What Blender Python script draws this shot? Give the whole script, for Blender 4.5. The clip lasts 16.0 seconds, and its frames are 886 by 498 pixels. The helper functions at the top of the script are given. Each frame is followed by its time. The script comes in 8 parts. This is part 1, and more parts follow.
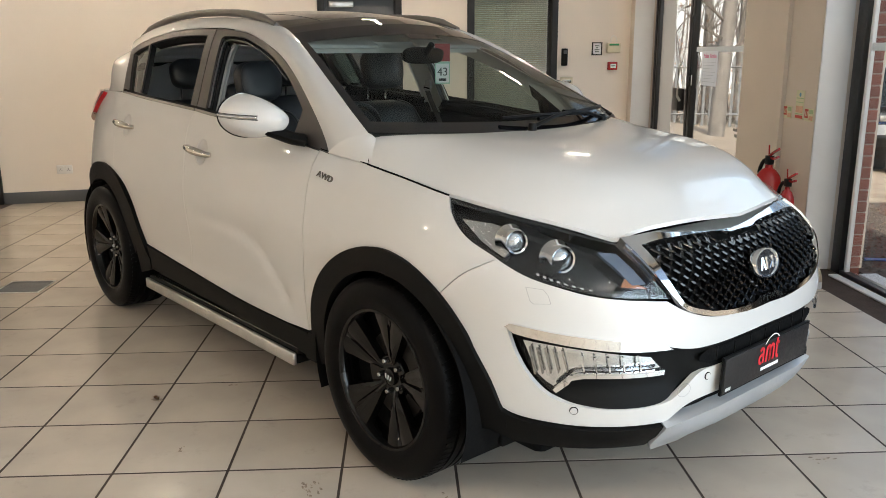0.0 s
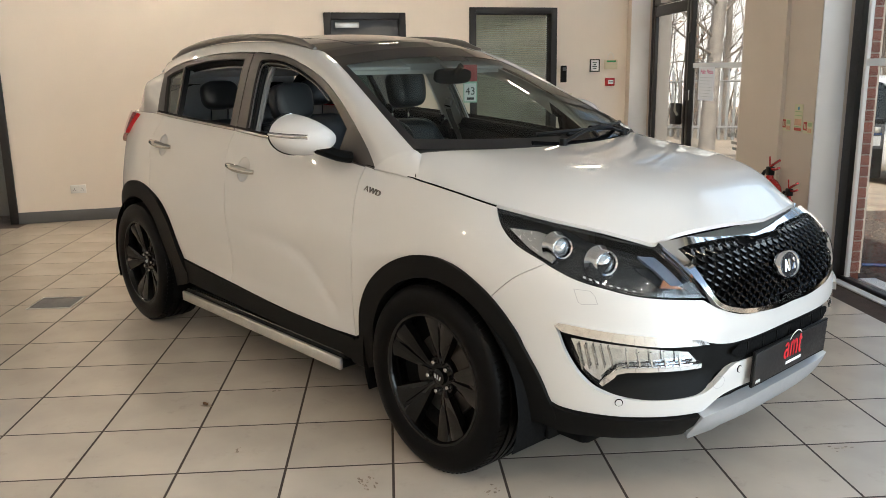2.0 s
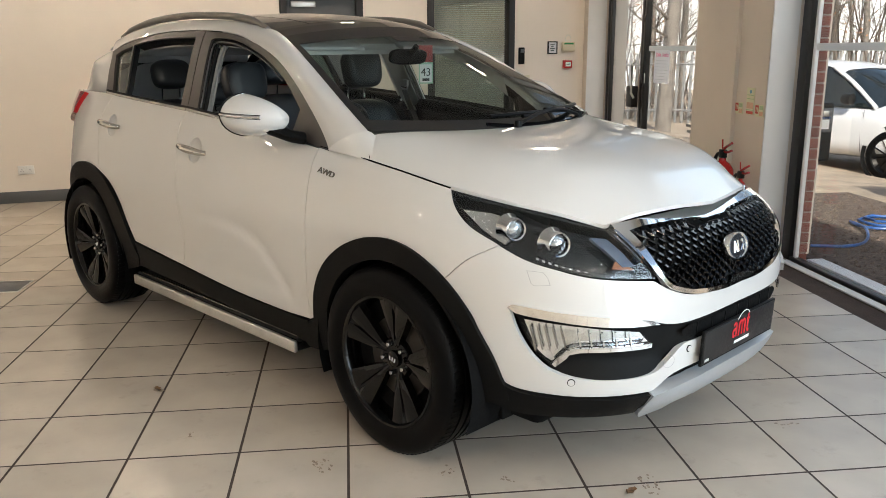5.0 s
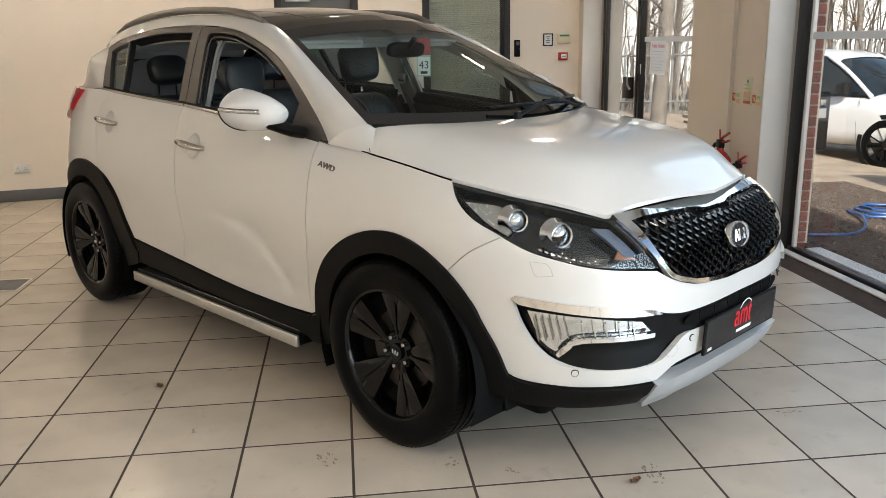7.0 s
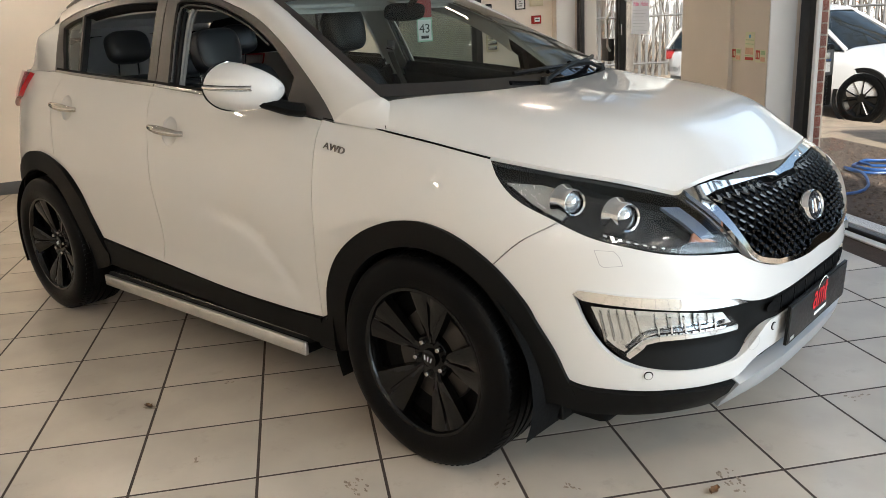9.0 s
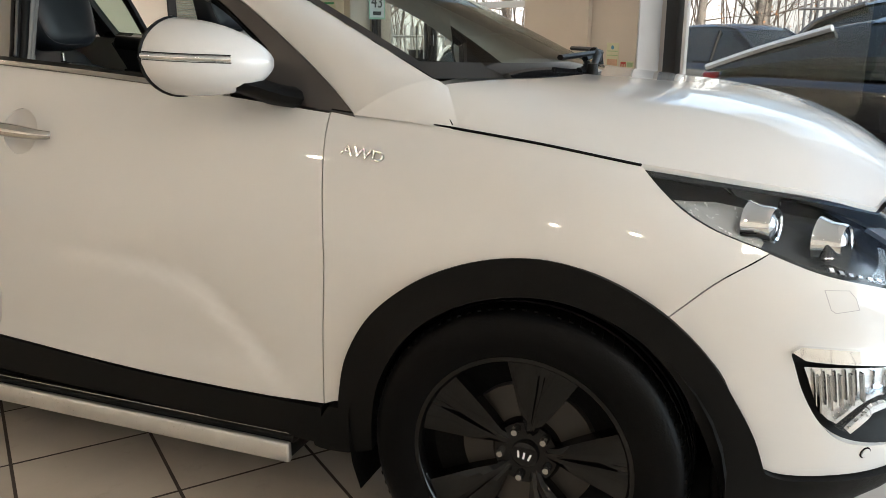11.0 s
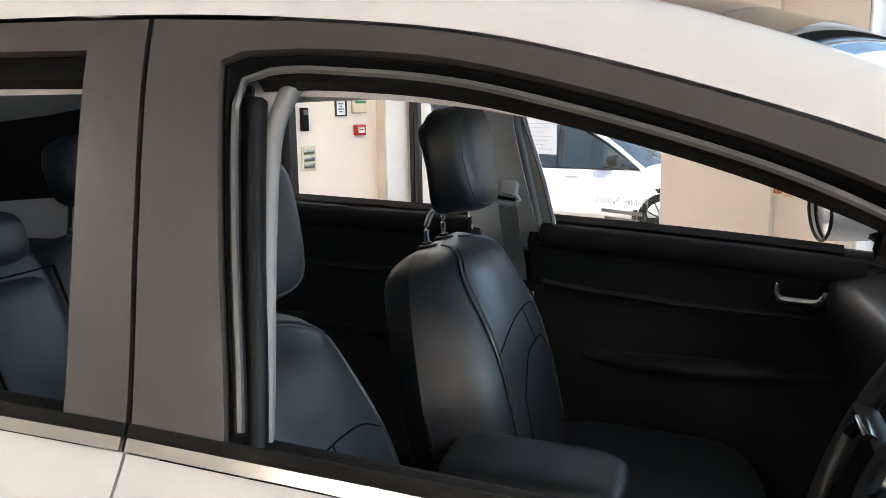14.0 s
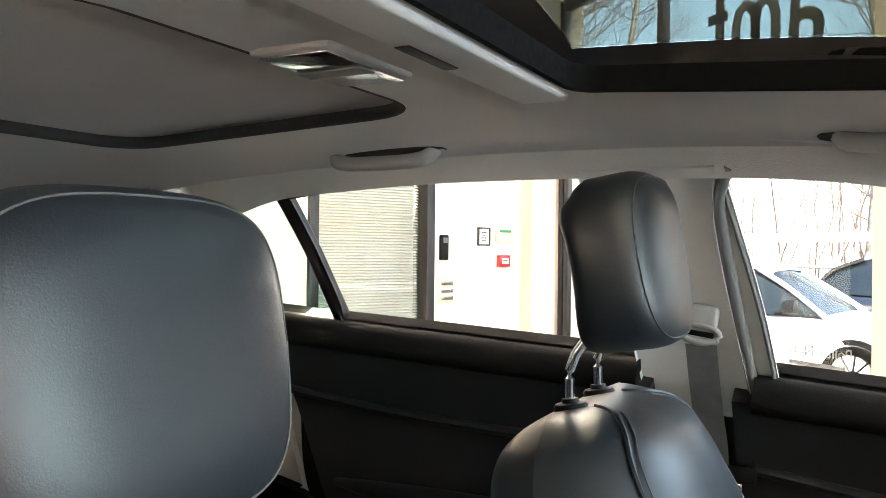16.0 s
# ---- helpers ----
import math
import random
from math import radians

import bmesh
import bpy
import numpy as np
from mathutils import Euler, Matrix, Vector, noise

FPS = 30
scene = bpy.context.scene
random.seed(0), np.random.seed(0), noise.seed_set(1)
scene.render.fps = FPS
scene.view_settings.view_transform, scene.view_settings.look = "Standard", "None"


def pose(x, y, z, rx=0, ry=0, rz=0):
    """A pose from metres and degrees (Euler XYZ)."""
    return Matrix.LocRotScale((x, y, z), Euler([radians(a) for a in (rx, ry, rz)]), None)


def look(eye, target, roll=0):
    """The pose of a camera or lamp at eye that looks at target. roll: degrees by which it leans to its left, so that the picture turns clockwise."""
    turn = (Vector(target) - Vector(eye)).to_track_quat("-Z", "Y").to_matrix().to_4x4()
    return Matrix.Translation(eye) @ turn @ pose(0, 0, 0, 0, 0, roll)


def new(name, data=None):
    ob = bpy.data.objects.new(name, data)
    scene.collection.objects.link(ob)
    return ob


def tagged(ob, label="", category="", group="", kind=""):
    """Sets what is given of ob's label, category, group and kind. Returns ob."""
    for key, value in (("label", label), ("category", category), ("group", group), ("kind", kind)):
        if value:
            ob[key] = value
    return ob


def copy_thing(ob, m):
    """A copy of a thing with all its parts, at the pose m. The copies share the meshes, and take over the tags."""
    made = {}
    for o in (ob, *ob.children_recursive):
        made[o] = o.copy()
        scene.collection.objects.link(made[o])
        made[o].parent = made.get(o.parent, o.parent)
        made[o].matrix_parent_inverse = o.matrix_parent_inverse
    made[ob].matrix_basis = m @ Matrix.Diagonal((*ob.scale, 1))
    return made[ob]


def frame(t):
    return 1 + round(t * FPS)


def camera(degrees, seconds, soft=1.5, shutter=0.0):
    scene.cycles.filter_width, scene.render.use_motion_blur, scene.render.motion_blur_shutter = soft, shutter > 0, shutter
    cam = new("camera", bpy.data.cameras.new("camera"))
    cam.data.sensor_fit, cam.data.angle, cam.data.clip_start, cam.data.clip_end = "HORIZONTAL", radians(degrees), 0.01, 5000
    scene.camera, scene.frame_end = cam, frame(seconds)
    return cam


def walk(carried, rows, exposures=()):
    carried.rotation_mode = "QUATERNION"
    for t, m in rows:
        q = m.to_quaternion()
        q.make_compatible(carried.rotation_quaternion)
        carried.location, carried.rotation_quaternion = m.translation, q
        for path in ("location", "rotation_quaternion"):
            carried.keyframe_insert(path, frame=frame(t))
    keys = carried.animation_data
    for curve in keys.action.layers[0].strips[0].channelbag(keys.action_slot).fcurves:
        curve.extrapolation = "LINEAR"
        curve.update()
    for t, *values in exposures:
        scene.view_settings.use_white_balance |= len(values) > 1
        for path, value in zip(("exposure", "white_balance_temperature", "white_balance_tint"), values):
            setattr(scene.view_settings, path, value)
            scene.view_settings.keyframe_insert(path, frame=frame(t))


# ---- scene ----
cam = camera(57.1, 16.0, 0.75)
PATH = [
    (0, (0.268, -0.011, 1.437), (0.361, 1.931, 0.968), -0.3),
    (0.5, (0.279, -0.108, 1.450), (0.366, 1.838, 0.997), -0.5),
    (1, (0.282, -0.201, 1.460), (0.371, 1.748, 1.021), -0.9),
    (1.5, (0.204, -0.208, 1.459), (0.306, 1.742, 1.027), -1.0),
    (2, (0.049, -0.202, 1.459), (0.175, 1.747, 1.027), -0.9),
    (2.5, (0.006, -0.198, 1.463), (0.162, 1.747, 1.026), -0.7),
    (3, (0.038, -0.197, 1.462), (0.219, 1.745, 1.017), -0.4),
    (3.5, (0.065, -0.196, 1.460), (0.266, 1.741, 1.003), -0.2),
    (4, (0.071, -0.195, 1.458), (0.283, 1.737, 0.985), -0.3),
    (6.5, (0.066, -0.203, 1.456), (0.300, 1.724, 0.977), -0.5),
    (7, (0.050, -0.196, 1.451), (0.281, 1.730, 0.961), -1.0),
    (7.5, (-0.015, -0.182, 1.443), (0.218, 1.740, 0.941), -1.0),
    (8, (-0.068, -0.136, 1.438), (0.191, 1.778, 0.922), -0.3),
    (8.5, (-0.098, 0.022, 1.423), (0.165, 1.931, 0.888), -1.6),
    (8.7, (-0.109, 0.104, 1.424), (0.159, 2.010, 0.880), -2.5),
    (10.8, (-0.698, 1.180, 1.253), (0.279, 2.832, 0.688), 0.2),
    (11, (-0.781, 1.306, 1.270), (0.206, 2.965, 0.746), 0.1),
    (11.2, (-0.858, 1.414, 1.339), (0.123, 3.069, 0.795), -0.8),
    (11.5, (-1.003, 1.620, 1.419), (-0.064, 3.311, 0.911), -2.8),
    (12, (-1.124, 1.922, 1.470), (-0.227, 3.647, 1.000), -3.5),
    (12.5, (-1.146, 2.290, 1.486), (-0.225, 4.008, 1.042), -3.2),
    (12.8, (-1.167, 2.511, 1.495), (-0.156, 4.178, 1.053), -3.6),
    (13, (-1.132, 2.643, 1.496), (-0.044, 4.266, 1.068), -3.6),
    (13.5, (-1.023, 2.915, 1.479), (0.163, 4.478, 1.092), -1.9),
    (14, (-0.852, 3.198, 1.462), (0.282, 4.810, 1.119), -0.8),
    (14.5, (-0.728, 3.426, 1.398), (0.365, 5.073, 1.093), -0.1),
    (15, (-0.592, 3.590, 1.390), (0.478, 5.270, 1.210), -1.0),
    (15.5, (-0.513, 3.680, 1.381), (0.410, 5.454, 1.355), 0.3),
    (16, (-0.482, 3.737, 1.369), (0.354, 5.554, 1.369), 0.6),
]
walk(cam, [(t, look(eye, target, roll)) for t, eye, target, roll in PATH],
     [(0, 1.10, 6300, 10), (8.7, 1.10, 6300, 10), (11, 1.22, 6300, 10), (12.5, 1.20, 6300, 10), (13, 1.15, 6350, 10), (13.6, 1.62, 6200, 10), (14.3, 2.65, 5450, 10), (15.2, 3.28, 5800, 10), (16, 3.4, 6300, 10)])

# ---- world and light ----
world = bpy.data.worlds.new("overcast_sky")
scene.world = world
world.use_nodes = True
wn = world.node_tree.nodes
sky = wn.new("ShaderNodeTexSky")
sky.sky_type, sky.sun_disc = "NISHITA", False
sky.sun_elevation, sky.sun_rotation = radians(36), radians(188)
sky.air_density, sky.dust_density = 1.2, 4.0
world.node_tree.links.new(sky.outputs[0], wn["Background"].inputs[0])
wn["Background"].inputs[1].default_value = 0.11

sun = new("sun", bpy.data.lights.new("sun", "SUN"))
sun.data.energy, sun.data.angle, sun.data.color = 3.8, radians(1.0), (1.0, 0.93, 0.84)
sun.matrix_world = look((-6, -40, 28), (0, 0, 0))


# daylight in the opening of the long shop window
daylight = new("daylight", bpy.data.lights.new("daylight", "AREA"))
daylight.data.shape, daylight.data.size, daylight.data.size_y = "RECTANGLE", 6.2, 2.6
daylight.data.energy, daylight.data.color = 170.0, (0.78, 0.90, 1.0)
daylight.matrix_world = look((3.33, -2.05, 1.42), (0.0, -2.05, 1.42))
daylight_high = new("daylight_high", bpy.data.lights.new("daylight_high", "AREA"))
daylight_high.data.shape, daylight_high.data.size, daylight_high.data.size_y = "RECTANGLE", 2.5, 1.45
daylight_high.data.energy, daylight_high.data.color = 9.0, (0.74, 0.88, 1.0)
daylight_high.matrix_world = look((3.33, 3.68, 2.60), (0.0, 3.68, 2.60))


# ---- materials ----
def surface(name, color, rough=0.5, metal=0.0, coat=0.0, vary=0.06, scale=6.0, bump=0.0, bump_scale=120.0, stains=0.0, random_tone=0.0, spec=0.5, emit=0.0, grain=0.15):
    """A procedural surface: broad tone changes, fine grain in the gloss and the relief, and stains."""
    m = bpy.data.materials.new(name)
    m.use_nodes = True
    n, l = m.node_tree.nodes, m.node_tree.links
    b = n["Principled BSDF"]
    b.inputs["Metallic"].default_value = metal
    b.inputs["Coat Weight"].default_value = coat
    b.inputs["Coat Roughness"].default_value = 0.03
    b.inputs["Specular IOR Level"].default_value = spec
    co = n.new("ShaderNodeTexCoord")
    broad = n.new("ShaderNodeTexNoise")
    broad.inputs["Scale"].default_value, broad.inputs["Detail"].default_value = scale, 5
    l.new(co.outputs["Object"], broad.inputs["Vector"])
    tone = n.new("ShaderNodeMapRange")
    tone.inputs[1].default_value, tone.inputs[2].default_value = 0.3, 0.7
    tone.inputs[3].default_value, tone.inputs[4].default_value = 1 - vary, 1 + vary
    l.new(broad.outputs[0], tone.inputs[0])
    value = tone.outputs[0]
    if random_tone:
        info = n.new("ShaderNodeObjectInfo")
        r = n.new("ShaderNodeMapRange")
        r.inputs[3].default_value, r.inputs[4].default_value = 1 - random_tone, 1 + random_tone
        l.new(info.outputs["Random"], r.inputs[0])
        mul = n.new("ShaderNodeMath")
        mul.operation = "MULTIPLY"
        l.new(value, mul.inputs[0]), l.new(r.outputs[0], mul.inputs[1])
        value = mul.outputs[0]
    if stains:
        st = n.new("ShaderNodeTexNoise")
        st.inputs["Scale"].default_value, st.inputs["Detail"].default_value, st.inputs["Roughness"].default_value = scale * 2.7, 8, 0.7
        geo_ = n.new("ShaderNodeNewGeometry")
        l.new(geo_.outputs["Position"], st.inputs["Vector"])
        cut = n.new("ShaderNodeMapRange")
        cut.inputs[1].default_value, cut.inputs[2].default_value = 0.58, 0.74
        cut.inputs[3].default_value, cut.inputs[4].default_value = 1.0, 1 - stains
        l.new(st.outputs[0], cut.inputs[0])
        mul2 = n.new("ShaderNodeMath")
        mul2.operation = "MULTIPLY"
        l.new(value, mul2.inputs[0]), l.new(cut.outputs[0], mul2.inputs[1])
        value = mul2.outputs[0]
    mix = n.new("ShaderNodeVectorMath")
    mix.operation = "SCALE"
    mix.inputs[0].default_value = color
    l.new(value, mix.inputs["Scale"])
    l.new(mix.outputs[0], b.inputs["Base Color"])
    fine = n.new("ShaderNodeTexNoise")
    fine.inputs["Scale"].default_value, fine.inputs["Detail"].default_value = bump_scale, 4
    l.new(co.outputs["Object"], fine.inputs["Vector"])
    ro = n.new("ShaderNodeMapRange")
    ro.inputs[1].default_value, ro.inputs[2].default_value = 0.3, 0.7
    ro.inputs[3].default_value, ro.inputs[4].default_value = rough * (1 - grain), min(1.0, rough * (1 + grain))
    l.new(fine.outputs[0], ro.inputs[0])
    l.new(ro.outputs[0], b.inputs["Roughness"])
    if bump:
        bu = n.new("ShaderNodeBump")
        bu.inputs["Strength"].default_value, bu.inputs["Distance"].default_value = bump, 0.002
        l.new(fine.outputs[0], bu.inputs["Height"])
        l.new(bu.outputs[0], b.inputs["Normal"])
    if emit:
        b.inputs["Emission Color"].default_value = (*color, 1)
        b.inputs["Emission Strength"].default_value = emit
    return m


def clear(name, tint, gloss=0.06, rough=0.0, facing=0.6):
    """Thin clear sheet: tinted see-through with a mirror gloss that grows at grazing angles."""
    m = bpy.data.materials.new(name)
    m.use_nodes = True
    n, l = m.node_tree.nodes, m.node_tree.links
    n.remove(n["Principled BSDF"])
    tr, gl, mx = n.new("ShaderNodeBsdfTransparent"), n.new("ShaderNodeBsdfGlossy"), n.new("ShaderNodeMixShader")
    tr.inputs[0].default_value = (*tint, 1)
    gl.inputs["Roughness"].default_value = rough
    fr = n.new("ShaderNodeLayerWeight")
    fr.inputs[0].default_value = facing
    rg = n.new("ShaderNodeMath")
    rg.operation = "POWER"
    rg.inputs[1].default_value = 5.0
    l.new(fr.outputs["Facing"], rg.inputs[0])
    ad = n.new("ShaderNodeMapRange")
    ad.inputs[3].default_value, ad.inputs[4].default_value = gloss, 0.9
    l.new(rg.outputs[0], ad.inputs[0])
    l.new(ad.outputs[0], mx.inputs[0])
    l.new(tr.outputs[0], mx.inputs[1]), l.new(gl.outputs[0], mx.inputs[2])
    l.new(mx.outputs[0], n["Material Output"].inputs[0])
    return m


def glow(name, color, strength):
    m = bpy.data.materials.new(name)
    m.use_nodes = True
    n = m.node_tree.nodes
    b = n["Principled BSDF"]
    b.inputs["Base Color"].default_value = (*color, 1)
    b.inputs["Emission Color"].default_value = (*color, 1)
    b.inputs["Emission Strength"].default_value = strength
    return m


WALL = surface("painted_wall", (0.83, 0.755, 0.665), 0.75, vary=0.03, scale=1.2, bump=0.25, bump_scale=90)
WHITE_WALL = surface("white_wall", (0.80, 0.79, 0.77), 0.7, vary=0.03, scale=1.5, bump=0.2, bump_scale=90)
COLUMN = surface("column_paint", (0.64, 0.575, 0.50), 0.65, vary=0.04, scale=1.5, bump=0.3, bump_scale=70)
CEILING = surface("ceiling_paint", (0.56, 0.545, 0.52), 0.9, vary=0.03, scale=0.8)
TILE = surface("floor_tile", (0.485, 0.430, 0.362), 0.20, vary=0.09, scale=3.0, bump=0.05, bump_scale=60, stains=0.16, random_tone=0.05)
GROUT = surface("grout", (0.045, 0.030, 0.022), 0.9, vary=0.2, scale=9)
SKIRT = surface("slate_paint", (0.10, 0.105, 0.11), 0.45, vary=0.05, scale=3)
FRAME = surface("dark_frame", (0.011, 0.010, 0.010), 0.4, vary=0.08, scale=4, bump=0.05)
WHITE_TRIM = surface("white_trim", (0.75, 0.76, 0.77), 0.45, vary=0.03, scale=3)
BRICK = surface("red_brick", (0.22, 0.075, 0.055), 0.85, vary=0.2, scale=14, bump=0.6, bump_scale=200, random_tone=0.18)
MORTAR = surface("mortar", (0.32, 0.29, 0.26), 0.95, vary=0.1, scale=20)
BLIND = surface("blind_slat", (0.62, 0.63, 0.60), 0.5, vary=0.04, scale=8)
PAPER = surface("paper", (0.86, 0.86, 0.85), 0.7, vary=0.02, scale=5)
INK = surface("dark_ink", (0.02, 0.02, 0.022), 0.6)
RED_INK = surface("red_ink", (0.62, 0.02, 0.03), 0.5)
PINK_INK = surface("pink_ink", (0.72, 0.16, 0.30), 0.6)
GREEN_INK = surface("green_ink", (0.02, 0.26, 0.08), 0.5)
CREAM = surface("cream_plastic", (0.66, 0.60, 0.44), 0.45, vary=0.03)
WHITE_PLASTIC = surface("white_plastic", (0.78, 0.77, 0.74), 0.35, vary=0.02)
RED_PAINT = surface("red_enamel", (0.40, 0.015, 0.015), 0.25, coat=0.4, vary=0.06, scale=10)
BLACK_PLASTIC = surface("black_plastic", (0.005, 0.005, 0.005), 0.46, spec=0.18, vary=0.08, scale=8, bump=0.15, bump_scale=500)
GLASS = clear("window_glass", (0.95, 0.97, 0.965), 0.035, facing=0.5)
BLACK_GLASS = surface("black_glass", (0.006, 0.006, 0.007), 0.03, spec=0.7, vary=0.02)


def thin_sheet(name, color, through_share):
    """Paper or film that lets daylight glow through."""
    m = surface(name, color, 0.7, vary=0.02, scale=5)
    n, l = m.node_tree.nodes, m.node_tree.links
    tl, mx = n.new("ShaderNodeBsdfTranslucent"), n.new("ShaderNodeMixShader")
    tl.inputs[0].default_value = (*color, 1)
    mx.inputs[0].default_value = through_share
    l.new(n["Principled BSDF"].outputs[0], mx.inputs[1]), l.new(tl.outputs[0], mx.inputs[2])
    l.new(mx.outputs[0], n["Material Output"].inputs[0])
    return m


LETTER_GREY = surface("grey_vinyl_lettering", (0.20, 0.21, 0.215), 0.5, vary=0.04)
THIN_PAPER = thin_sheet("thin_paper", (0.88, 0.88, 0.87), 0.55)
FILM = thin_sheet("frosted_band", (0.74, 0.74, 0.71), 0.5)
LAMP = glow("lamp_glass", (1.0, 0.82, 0.62), 158.0)
ALU = surface("brushed_aluminium", (0.62, 0.61, 0.58), 0.32, metal=0.9, vary=0.08, scale=12, bump=0.1, bump_scale=300)

GRAVEL = surface("bark_gravel", (0.085, 0.060, 0.045), 0.95, vary=0.55, scale=26, bump=1.0, bump_scale=60, stains=0.3)
PAVING = surface("tarmac_paving", (0.30, 0.235, 0.17), 0.9, vary=0.25, scale=3, bump=0.6, bump_scale=90)
TRUNK = surface("tree_bark", (0.14, 0.122, 0.105), 0.9, vary=0.45, scale=9, bump=0.8, bump_scale=40)
TWIG = surface("twigs", (0.085, 0.066, 0.052), 0.9, vary=0.3, scale=6)
LEAF = surface("dry_leaves", (0.30, 0.13, 0.05), 0.8, vary=0.4, scale=3)
GALVANISED = surface("galvanised_steel", (0.20, 0.20, 0.20), 0.5, metal=0.5, vary=0.12, scale=7)
HOSE = surface("blue_hose", (0.018, 0.075, 0.25), 0.4, vary=0.05)
FAR = surface("far_backdrop", (0.60, 0.62, 0.63), 0.95, vary=0.12, scale=0.25)

CAR_WHITE = surface("white_car_paint", (0.620, 0.612, 0.592), 0.35, coat=1.0, vary=0.012, scale=2, spec=0.3, grain=0.0)
CLADDING = surface("grained_cladding", (0.0045, 0.0044, 0.0042), 0.50, spec=0.11, vary=0.1, scale=5, bump=0.3, bump_scale=600)
SEAM = surface("dark_gap", (0.004, 0.004, 0.004), 0.9, spec=0.1)
FRAME_FILM = surface("satin_black_film", (0.042, 0.036, 0.032), 0.34, spec=0.62, vary=0.08, scale=4)
RUBBER = surface("tyre_rubber", (0.0016, 0.0016, 0.0017), 0.42, spec=0.09, vary=0.2, scale=10, bump=0.25, bump_scale=200)
RIM = surface("gloss_black_alloy", (0.002, 0.002, 0.002), 0.10, spec=0.26, coat=0.06, vary=0.1, scale=8)
CHROME = surface("chrome", (0.86, 0.86, 0.86), 0.06, metal=1.0, vary=0.02)
SATIN_CHROME = surface("satin_chrome", (0.46, 0.445, 0.42), 0.22, metal=1.0, vary=0.04)
SILVER = surface("silver_paint", (0.47, 0.49, 0.51), 0.34, metal=0.45, coat=0.3, vary=0.04)
GREY_RAIL = surface("grey_rail", (0.20, 0.185, 0.17), 0.35, metal=0.6, vary=0.05)
LENS = clear("lamp_lens", (0.95, 0.97, 0.98), 0.045, facing=0.42)
LAMP_BLACK = surface("lamp_housing", (0.008, 0.009, 0.010), 0.2, vary=0.1)
REFLECTOR = surface("lamp_reflector", (0.80, 0.81, 0.82), 0.14, metal=1.0, vary=0.1, scale=30, bump=0.6, bump_scale=45)
AMBER = surface("amber_lens", (0.30, 0.13, 0.07), 0.15, vary=0.1)
TAIL_RED = surface("tail_lamp_red", (0.42, 0.01, 0.015), 0.1, coat=0.6, vary=0.1)
SCREEN = clear("windscreen_glass", (0.52, 0.58, 0.54), 0.03, facing=0.40)
TINT = clear("green_tinted_glass", (0.55, 0.70, 0.64), 0.05)
ROOF_GLASS = clear("sunroof_glass", (0.20, 0.225, 0.19), 0.06)
LEATHER = surface("black_leather", (0.017, 0.020, 0.024), 0.40, vary=0.10, scale=14, bump=0.10, bump_scale=900, spec=0.72)
STITCH = surface("grey_thread", (0.11, 0.11, 0.105), 0.7)
HEADLINER = surface("grey_headliner", (0.72, 0.69, 0.66), 0.95, vary=0.04, scale=4, bump=0.5, bump_scale=500)
BLIND_CLOTH = surface("grey_blind_cloth", (0.60, 0.57, 0.55), 0.95, vary=0.05, scale=5, bump=0.5, bump_scale=500)
TRIM_BEIGE = surface("pale_grey_trim", (0.78, 0.77, 0.75), 0.6, vary=0.03, scale=6, bump=0.2, bump_scale=400)
TRIM_BLACK = surface("black_soft_trim", (0.019, 0.019, 0.020), 0.5, spec=0.35, vary=0.15, scale=8, bump=0.3, bump_scale=400)
BELT = surface("belt_webbing", (0.17, 0.17, 0.165), 0.8, vary=0.1, scale=60, bump=0.5, bump_scale=700)
# near-black colour for shade painted behind grab handles and round the rear blind
LINER_SHADE = surface("painted_liner_shade", (0.035, 0.033, 0.032), 0.9, vary=0.05)
HANDLE_GREY = surface("grey_handle_plastic", (0.46, 0.445, 0.43), 0.34, vary=0.04, scale=8, bump=0.1, bump_scale=400)
EDGING = surface("grey_edging", (0.22, 0.215, 0.205), 0.6, vary=0.04, scale=6)
LEDGE = surface("matt_black_ledge", (0.010, 0.0095, 0.009), 0.8, spec=0.15, vary=0.1, scale=9, bump=0.3, bump_scale=400)
DULL_METAL = surface("dull_metal_channel", (0.13, 0.125, 0.12), 0.42, metal=0.7, vary=0.06)
BADGE = surface("dark_chrome", (0.24, 0.23, 0.22), 0.18, metal=1.0, vary=0.05)
DASH = surface("dash_plastic", (0.016, 0.017, 0.018), 0.34, spec=0.6, vary=0.10, scale=14, bump=0.2, bump_scale=500)
HANDLE = surface("handle_chrome", (0.66, 0.64, 0.61), 0.06, metal=1.0, vary=0.03)
GLOSS_GREY = surface("grey_car_paint", (0.045, 0.047, 0.05), 0.25, coat=1.0, vary=0.03)
GLOSS_BLACK = surface("black_car_paint", (0.008, 0.008, 0.009), 0.2, coat=1.0, vary=0.03)


# ---- mesh helpers ----
def mesh_of(name, verts, faces, material, smooth=True, autosharp=None):
    me = bpy.data.meshes.new(name)
    me.from_pydata([tuple(v) for v in verts], [], [tuple(f) for f in faces])
    me.materials.append(material)
    if smooth:
        me.shade_smooth()
        if autosharp:
            me.set_sharp_from_angle(angle=radians(autosharp))
    me.validate()
    me.update()
    return me


def put(name, me, parent=None, label="", m=None):
    ob = new(name, me)
    if parent is not None:
        ob.parent = parent
    if m is not None:
        ob.matrix_basis = m
    if label:
        ob["label"] = label
    return ob


def thing(name, label, category, m=None, group="", kind=""):
    ob = new(name)
    ob.empty_display_size = 0.1
    if m is not None:
        ob.matrix_basis = m
    return tagged(ob, label, category, group, kind)


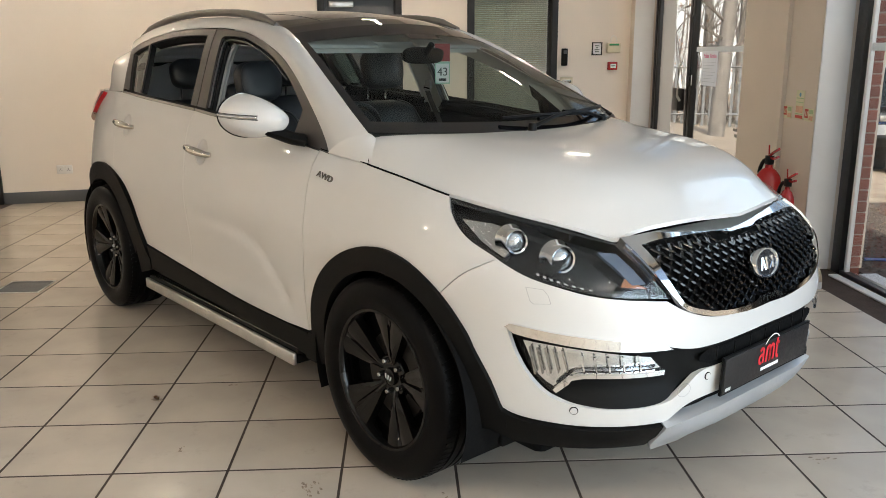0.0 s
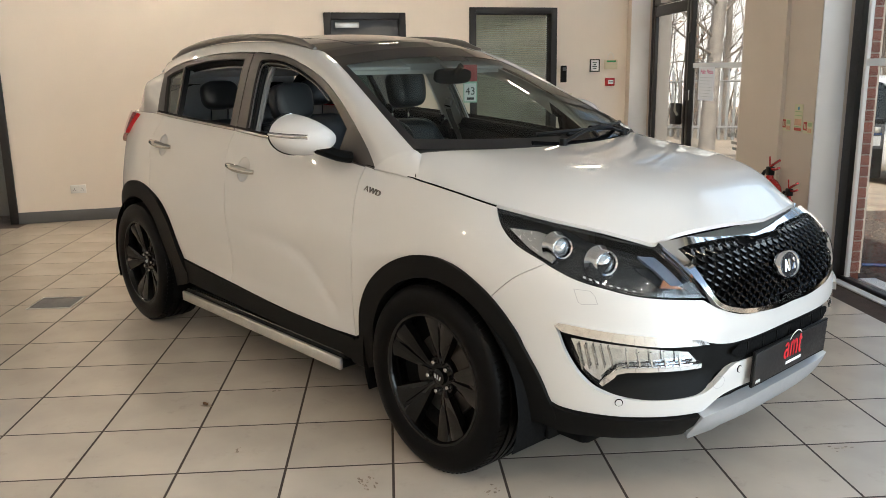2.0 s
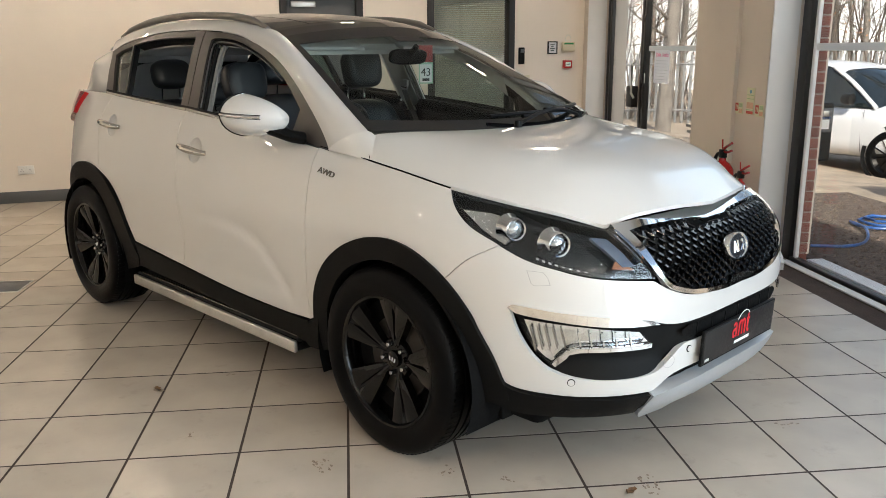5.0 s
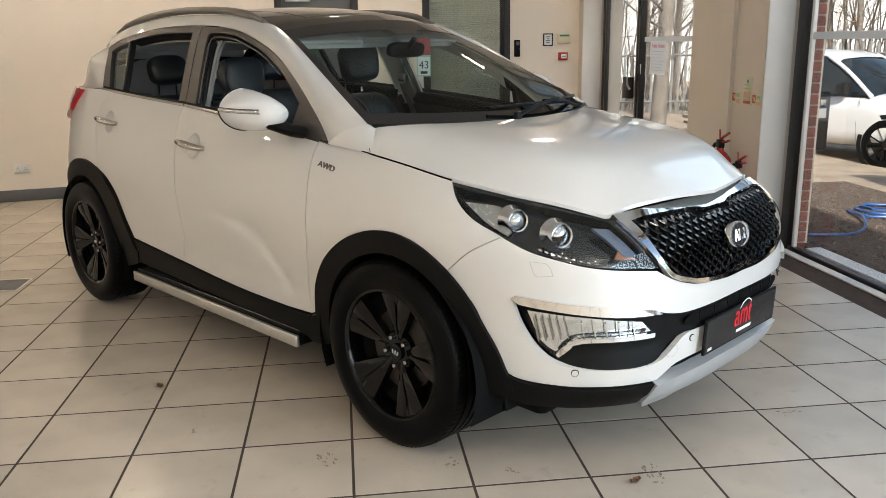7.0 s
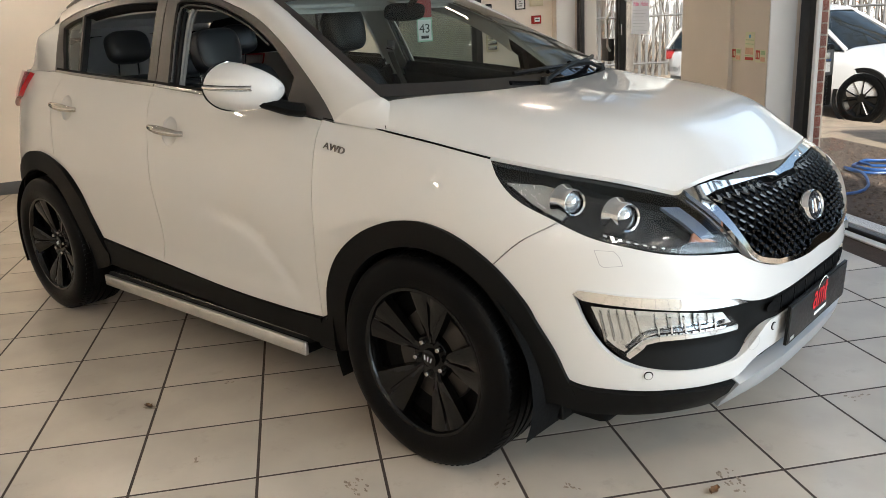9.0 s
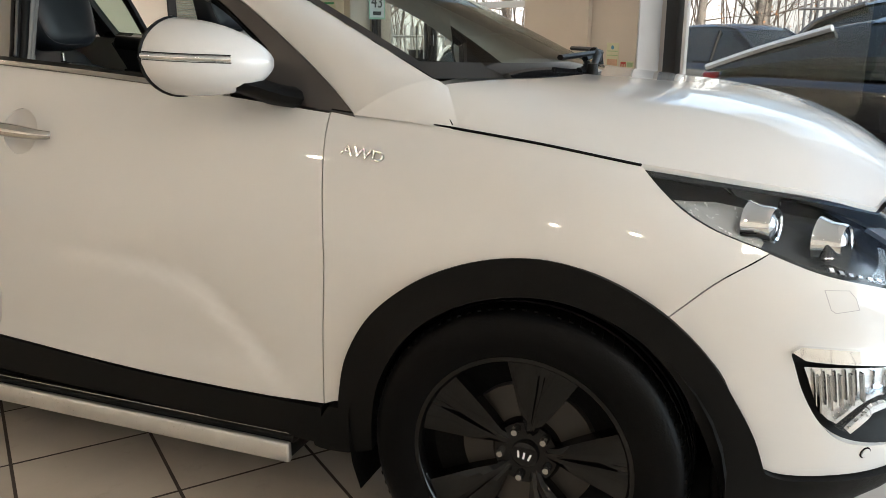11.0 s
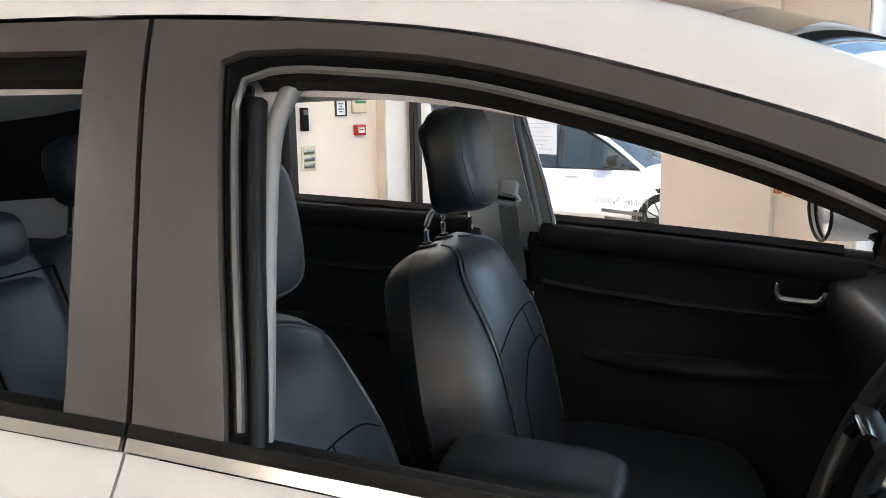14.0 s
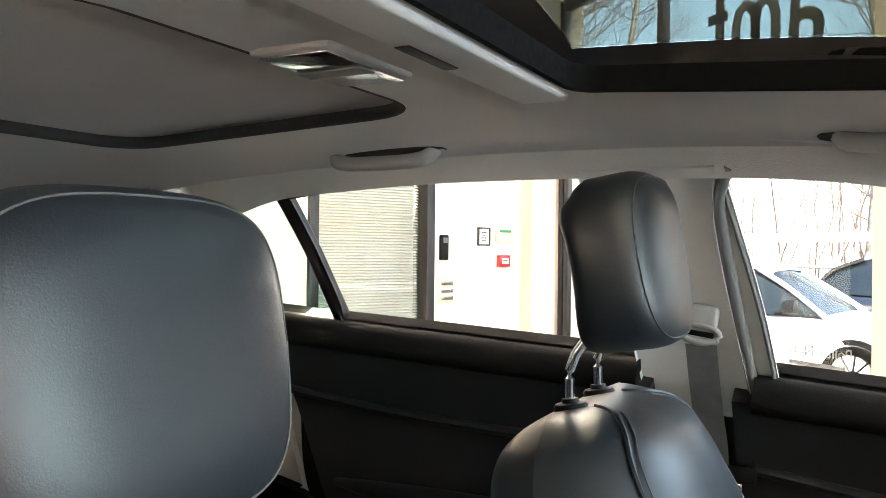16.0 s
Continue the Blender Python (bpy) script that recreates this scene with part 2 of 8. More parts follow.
def from_bm(name, bm, material, smooth=False, angle=40):
    bmesh.ops.recalc_face_normals(bm, faces=bm.faces)
    me = bpy.data.meshes.new(name)
    bm.to_mesh(me)
    bm.free()
    me.materials.append(material)
    if smooth:
        me.shade_smooth()
        me.set_sharp_from_angle(angle=radians(angle))
    return me


def box(name, lo, hi, material, bevel=0.004, segments=2):
    bm = bmesh.new()
    bmesh.ops.create_cube(bm, size=1)
    lo, hi = Vector(lo), Vector(hi)
    for v in bm.verts:
        v.co = Vector((lo[i] + (v.co[i] + 0.5) * (hi[i] - lo[i]) for i in range(3)))
    if bevel:
        bmesh.ops.bevel(bm, geom=bm.edges, offset=min(bevel, 0.45 * min(hi - lo)), segments=segments, affect="EDGES", profile=0.5)
    return from_bm(name, bm, material, smooth=bevel > 0, angle=50)


def boxes(name, items, material):
    """Several plain blocks that are one built piece."""
    verts, faces = [], []
    for lo, hi in items:
        b = len(verts)
        verts += [(x, y, z) for x in (lo[0], hi[0]) for y in (lo[1], hi[1]) for z in (lo[2], hi[2])]
        faces += [tuple(b + i for i in f) for f in ((0, 1, 3, 2), (4, 6, 7, 5), (0, 4, 5, 1), (2, 3, 7, 6), (0, 2, 6, 4), (1, 5, 7, 3))]
    return mesh_of(name, verts, faces, material, smooth=False)


def spline(pts, step=0.02, closed=False):
    """Points along a smooth line through pts (any dimension)."""
    p = [np.array(q, float) for q in pts]
    if len(p) == 2 and not closed:
        k = max(1, int(np.linalg.norm(p[1] - p[0]) / step))
        return [p[0] + (p[1] - p[0]) * i / k for i in range(k + 1)]
    n = len(p)
    out = []
    for i in range(n if closed else n - 1):
        a = p[(i - 1) % n] if closed or i > 0 else 2 * p[0] - p[1]
        b, c = p[i], p[(i + 1) % n]
        d = p[(i + 2) % n] if closed or i + 2 < n else 2 * p[-1] - p[-2]
        k = max(1, int(np.linalg.norm(c - b) / step))
        for j in range(k):
            t = j / k
            out.append(0.5 * (2 * b + (c - a) * t + (2 * a - 5 * b + 4 * c - d) * t * t + (3 * b - a - 3 * c + d) * t ** 3))
    if not closed:
        out.append(p[-1])
    return out


def tube(name, pts, radius, material, sides=8, flat=1.0, up=(0, 0, 1), radii=None, closed=False):
    """A round or flattened bar along a line of points."""
    pts = [Vector(p) for p in pts]
    verts, faces, n = [], [], len(pts)
    for i, p in enumerate(pts):
        d = (pts[(i + 1) % n] - pts[i - 1]) if closed else (pts[min(i + 1, n - 1)] - pts[max(i - 1, 0)])
        d.normalize()
        side = d.cross(Vector(up))
        if side.length < 1e-4:
            side = d.cross(Vector((1, 0, 0)))
        side.normalize()
        top = side.cross(d)
        r = radii[i] if radii else radius
        for k in range(sides):
            a = 2 * math.pi * k / sides
            verts.append(p + side * (r * math.cos(a)) + top * (r * flat * math.sin(a)))
    for i in range(n if closed else n - 1):
        j = (i + 1) % n
        for k in range(sides):
            faces.append((i * sides + k, i * sides + (k + 1) % sides, j * sides + (k + 1) % sides, j * sides + k))
    if not closed:
        faces += [tuple(range(sides))[::-1], tuple((n - 1) * sides + k for k in range(sides))]
    return mesh_of(name, verts, faces, material, autosharp=50)


def lathe(name, profile, material, sides=48, axis="y", sharp=35):
    """profile: (radius, along the axis)."""
    verts, faces, n = [], [], len(profile)
    for k in range(sides):
        a = 2 * math.pi * k / sides
        for r, h in profile:
            c, s = r * math.cos(a), r * math.sin(a)
            verts.append((c, h, s) if axis == "y" else ((c, s, h) if axis == "z" else (h, c, s)))
    for k in range(sides):
        for i in range(n - 1):
            faces.append((k * n + i, k * n + i + 1, (k + 1) % sides * n + i + 1, (k + 1) % sides * n + i))
    return mesh_of(name, verts, faces, material, autosharp=sharp)


def inside(p, poly):
    x, y = p
    hit = False
    for (x1, y1), (x2, y2) in zip(poly, poly[1:] + poly[:1]):
        if (y1 > y) != (y2 > y) and x < (x2 - x1) * (y - y1) / (y2 - y1) + x1:
            hit = not hit
    return hit


def fill(loop, holes=(), step=0.03):
    """Triangles of a flat outline with holes, on an even net of points."""
    from_loops = [[(float(a), float(b)) for a, b in lp] for lp in (loop, *holes)]
    verts, edges = [], []
    for lp in from_loops:
        b = len(verts)
        verts += lp
        edges += [(b + i, b + (i + 1) % len(lp)) for i in range(len(lp))]
    rim = np.array(verts)
    lo, hi = rim.min(0), rim.max(0)
    for i, x in enumerate(np.arange(lo[0] + step / 2, hi[0], step)):
        for y in np.arange(lo[1] + step * (0.25 + 0.5 * (i % 2)), hi[1], step):
            if np.min((rim[:, 0] - x) ** 2 + (rim[:, 1] - y) ** 2) < (0.6 * step) ** 2:
                continue
            if inside((x, y), from_loops[0]) and not any(inside((x, y), h) for h in from_loops[1:]):
                verts.append((x, y))
    from mathutils.geometry import delaunay_2d_cdt
    vo, _, fo, *_ = delaunay_2d_cdt([Vector(v) for v in verts], edges, [], 0, 1e-6)
    keep = []
    for f in fo:
        c = sum((vo[i] for i in f), Vector((0, 0))) / len(f)
        if inside(c, from_loops[0]) and not any(inside(c, h) for h in from_loops[1:]):
            keep.append(tuple(f))
    return [tuple(v) for v in vo], keep


def rim_edges(faces):
    seen = {}
    for f in faces:
        for a, b in zip(f, f[1:] + f[:1]):
            seen[(a, b)] = 1
    return [(a, b) for a, b in seen if (b, a) not in seen]


def lifted(name, loop, lift, material, holes=(), step=0.03, thick=0.012, flip=False, sharp=40):
    """An outline filled, bent by lift(u, v, depth) and given thickness at its rims."""
    uv, faces = fill(loop, holes, step)
    used = sorted({i for f in faces for i in f})
    where = {i: k for k, i in enumerate(used)}
    verts = [lift(*uv[i], 0.0) for i in used]
    faces = [tuple(where[i] for i in f) for f in faces]
    if thick:
        rim = rim_edges(faces)
        low = {}
        for a, b in rim:
            for i in (a, b):
                if i not in low:
                    low[i] = len(verts)
                    verts.append(lift(*uv[used[i]], thick))
        faces += [(b, a, low[a], low[b]) for a, b in rim]
    if flip:
        faces = [f[::-1] for f in faces]
    return mesh_of(name, verts, faces, material, autosharp=sharp)


def writing(name, text, size, material, parent, m, label="", align="CENTER"):
    """Raised letters as a mesh."""
    cu = bpy.data.curves.new(name, "FONT")
    cu.body, cu.size, cu.extrude, cu.align_x, cu.align_y = text, size, 0.0006, align, "CENTER"
    tmp = bpy.data.objects.new(name, cu)
    scene.collection.objects.link(tmp)
    bpy.context.view_layer.update()
    me = bpy.data.meshes.new_from_object(tmp.evaluated_get(bpy.context.evaluated_depsgraph_get()))
    bpy.data.objects.remove(tmp)
    me.materials.clear()
    me.materials.append(material)
    return put(name, me, parent, label, m)


def curve(*pts):
    """A smooth function through (x, y) points, without overshoot."""
    xs = np.array([p[0] for p in pts], float)
    ys = np.array([p[1] for p in pts], float)
    h = np.diff(xs)
    d = np.diff(ys) / h
    m = np.zeros(len(xs))
    m[0], m[-1] = d[0], d[-1]
    for i in range(1, len(xs) - 1):
        if d[i - 1] * d[i] > 0:
            w1, w2 = 2 * h[i] + h[i - 1], h[i] + 2 * h[i - 1]
            m[i] = (w1 + w2) / (w1 / d[i - 1] + w2 / d[i])

    def value(x):
        x = min(max(float(x), xs[0]), xs[-1])
        i = min(max(int(np.searchsorted(xs, x)) - 1, 0), len(xs) - 2)
        t = (x - xs[i]) / h[i]
        return float((1 + 2 * t) * (1 - t) ** 2 * ys[i] + t * (1 - t) ** 2 * h[i] * m[i]
                     + t * t * (3 - 2 * t) * ys[i + 1] + t * t * (t - 1) * h[i] * m[i + 1])
    return value

# ---- the showroom ----
HIGH = 3.5
WALL_TURN = 11.9
BACK = pose(-3.127, 8.239, 0, 0, 0, WALL_TURN)     # along the back wall, its face at local y = 0


def floor_tiles():
    base = tagged(put("floor", boxes("floor", [((-6.6, -5.2, -0.20), (3.12, 10.6, -0.0009))], GROUT)), "showroom floor of pale beige ceramic tiles, dark joints", "floor", kind="structure")
    pitch, x0, y0 = 0.4035, -0.776, 3.05
    half = 0.4035 / 2 - 0.0049

    def one(cx, cy, jit):
        a, b, h = half, half - 0.0015, 0.0 + jit
        v = [(cx - a, cy - a, -0.006), (cx + a, cy - a, -0.006), (cx + a, cy + a, -0.006), (cx - a, cy + a, -0.006),
             (cx - a, cy - a, h - 0.0005), (cx + a, cy - a, h - 0.0005), (cx + a, cy + a, h - 0.0005), (cx - a, cy + a, h - 0.0005),
             (cx - b, cy - b, h), (cx + b, cy - b, h), (cx + b, cy + b, h), (cx - b, cy + b, h)]
        f = [(8, 9, 10, 11)] + [(i, (i + 1) % 4, 4 + (i + 1) % 4, 4 + i) for i in range(4)] + [(4 + i, 4 + (i + 1) % 4, 8 + (i + 1) % 4, 8 + i) for i in range(4)]
        return v, f
    v, f = one(0, 0, 0)
    me = mesh_of("tile", v, f, TILE, smooth=False)
    far_v, far_f = [], []
    rng = random.Random(4)
    for i in range(-14, 10):
        for j in range(-20, 19):
            cx, cy = x0 + (i + 0.5) * pitch, y0 + (j + 0.5) * pitch
            if cx + half > 3.11 or cx - half < -6.5 or cy - half < -5.1:
                continue
            if (cy - 8.2) * math.cos(radians(WALL_TURN)) - (cx + 3.14) * math.sin(radians(WALL_TURN)) > -0.02:
                continue
            jit = rng.uniform(-0.0002, 0.0003)
            if -3.05 < cx < 3.1 and 0.6 < cy < 8.0:
                put("tile", me, base, "", pose(cx, cy, jit))
            else:
                v, f = one(cx, cy, jit)
                b = len(far_v)
                far_v += v
                far_f += [tuple(b + k for k in q) for q in f]
    tagged(put("tile_field", mesh_of("tile_field", far_v, far_f, TILE, smooth=False), base), kind="stuff")
    return base


# back wall with a dark door, a glazed door with a blind, and a dark glazed screen
DOOR = (2.585, 3.472, 2.06)
BLINDS = (4.197, 5.243, 2.12)
SCREEN_L = (-2.4, -0.56, 2.3)
wall_parts = [((-4.6, 0, 0), (SCREEN_L[0], 0.2, HIGH)), ((SCREEN_L[0], 0, SCREEN_L[2]), (SCREEN_L[1], 0.2, HIGH)),
              ((SCREEN_L[1], 0, 0), (DOOR[0], 0.2, HIGH)), ((DOOR[0], 0, DOOR[2]), (DOOR[1], 0.2, HIGH)),
              ((DOOR[1], 0, 0), (BLINDS[0], 0.2, HIGH)), ((BLINDS[0], 0, BLINDS[2]), (BLINDS[1], 0.2, HIGH)),
              ((BLINDS[1], 0, 0), (6.62, 0.2, HIGH))]
tagged(put("wall_north", boxes("wall_north", wall_parts, WALL), None, "", BACK), "warm cream painted showroom wall", "wall", kind="structure")
tagged(put("wall_west", boxes("wall_west", [((-6.7, -5.4, 0), (-6.5, 10.0, HIGH))], WALL)), "plain cream painted wall", "wall", kind="structure")
tagged(put("wall_south", boxes("wall_south", [((-6.7, -5.4, 0), (3.3, -5.2, HIGH))], WALL)), "plain cream painted wall", "wall", kind="structure")
tagged(put("ceiling", boxes("ceiling", [((-6.7, -5.4, HIGH), (3.4, 10.9, HIGH + 0.2))], CEILING)), "plain pale showroom ceiling", "ceiling", kind="structure")
for a, b in ((-4.6, SCREEN_L[0]), (SCREEN_L[1], DOOR[0]), (DOOR[1], BLINDS[0]), (BLINDS[1], 6.15)):
    tagged(put("baseboard", box("baseboard", (a, -0.018, 0.001), (b, -0.001, 0.115), SKIRT, 0.003), None, "", BACK), "slate grey painted skirting board", "skirting", kind="structure")
floor_tiles()


def framed(name, x0, x1, top, label, depth=0.12):
    """A dark frame standing in an opening of the back wall."""
    th = thing(name, label, "door", BACK, kind="structure")
    w = 0.075
    put("jamb", box("jamb", (x0 + 0.002, -0.03, 0.002), (x0 + w, depth, top - 0.002), FRAME), th)
    put("jamb", box("jamb", (x1 - w, -0.03, 0.002), (x1 - 0.002, depth, top - 0.002), FRAME), th)
    put("head", box("head", (x0 + w, -0.03, top - w), (x1 - w, depth, top - 0.002), FRAME), th)
    return th


d1 = framed("door_1", *DOOR, "dark grey flush door in a dark frame, closed")
put("leaf", box("leaf", (DOOR[0] + 0.077, 0.035, 0.01), (DOOR[1] - 0.077, 0.08, DOOR[2] - 0.077), SKIRT, 0.004), d1)
put("door_closer", box("door_closer", (DOOR[0] + 0.12, 0.0, DOOR[2] - 0.16), (DOOR[0] + 0.38, 0.034, DOOR[2] - 0.10), ALU, 0.005), d1)
d2 = framed("door_2", *BLINDS, "glazed door with dark frame and a closed venetian blind")
put("pane", box("pane", (BLINDS[0] + 0.077, 0.05, 0.01), (BLINDS[1] - 0.077, 0.056, BLINDS[2] - 0.077), GLASS, 0), d2)
slat = box("slat", (BLINDS[0] + 0.082, -0.011, -0.0012), (BLINDS[1] - 0.082, 0.011, 0.0012), BLIND, 0.0008, 1)
for i in range(92):
    put("slat", slat, d2, "", pose(0, 0.085, 0.10 + i * 0.0211, 34))
put("office_backing", box("office_backing", (BLINDS[0] + 0.05, 0.19, 0.01), (BLINDS[1] - 0.05, 0.20, BLINDS[2] - 0.03), WALL, 0), d2)
w3 = framed("window_3", *SCREEN_L, "dark framed glazed screen")
put("mullion", box("mullion", (-1.52, -0.02, 0.01), (-1.44, 0.1, 2.22), FRAME), w3)
put("pane", box("pane", (SCREEN_L[0] + 0.078, 0.05, 0.01), (SCREEN_L[1] - 0.078, 0.056, 2.22), GLASS, 0), w3)
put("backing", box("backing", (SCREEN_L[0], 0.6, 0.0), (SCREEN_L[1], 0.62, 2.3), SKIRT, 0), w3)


def on_back(name, label, category, s, z):
    return thing(name, label, category, BACK @ pose(s, 0, z))


def framed_notice():
    t = on_back("picture_frame", "small black framed certificate hung on the wall", "picture frame", 5.73, 1.47)
    put("frame", boxes("frame", [((-0.062, -0.016, -0.072), (-0.05, -0.001, 0.072)), ((0.05, -0.016, -0.072), (0.062, -0.001, 0.072)),
                                 ((-0.05, -0.016, 0.06), (0.05, -0.001, 0.072)), ((-0.05, -0.016, -0.072), (0.05, -0.001, -0.06))], FRAME), t)
    put("sheet", box("sheet", (-0.05, -0.008, -0.06), (0.05, -0.002, 0.06), PAPER, 0), t)
    for k, w in enumerate((0.055, 0.03, 0.06, 0.045)):
        put("print_bar", box("print_bar", (-w / 2, -0.0095, 0.028 - k * 0.022), (w / 2, -0.0085, 0.038 - k * 0.022), SKIRT, 0), t)


def thermostat():
    t = on_back("alarm_keypad", "cream plastic alarm keypad with a small display", "keypad", 5.93, 1.483)
    put("case", box("case", (-0.083, -0.034, -0.058), (0.083, -0.001, 0.052), CREAM, 0.008), t)
    put("flap", box("flap", (-0.076, -0.038, -0.052), (0.076, -0.0345, 0.015), CREAM, 0.003), t)
    put("display", box("display", (-0.06, -0.037, 0.022), (0.06, -0.0345, 0.042), GREEN_INK, 0.002), t)
    h = on_back("cable_bracket", "pale wire bracket above the keypad", "bracket", 5.93, 1.54)
    put("wire", tube("wire", spline([(-0.035, -0.01, 0.0), (-0.03, -0.012, 0.05), (0.0, -0.012, 0.075), (0.03, -0.012, 0.05), (0.035, -0.01, 0.0)], 0.01), 0.004, WHITE_PLASTIC, 6), h)


def call_point():
    t = on_back("fire_call_point", "red square fire alarm call point on the wall", "fire alarm", 5.922, 1.279)
    put("case", box("case", (-0.055, -0.045, -0.046), (0.055, -0.001, 0.046), RED_PAINT, 0.006), t)
    put("window", box("window", (-0.034, -0.048, -0.024), (0.034, -0.0455, 0.022), WHITE_PLASTIC, 0.002), t)
    put("mark", box("mark", (-0.026, -0.0495, -0.004), (0.026, -0.0483, 0.006), INK, 0), t)


def intercom():
    t = on_back("door_intercom", "narrow dark intercom handset beside the door", "intercom", 5.335, 1.385)
    put("case", box("case", (-0.038, -0.04, -0.10), (0.03, -0.001, 0.09), BLACK_PLASTIC, 0.008), t)
    put("speaker", box("speaker", (-0.025, -0.044, 0.03), (0.018, -0.0405, 0.07), SKIRT, 0.003), t)
    n = on_back("switch_panel", "beige panel with three rows of switches", "switch", 5.37, 1.06)
    put("plate", box("plate", (-0.075, -0.012, -0.10), (0.075, -0.001, 0.10), CREAM, 0.005), n)
    for k in range(3):
        put("switch", box("switch", (-0.055, -0.018, -0.078 + k * 0.056), (0.055, -0.0125, -0.04 + k * 0.056), SATIN_CHROME, 0.003), n)


def wall_socket():
    t = on_back("wall_socket", "white double power socket above the skirting", "socket", 0.02, 0.325)
    put("plate", box("plate", (-0.073, -0.011, -0.043), (0.073, -0.001, 0.043), WHITE_PLASTIC, 0.004), t)
    for sx in (-0.036, 0.036):
        for dx, dz, w, h in ((0, 0.004, 0.003, 0.006), (-0.011, -0.012, 0.005, 0.002), (0.011, -0.012, 0.005, 0.002)):
            put("pin_hole", box("pin_hole", (sx + dx - w, -0.0125, dz - h), (sx + dx + w, -0.0113, dz + h), INK, 0), t)
        put("rocker", box("rocker", (sx * 0.35 - 0.006, -0.0145, 0.016), (sx * 0.35 + 0.006, -0.0113, 0.032), WHITE_PLASTIC, 0.001), t)


for build in (framed_notice, thermostat, call_point, intercom, wall_socket):
    build()

plate = thing("floor_hatch", "grey metal floor hatch set in the tiles", "floor hatch", pose(-2.15, 5.09, 0.0))
put("hatch_plate", box("hatch_plate", (-0.13, -0.125, 0.001), (0.13, 0.125, 0.004), SKIRT, 0.001), plate)
put("hatch_rim", boxes("hatch_rim", [((-0.14, -0.135, 0.001), (0.14, -0.126, 0.005)), ((-0.14, 0.126, 0.001), (0.14, 0.135, 0.005)), ((-0.14, -0.126, 0.001), (-0.131, 0.126, 0.005)), ((0.131, -0.126, 0.001), (0.14, 0.126, 0.005))], ALU), plate)

# glazed wall to the east
GX = 3.15
tagged(put("wall_east", boxes("wall_east", [((2.9, 5.62, 0), (3.36, 6.33, HIGH)), ((2.93, 5.19, 0), (3.36, 5.62, HIGH)), ((2.88, 9.36, 0), (3.36, 9.95, HIGH)),
                                            ((3.12, -5.4, HIGH - 0.12), (3.36, 5.19, HIGH)), ((3.12, 6.33, HIGH - 0.12), (3.36, 9.36, HIGH))], COLUMN)), "warm beige painted column and piers between the windows", "wall", kind="structure")
tagged(put("trim", box("trim", (2.932, 5.176, 0.002), (3.118, 5.188, HIGH - 0.001), WHITE_TRIM, 0.002)), "white painted reveal of the column", "reveal", kind="structure")
tagged(put("trim", box("trim", (2.884, 9.345, 0.002), (3.10, 9.358, HIGH - 0.001), WHITE_TRIM, 0.002)), "white painted reveal beside the entrance", "reveal", kind="structure")


def glazing(name, label, y0, y1, posts, rails, z0=0.03, deep=0.03):
    th = thing(name, label, "window", None, kind="structure")
    for y, w in posts:
        put("mullion", box("mullion", (GX - deep, y - w / 2, 0.002), (GX + deep, y + w / 2, HIGH - 0.122), FRAME, 0.004), th)
    for z, w in rails:
        for (ya, wa), (yb, wb) in zip(posts, posts[1:]):
            put("transom", box("transom", (GX - deep + 0.004, ya + wa / 2, z - w / 2), (GX + deep - 0.004, yb - wb / 2, z + w / 2), FRAME, 0.004), th)
    for (ya, wa), (yb, wb) in zip(posts, posts[1:]):
        p = put("pane", boxes("pane", [((GX - 0.004, ya + wa / 2, z0), (GX + 0.004, yb - wb / 2, HIGH - 0.13))], GLASS), th)
        p.visible_shadow = False
    return th


front_win = glazing("window_1", "tall dark framed shop window, floor to ceiling", -5.2, 5.17, [(-5.16, 0.08), (-2.6, 0.08), (0.0, 0.08), (2.55, 0.08), (5.095, 0.10)], [(0.016, 0.028), (HIGH - 0.17, 0.08)])
put("sill", box("sill", (3.035, -5.2, 0.002), (3.098, 5.01, 0.014), WHITE_TRIM, 0.003), front_win)
put("sill_bar", box("sill_bar", (3.24, -5.2, -0.03), (3.36, 5.01, 0.012), WHITE_TRIM, 0.004), front_win)
put("film_band", mesh_of("film_band", [(GX - 0.007, 2.60, 1.435), (GX - 0.007, 5.0, 1.435), (GX - 0.007, 5.0, 1.482), (GX - 0.007, 2.60, 1.482)], [(0, 1, 2, 3)], FILM, smooth=False), front_win, "frosted safety band on the glass")
put("post_trim", box("post_trim", (GX - 0.014, 4.985, 0.03), (GX + 0.014, 5.012, HIGH - 0.13), WHITE_TRIM, 0.003), front_win)
side_win = glazing("window_2", "dark framed shop window beside the entrance door", 6.34, 9.35, [(6.37, 0.06), (8.11, 0.06), (9.31, 0.06)], [(2.17, 0.09), (HIGH - 0.17, 0.08), (0.03, 0.06)])
put("film_band", mesh_of("film_band", [(GX - 0.007, 6.41, 1.43), (GX - 0.007, 8.04, 1.43), (GX - 0.007, 8.04, 1.478), (GX - 0.007, 6.41, 1.478)], [(0, 1, 2, 3)], FILM, smooth=False), side_win, "frosted safety band on the glass")
door = thing("door_3", "dark framed glazed entrance door, closed", "door", None, kind="structure")
for lo, hi in (((3.12, 9.20, 0.02), (3.16, 9.26, 2.11)), ((3.12, 8.16, 0.02), (3.16, 8.22, 2.11)), ((3.12, 8.22, 2.0), (3.16, 9.20, 2.11)), ((3.12, 8.22, 0.02), (3.16, 9.20, 0.2))):
    put("stile", box("stile", lo, hi, FRAME, 0.004), door)
put("lock_box", box("lock_box", (3.05, 8.23, 0.85), (3.118, 8.40, 1.07), FRAME, 0.006), door)
put("pull_handle", tube("pull_handle", [(3.06, 8.2, 0.95), (3.03, 8.2, 1.0), (3.03, 8.2, 1.28), (3.06, 8.2, 1.33)], 0.013, ALU), door)
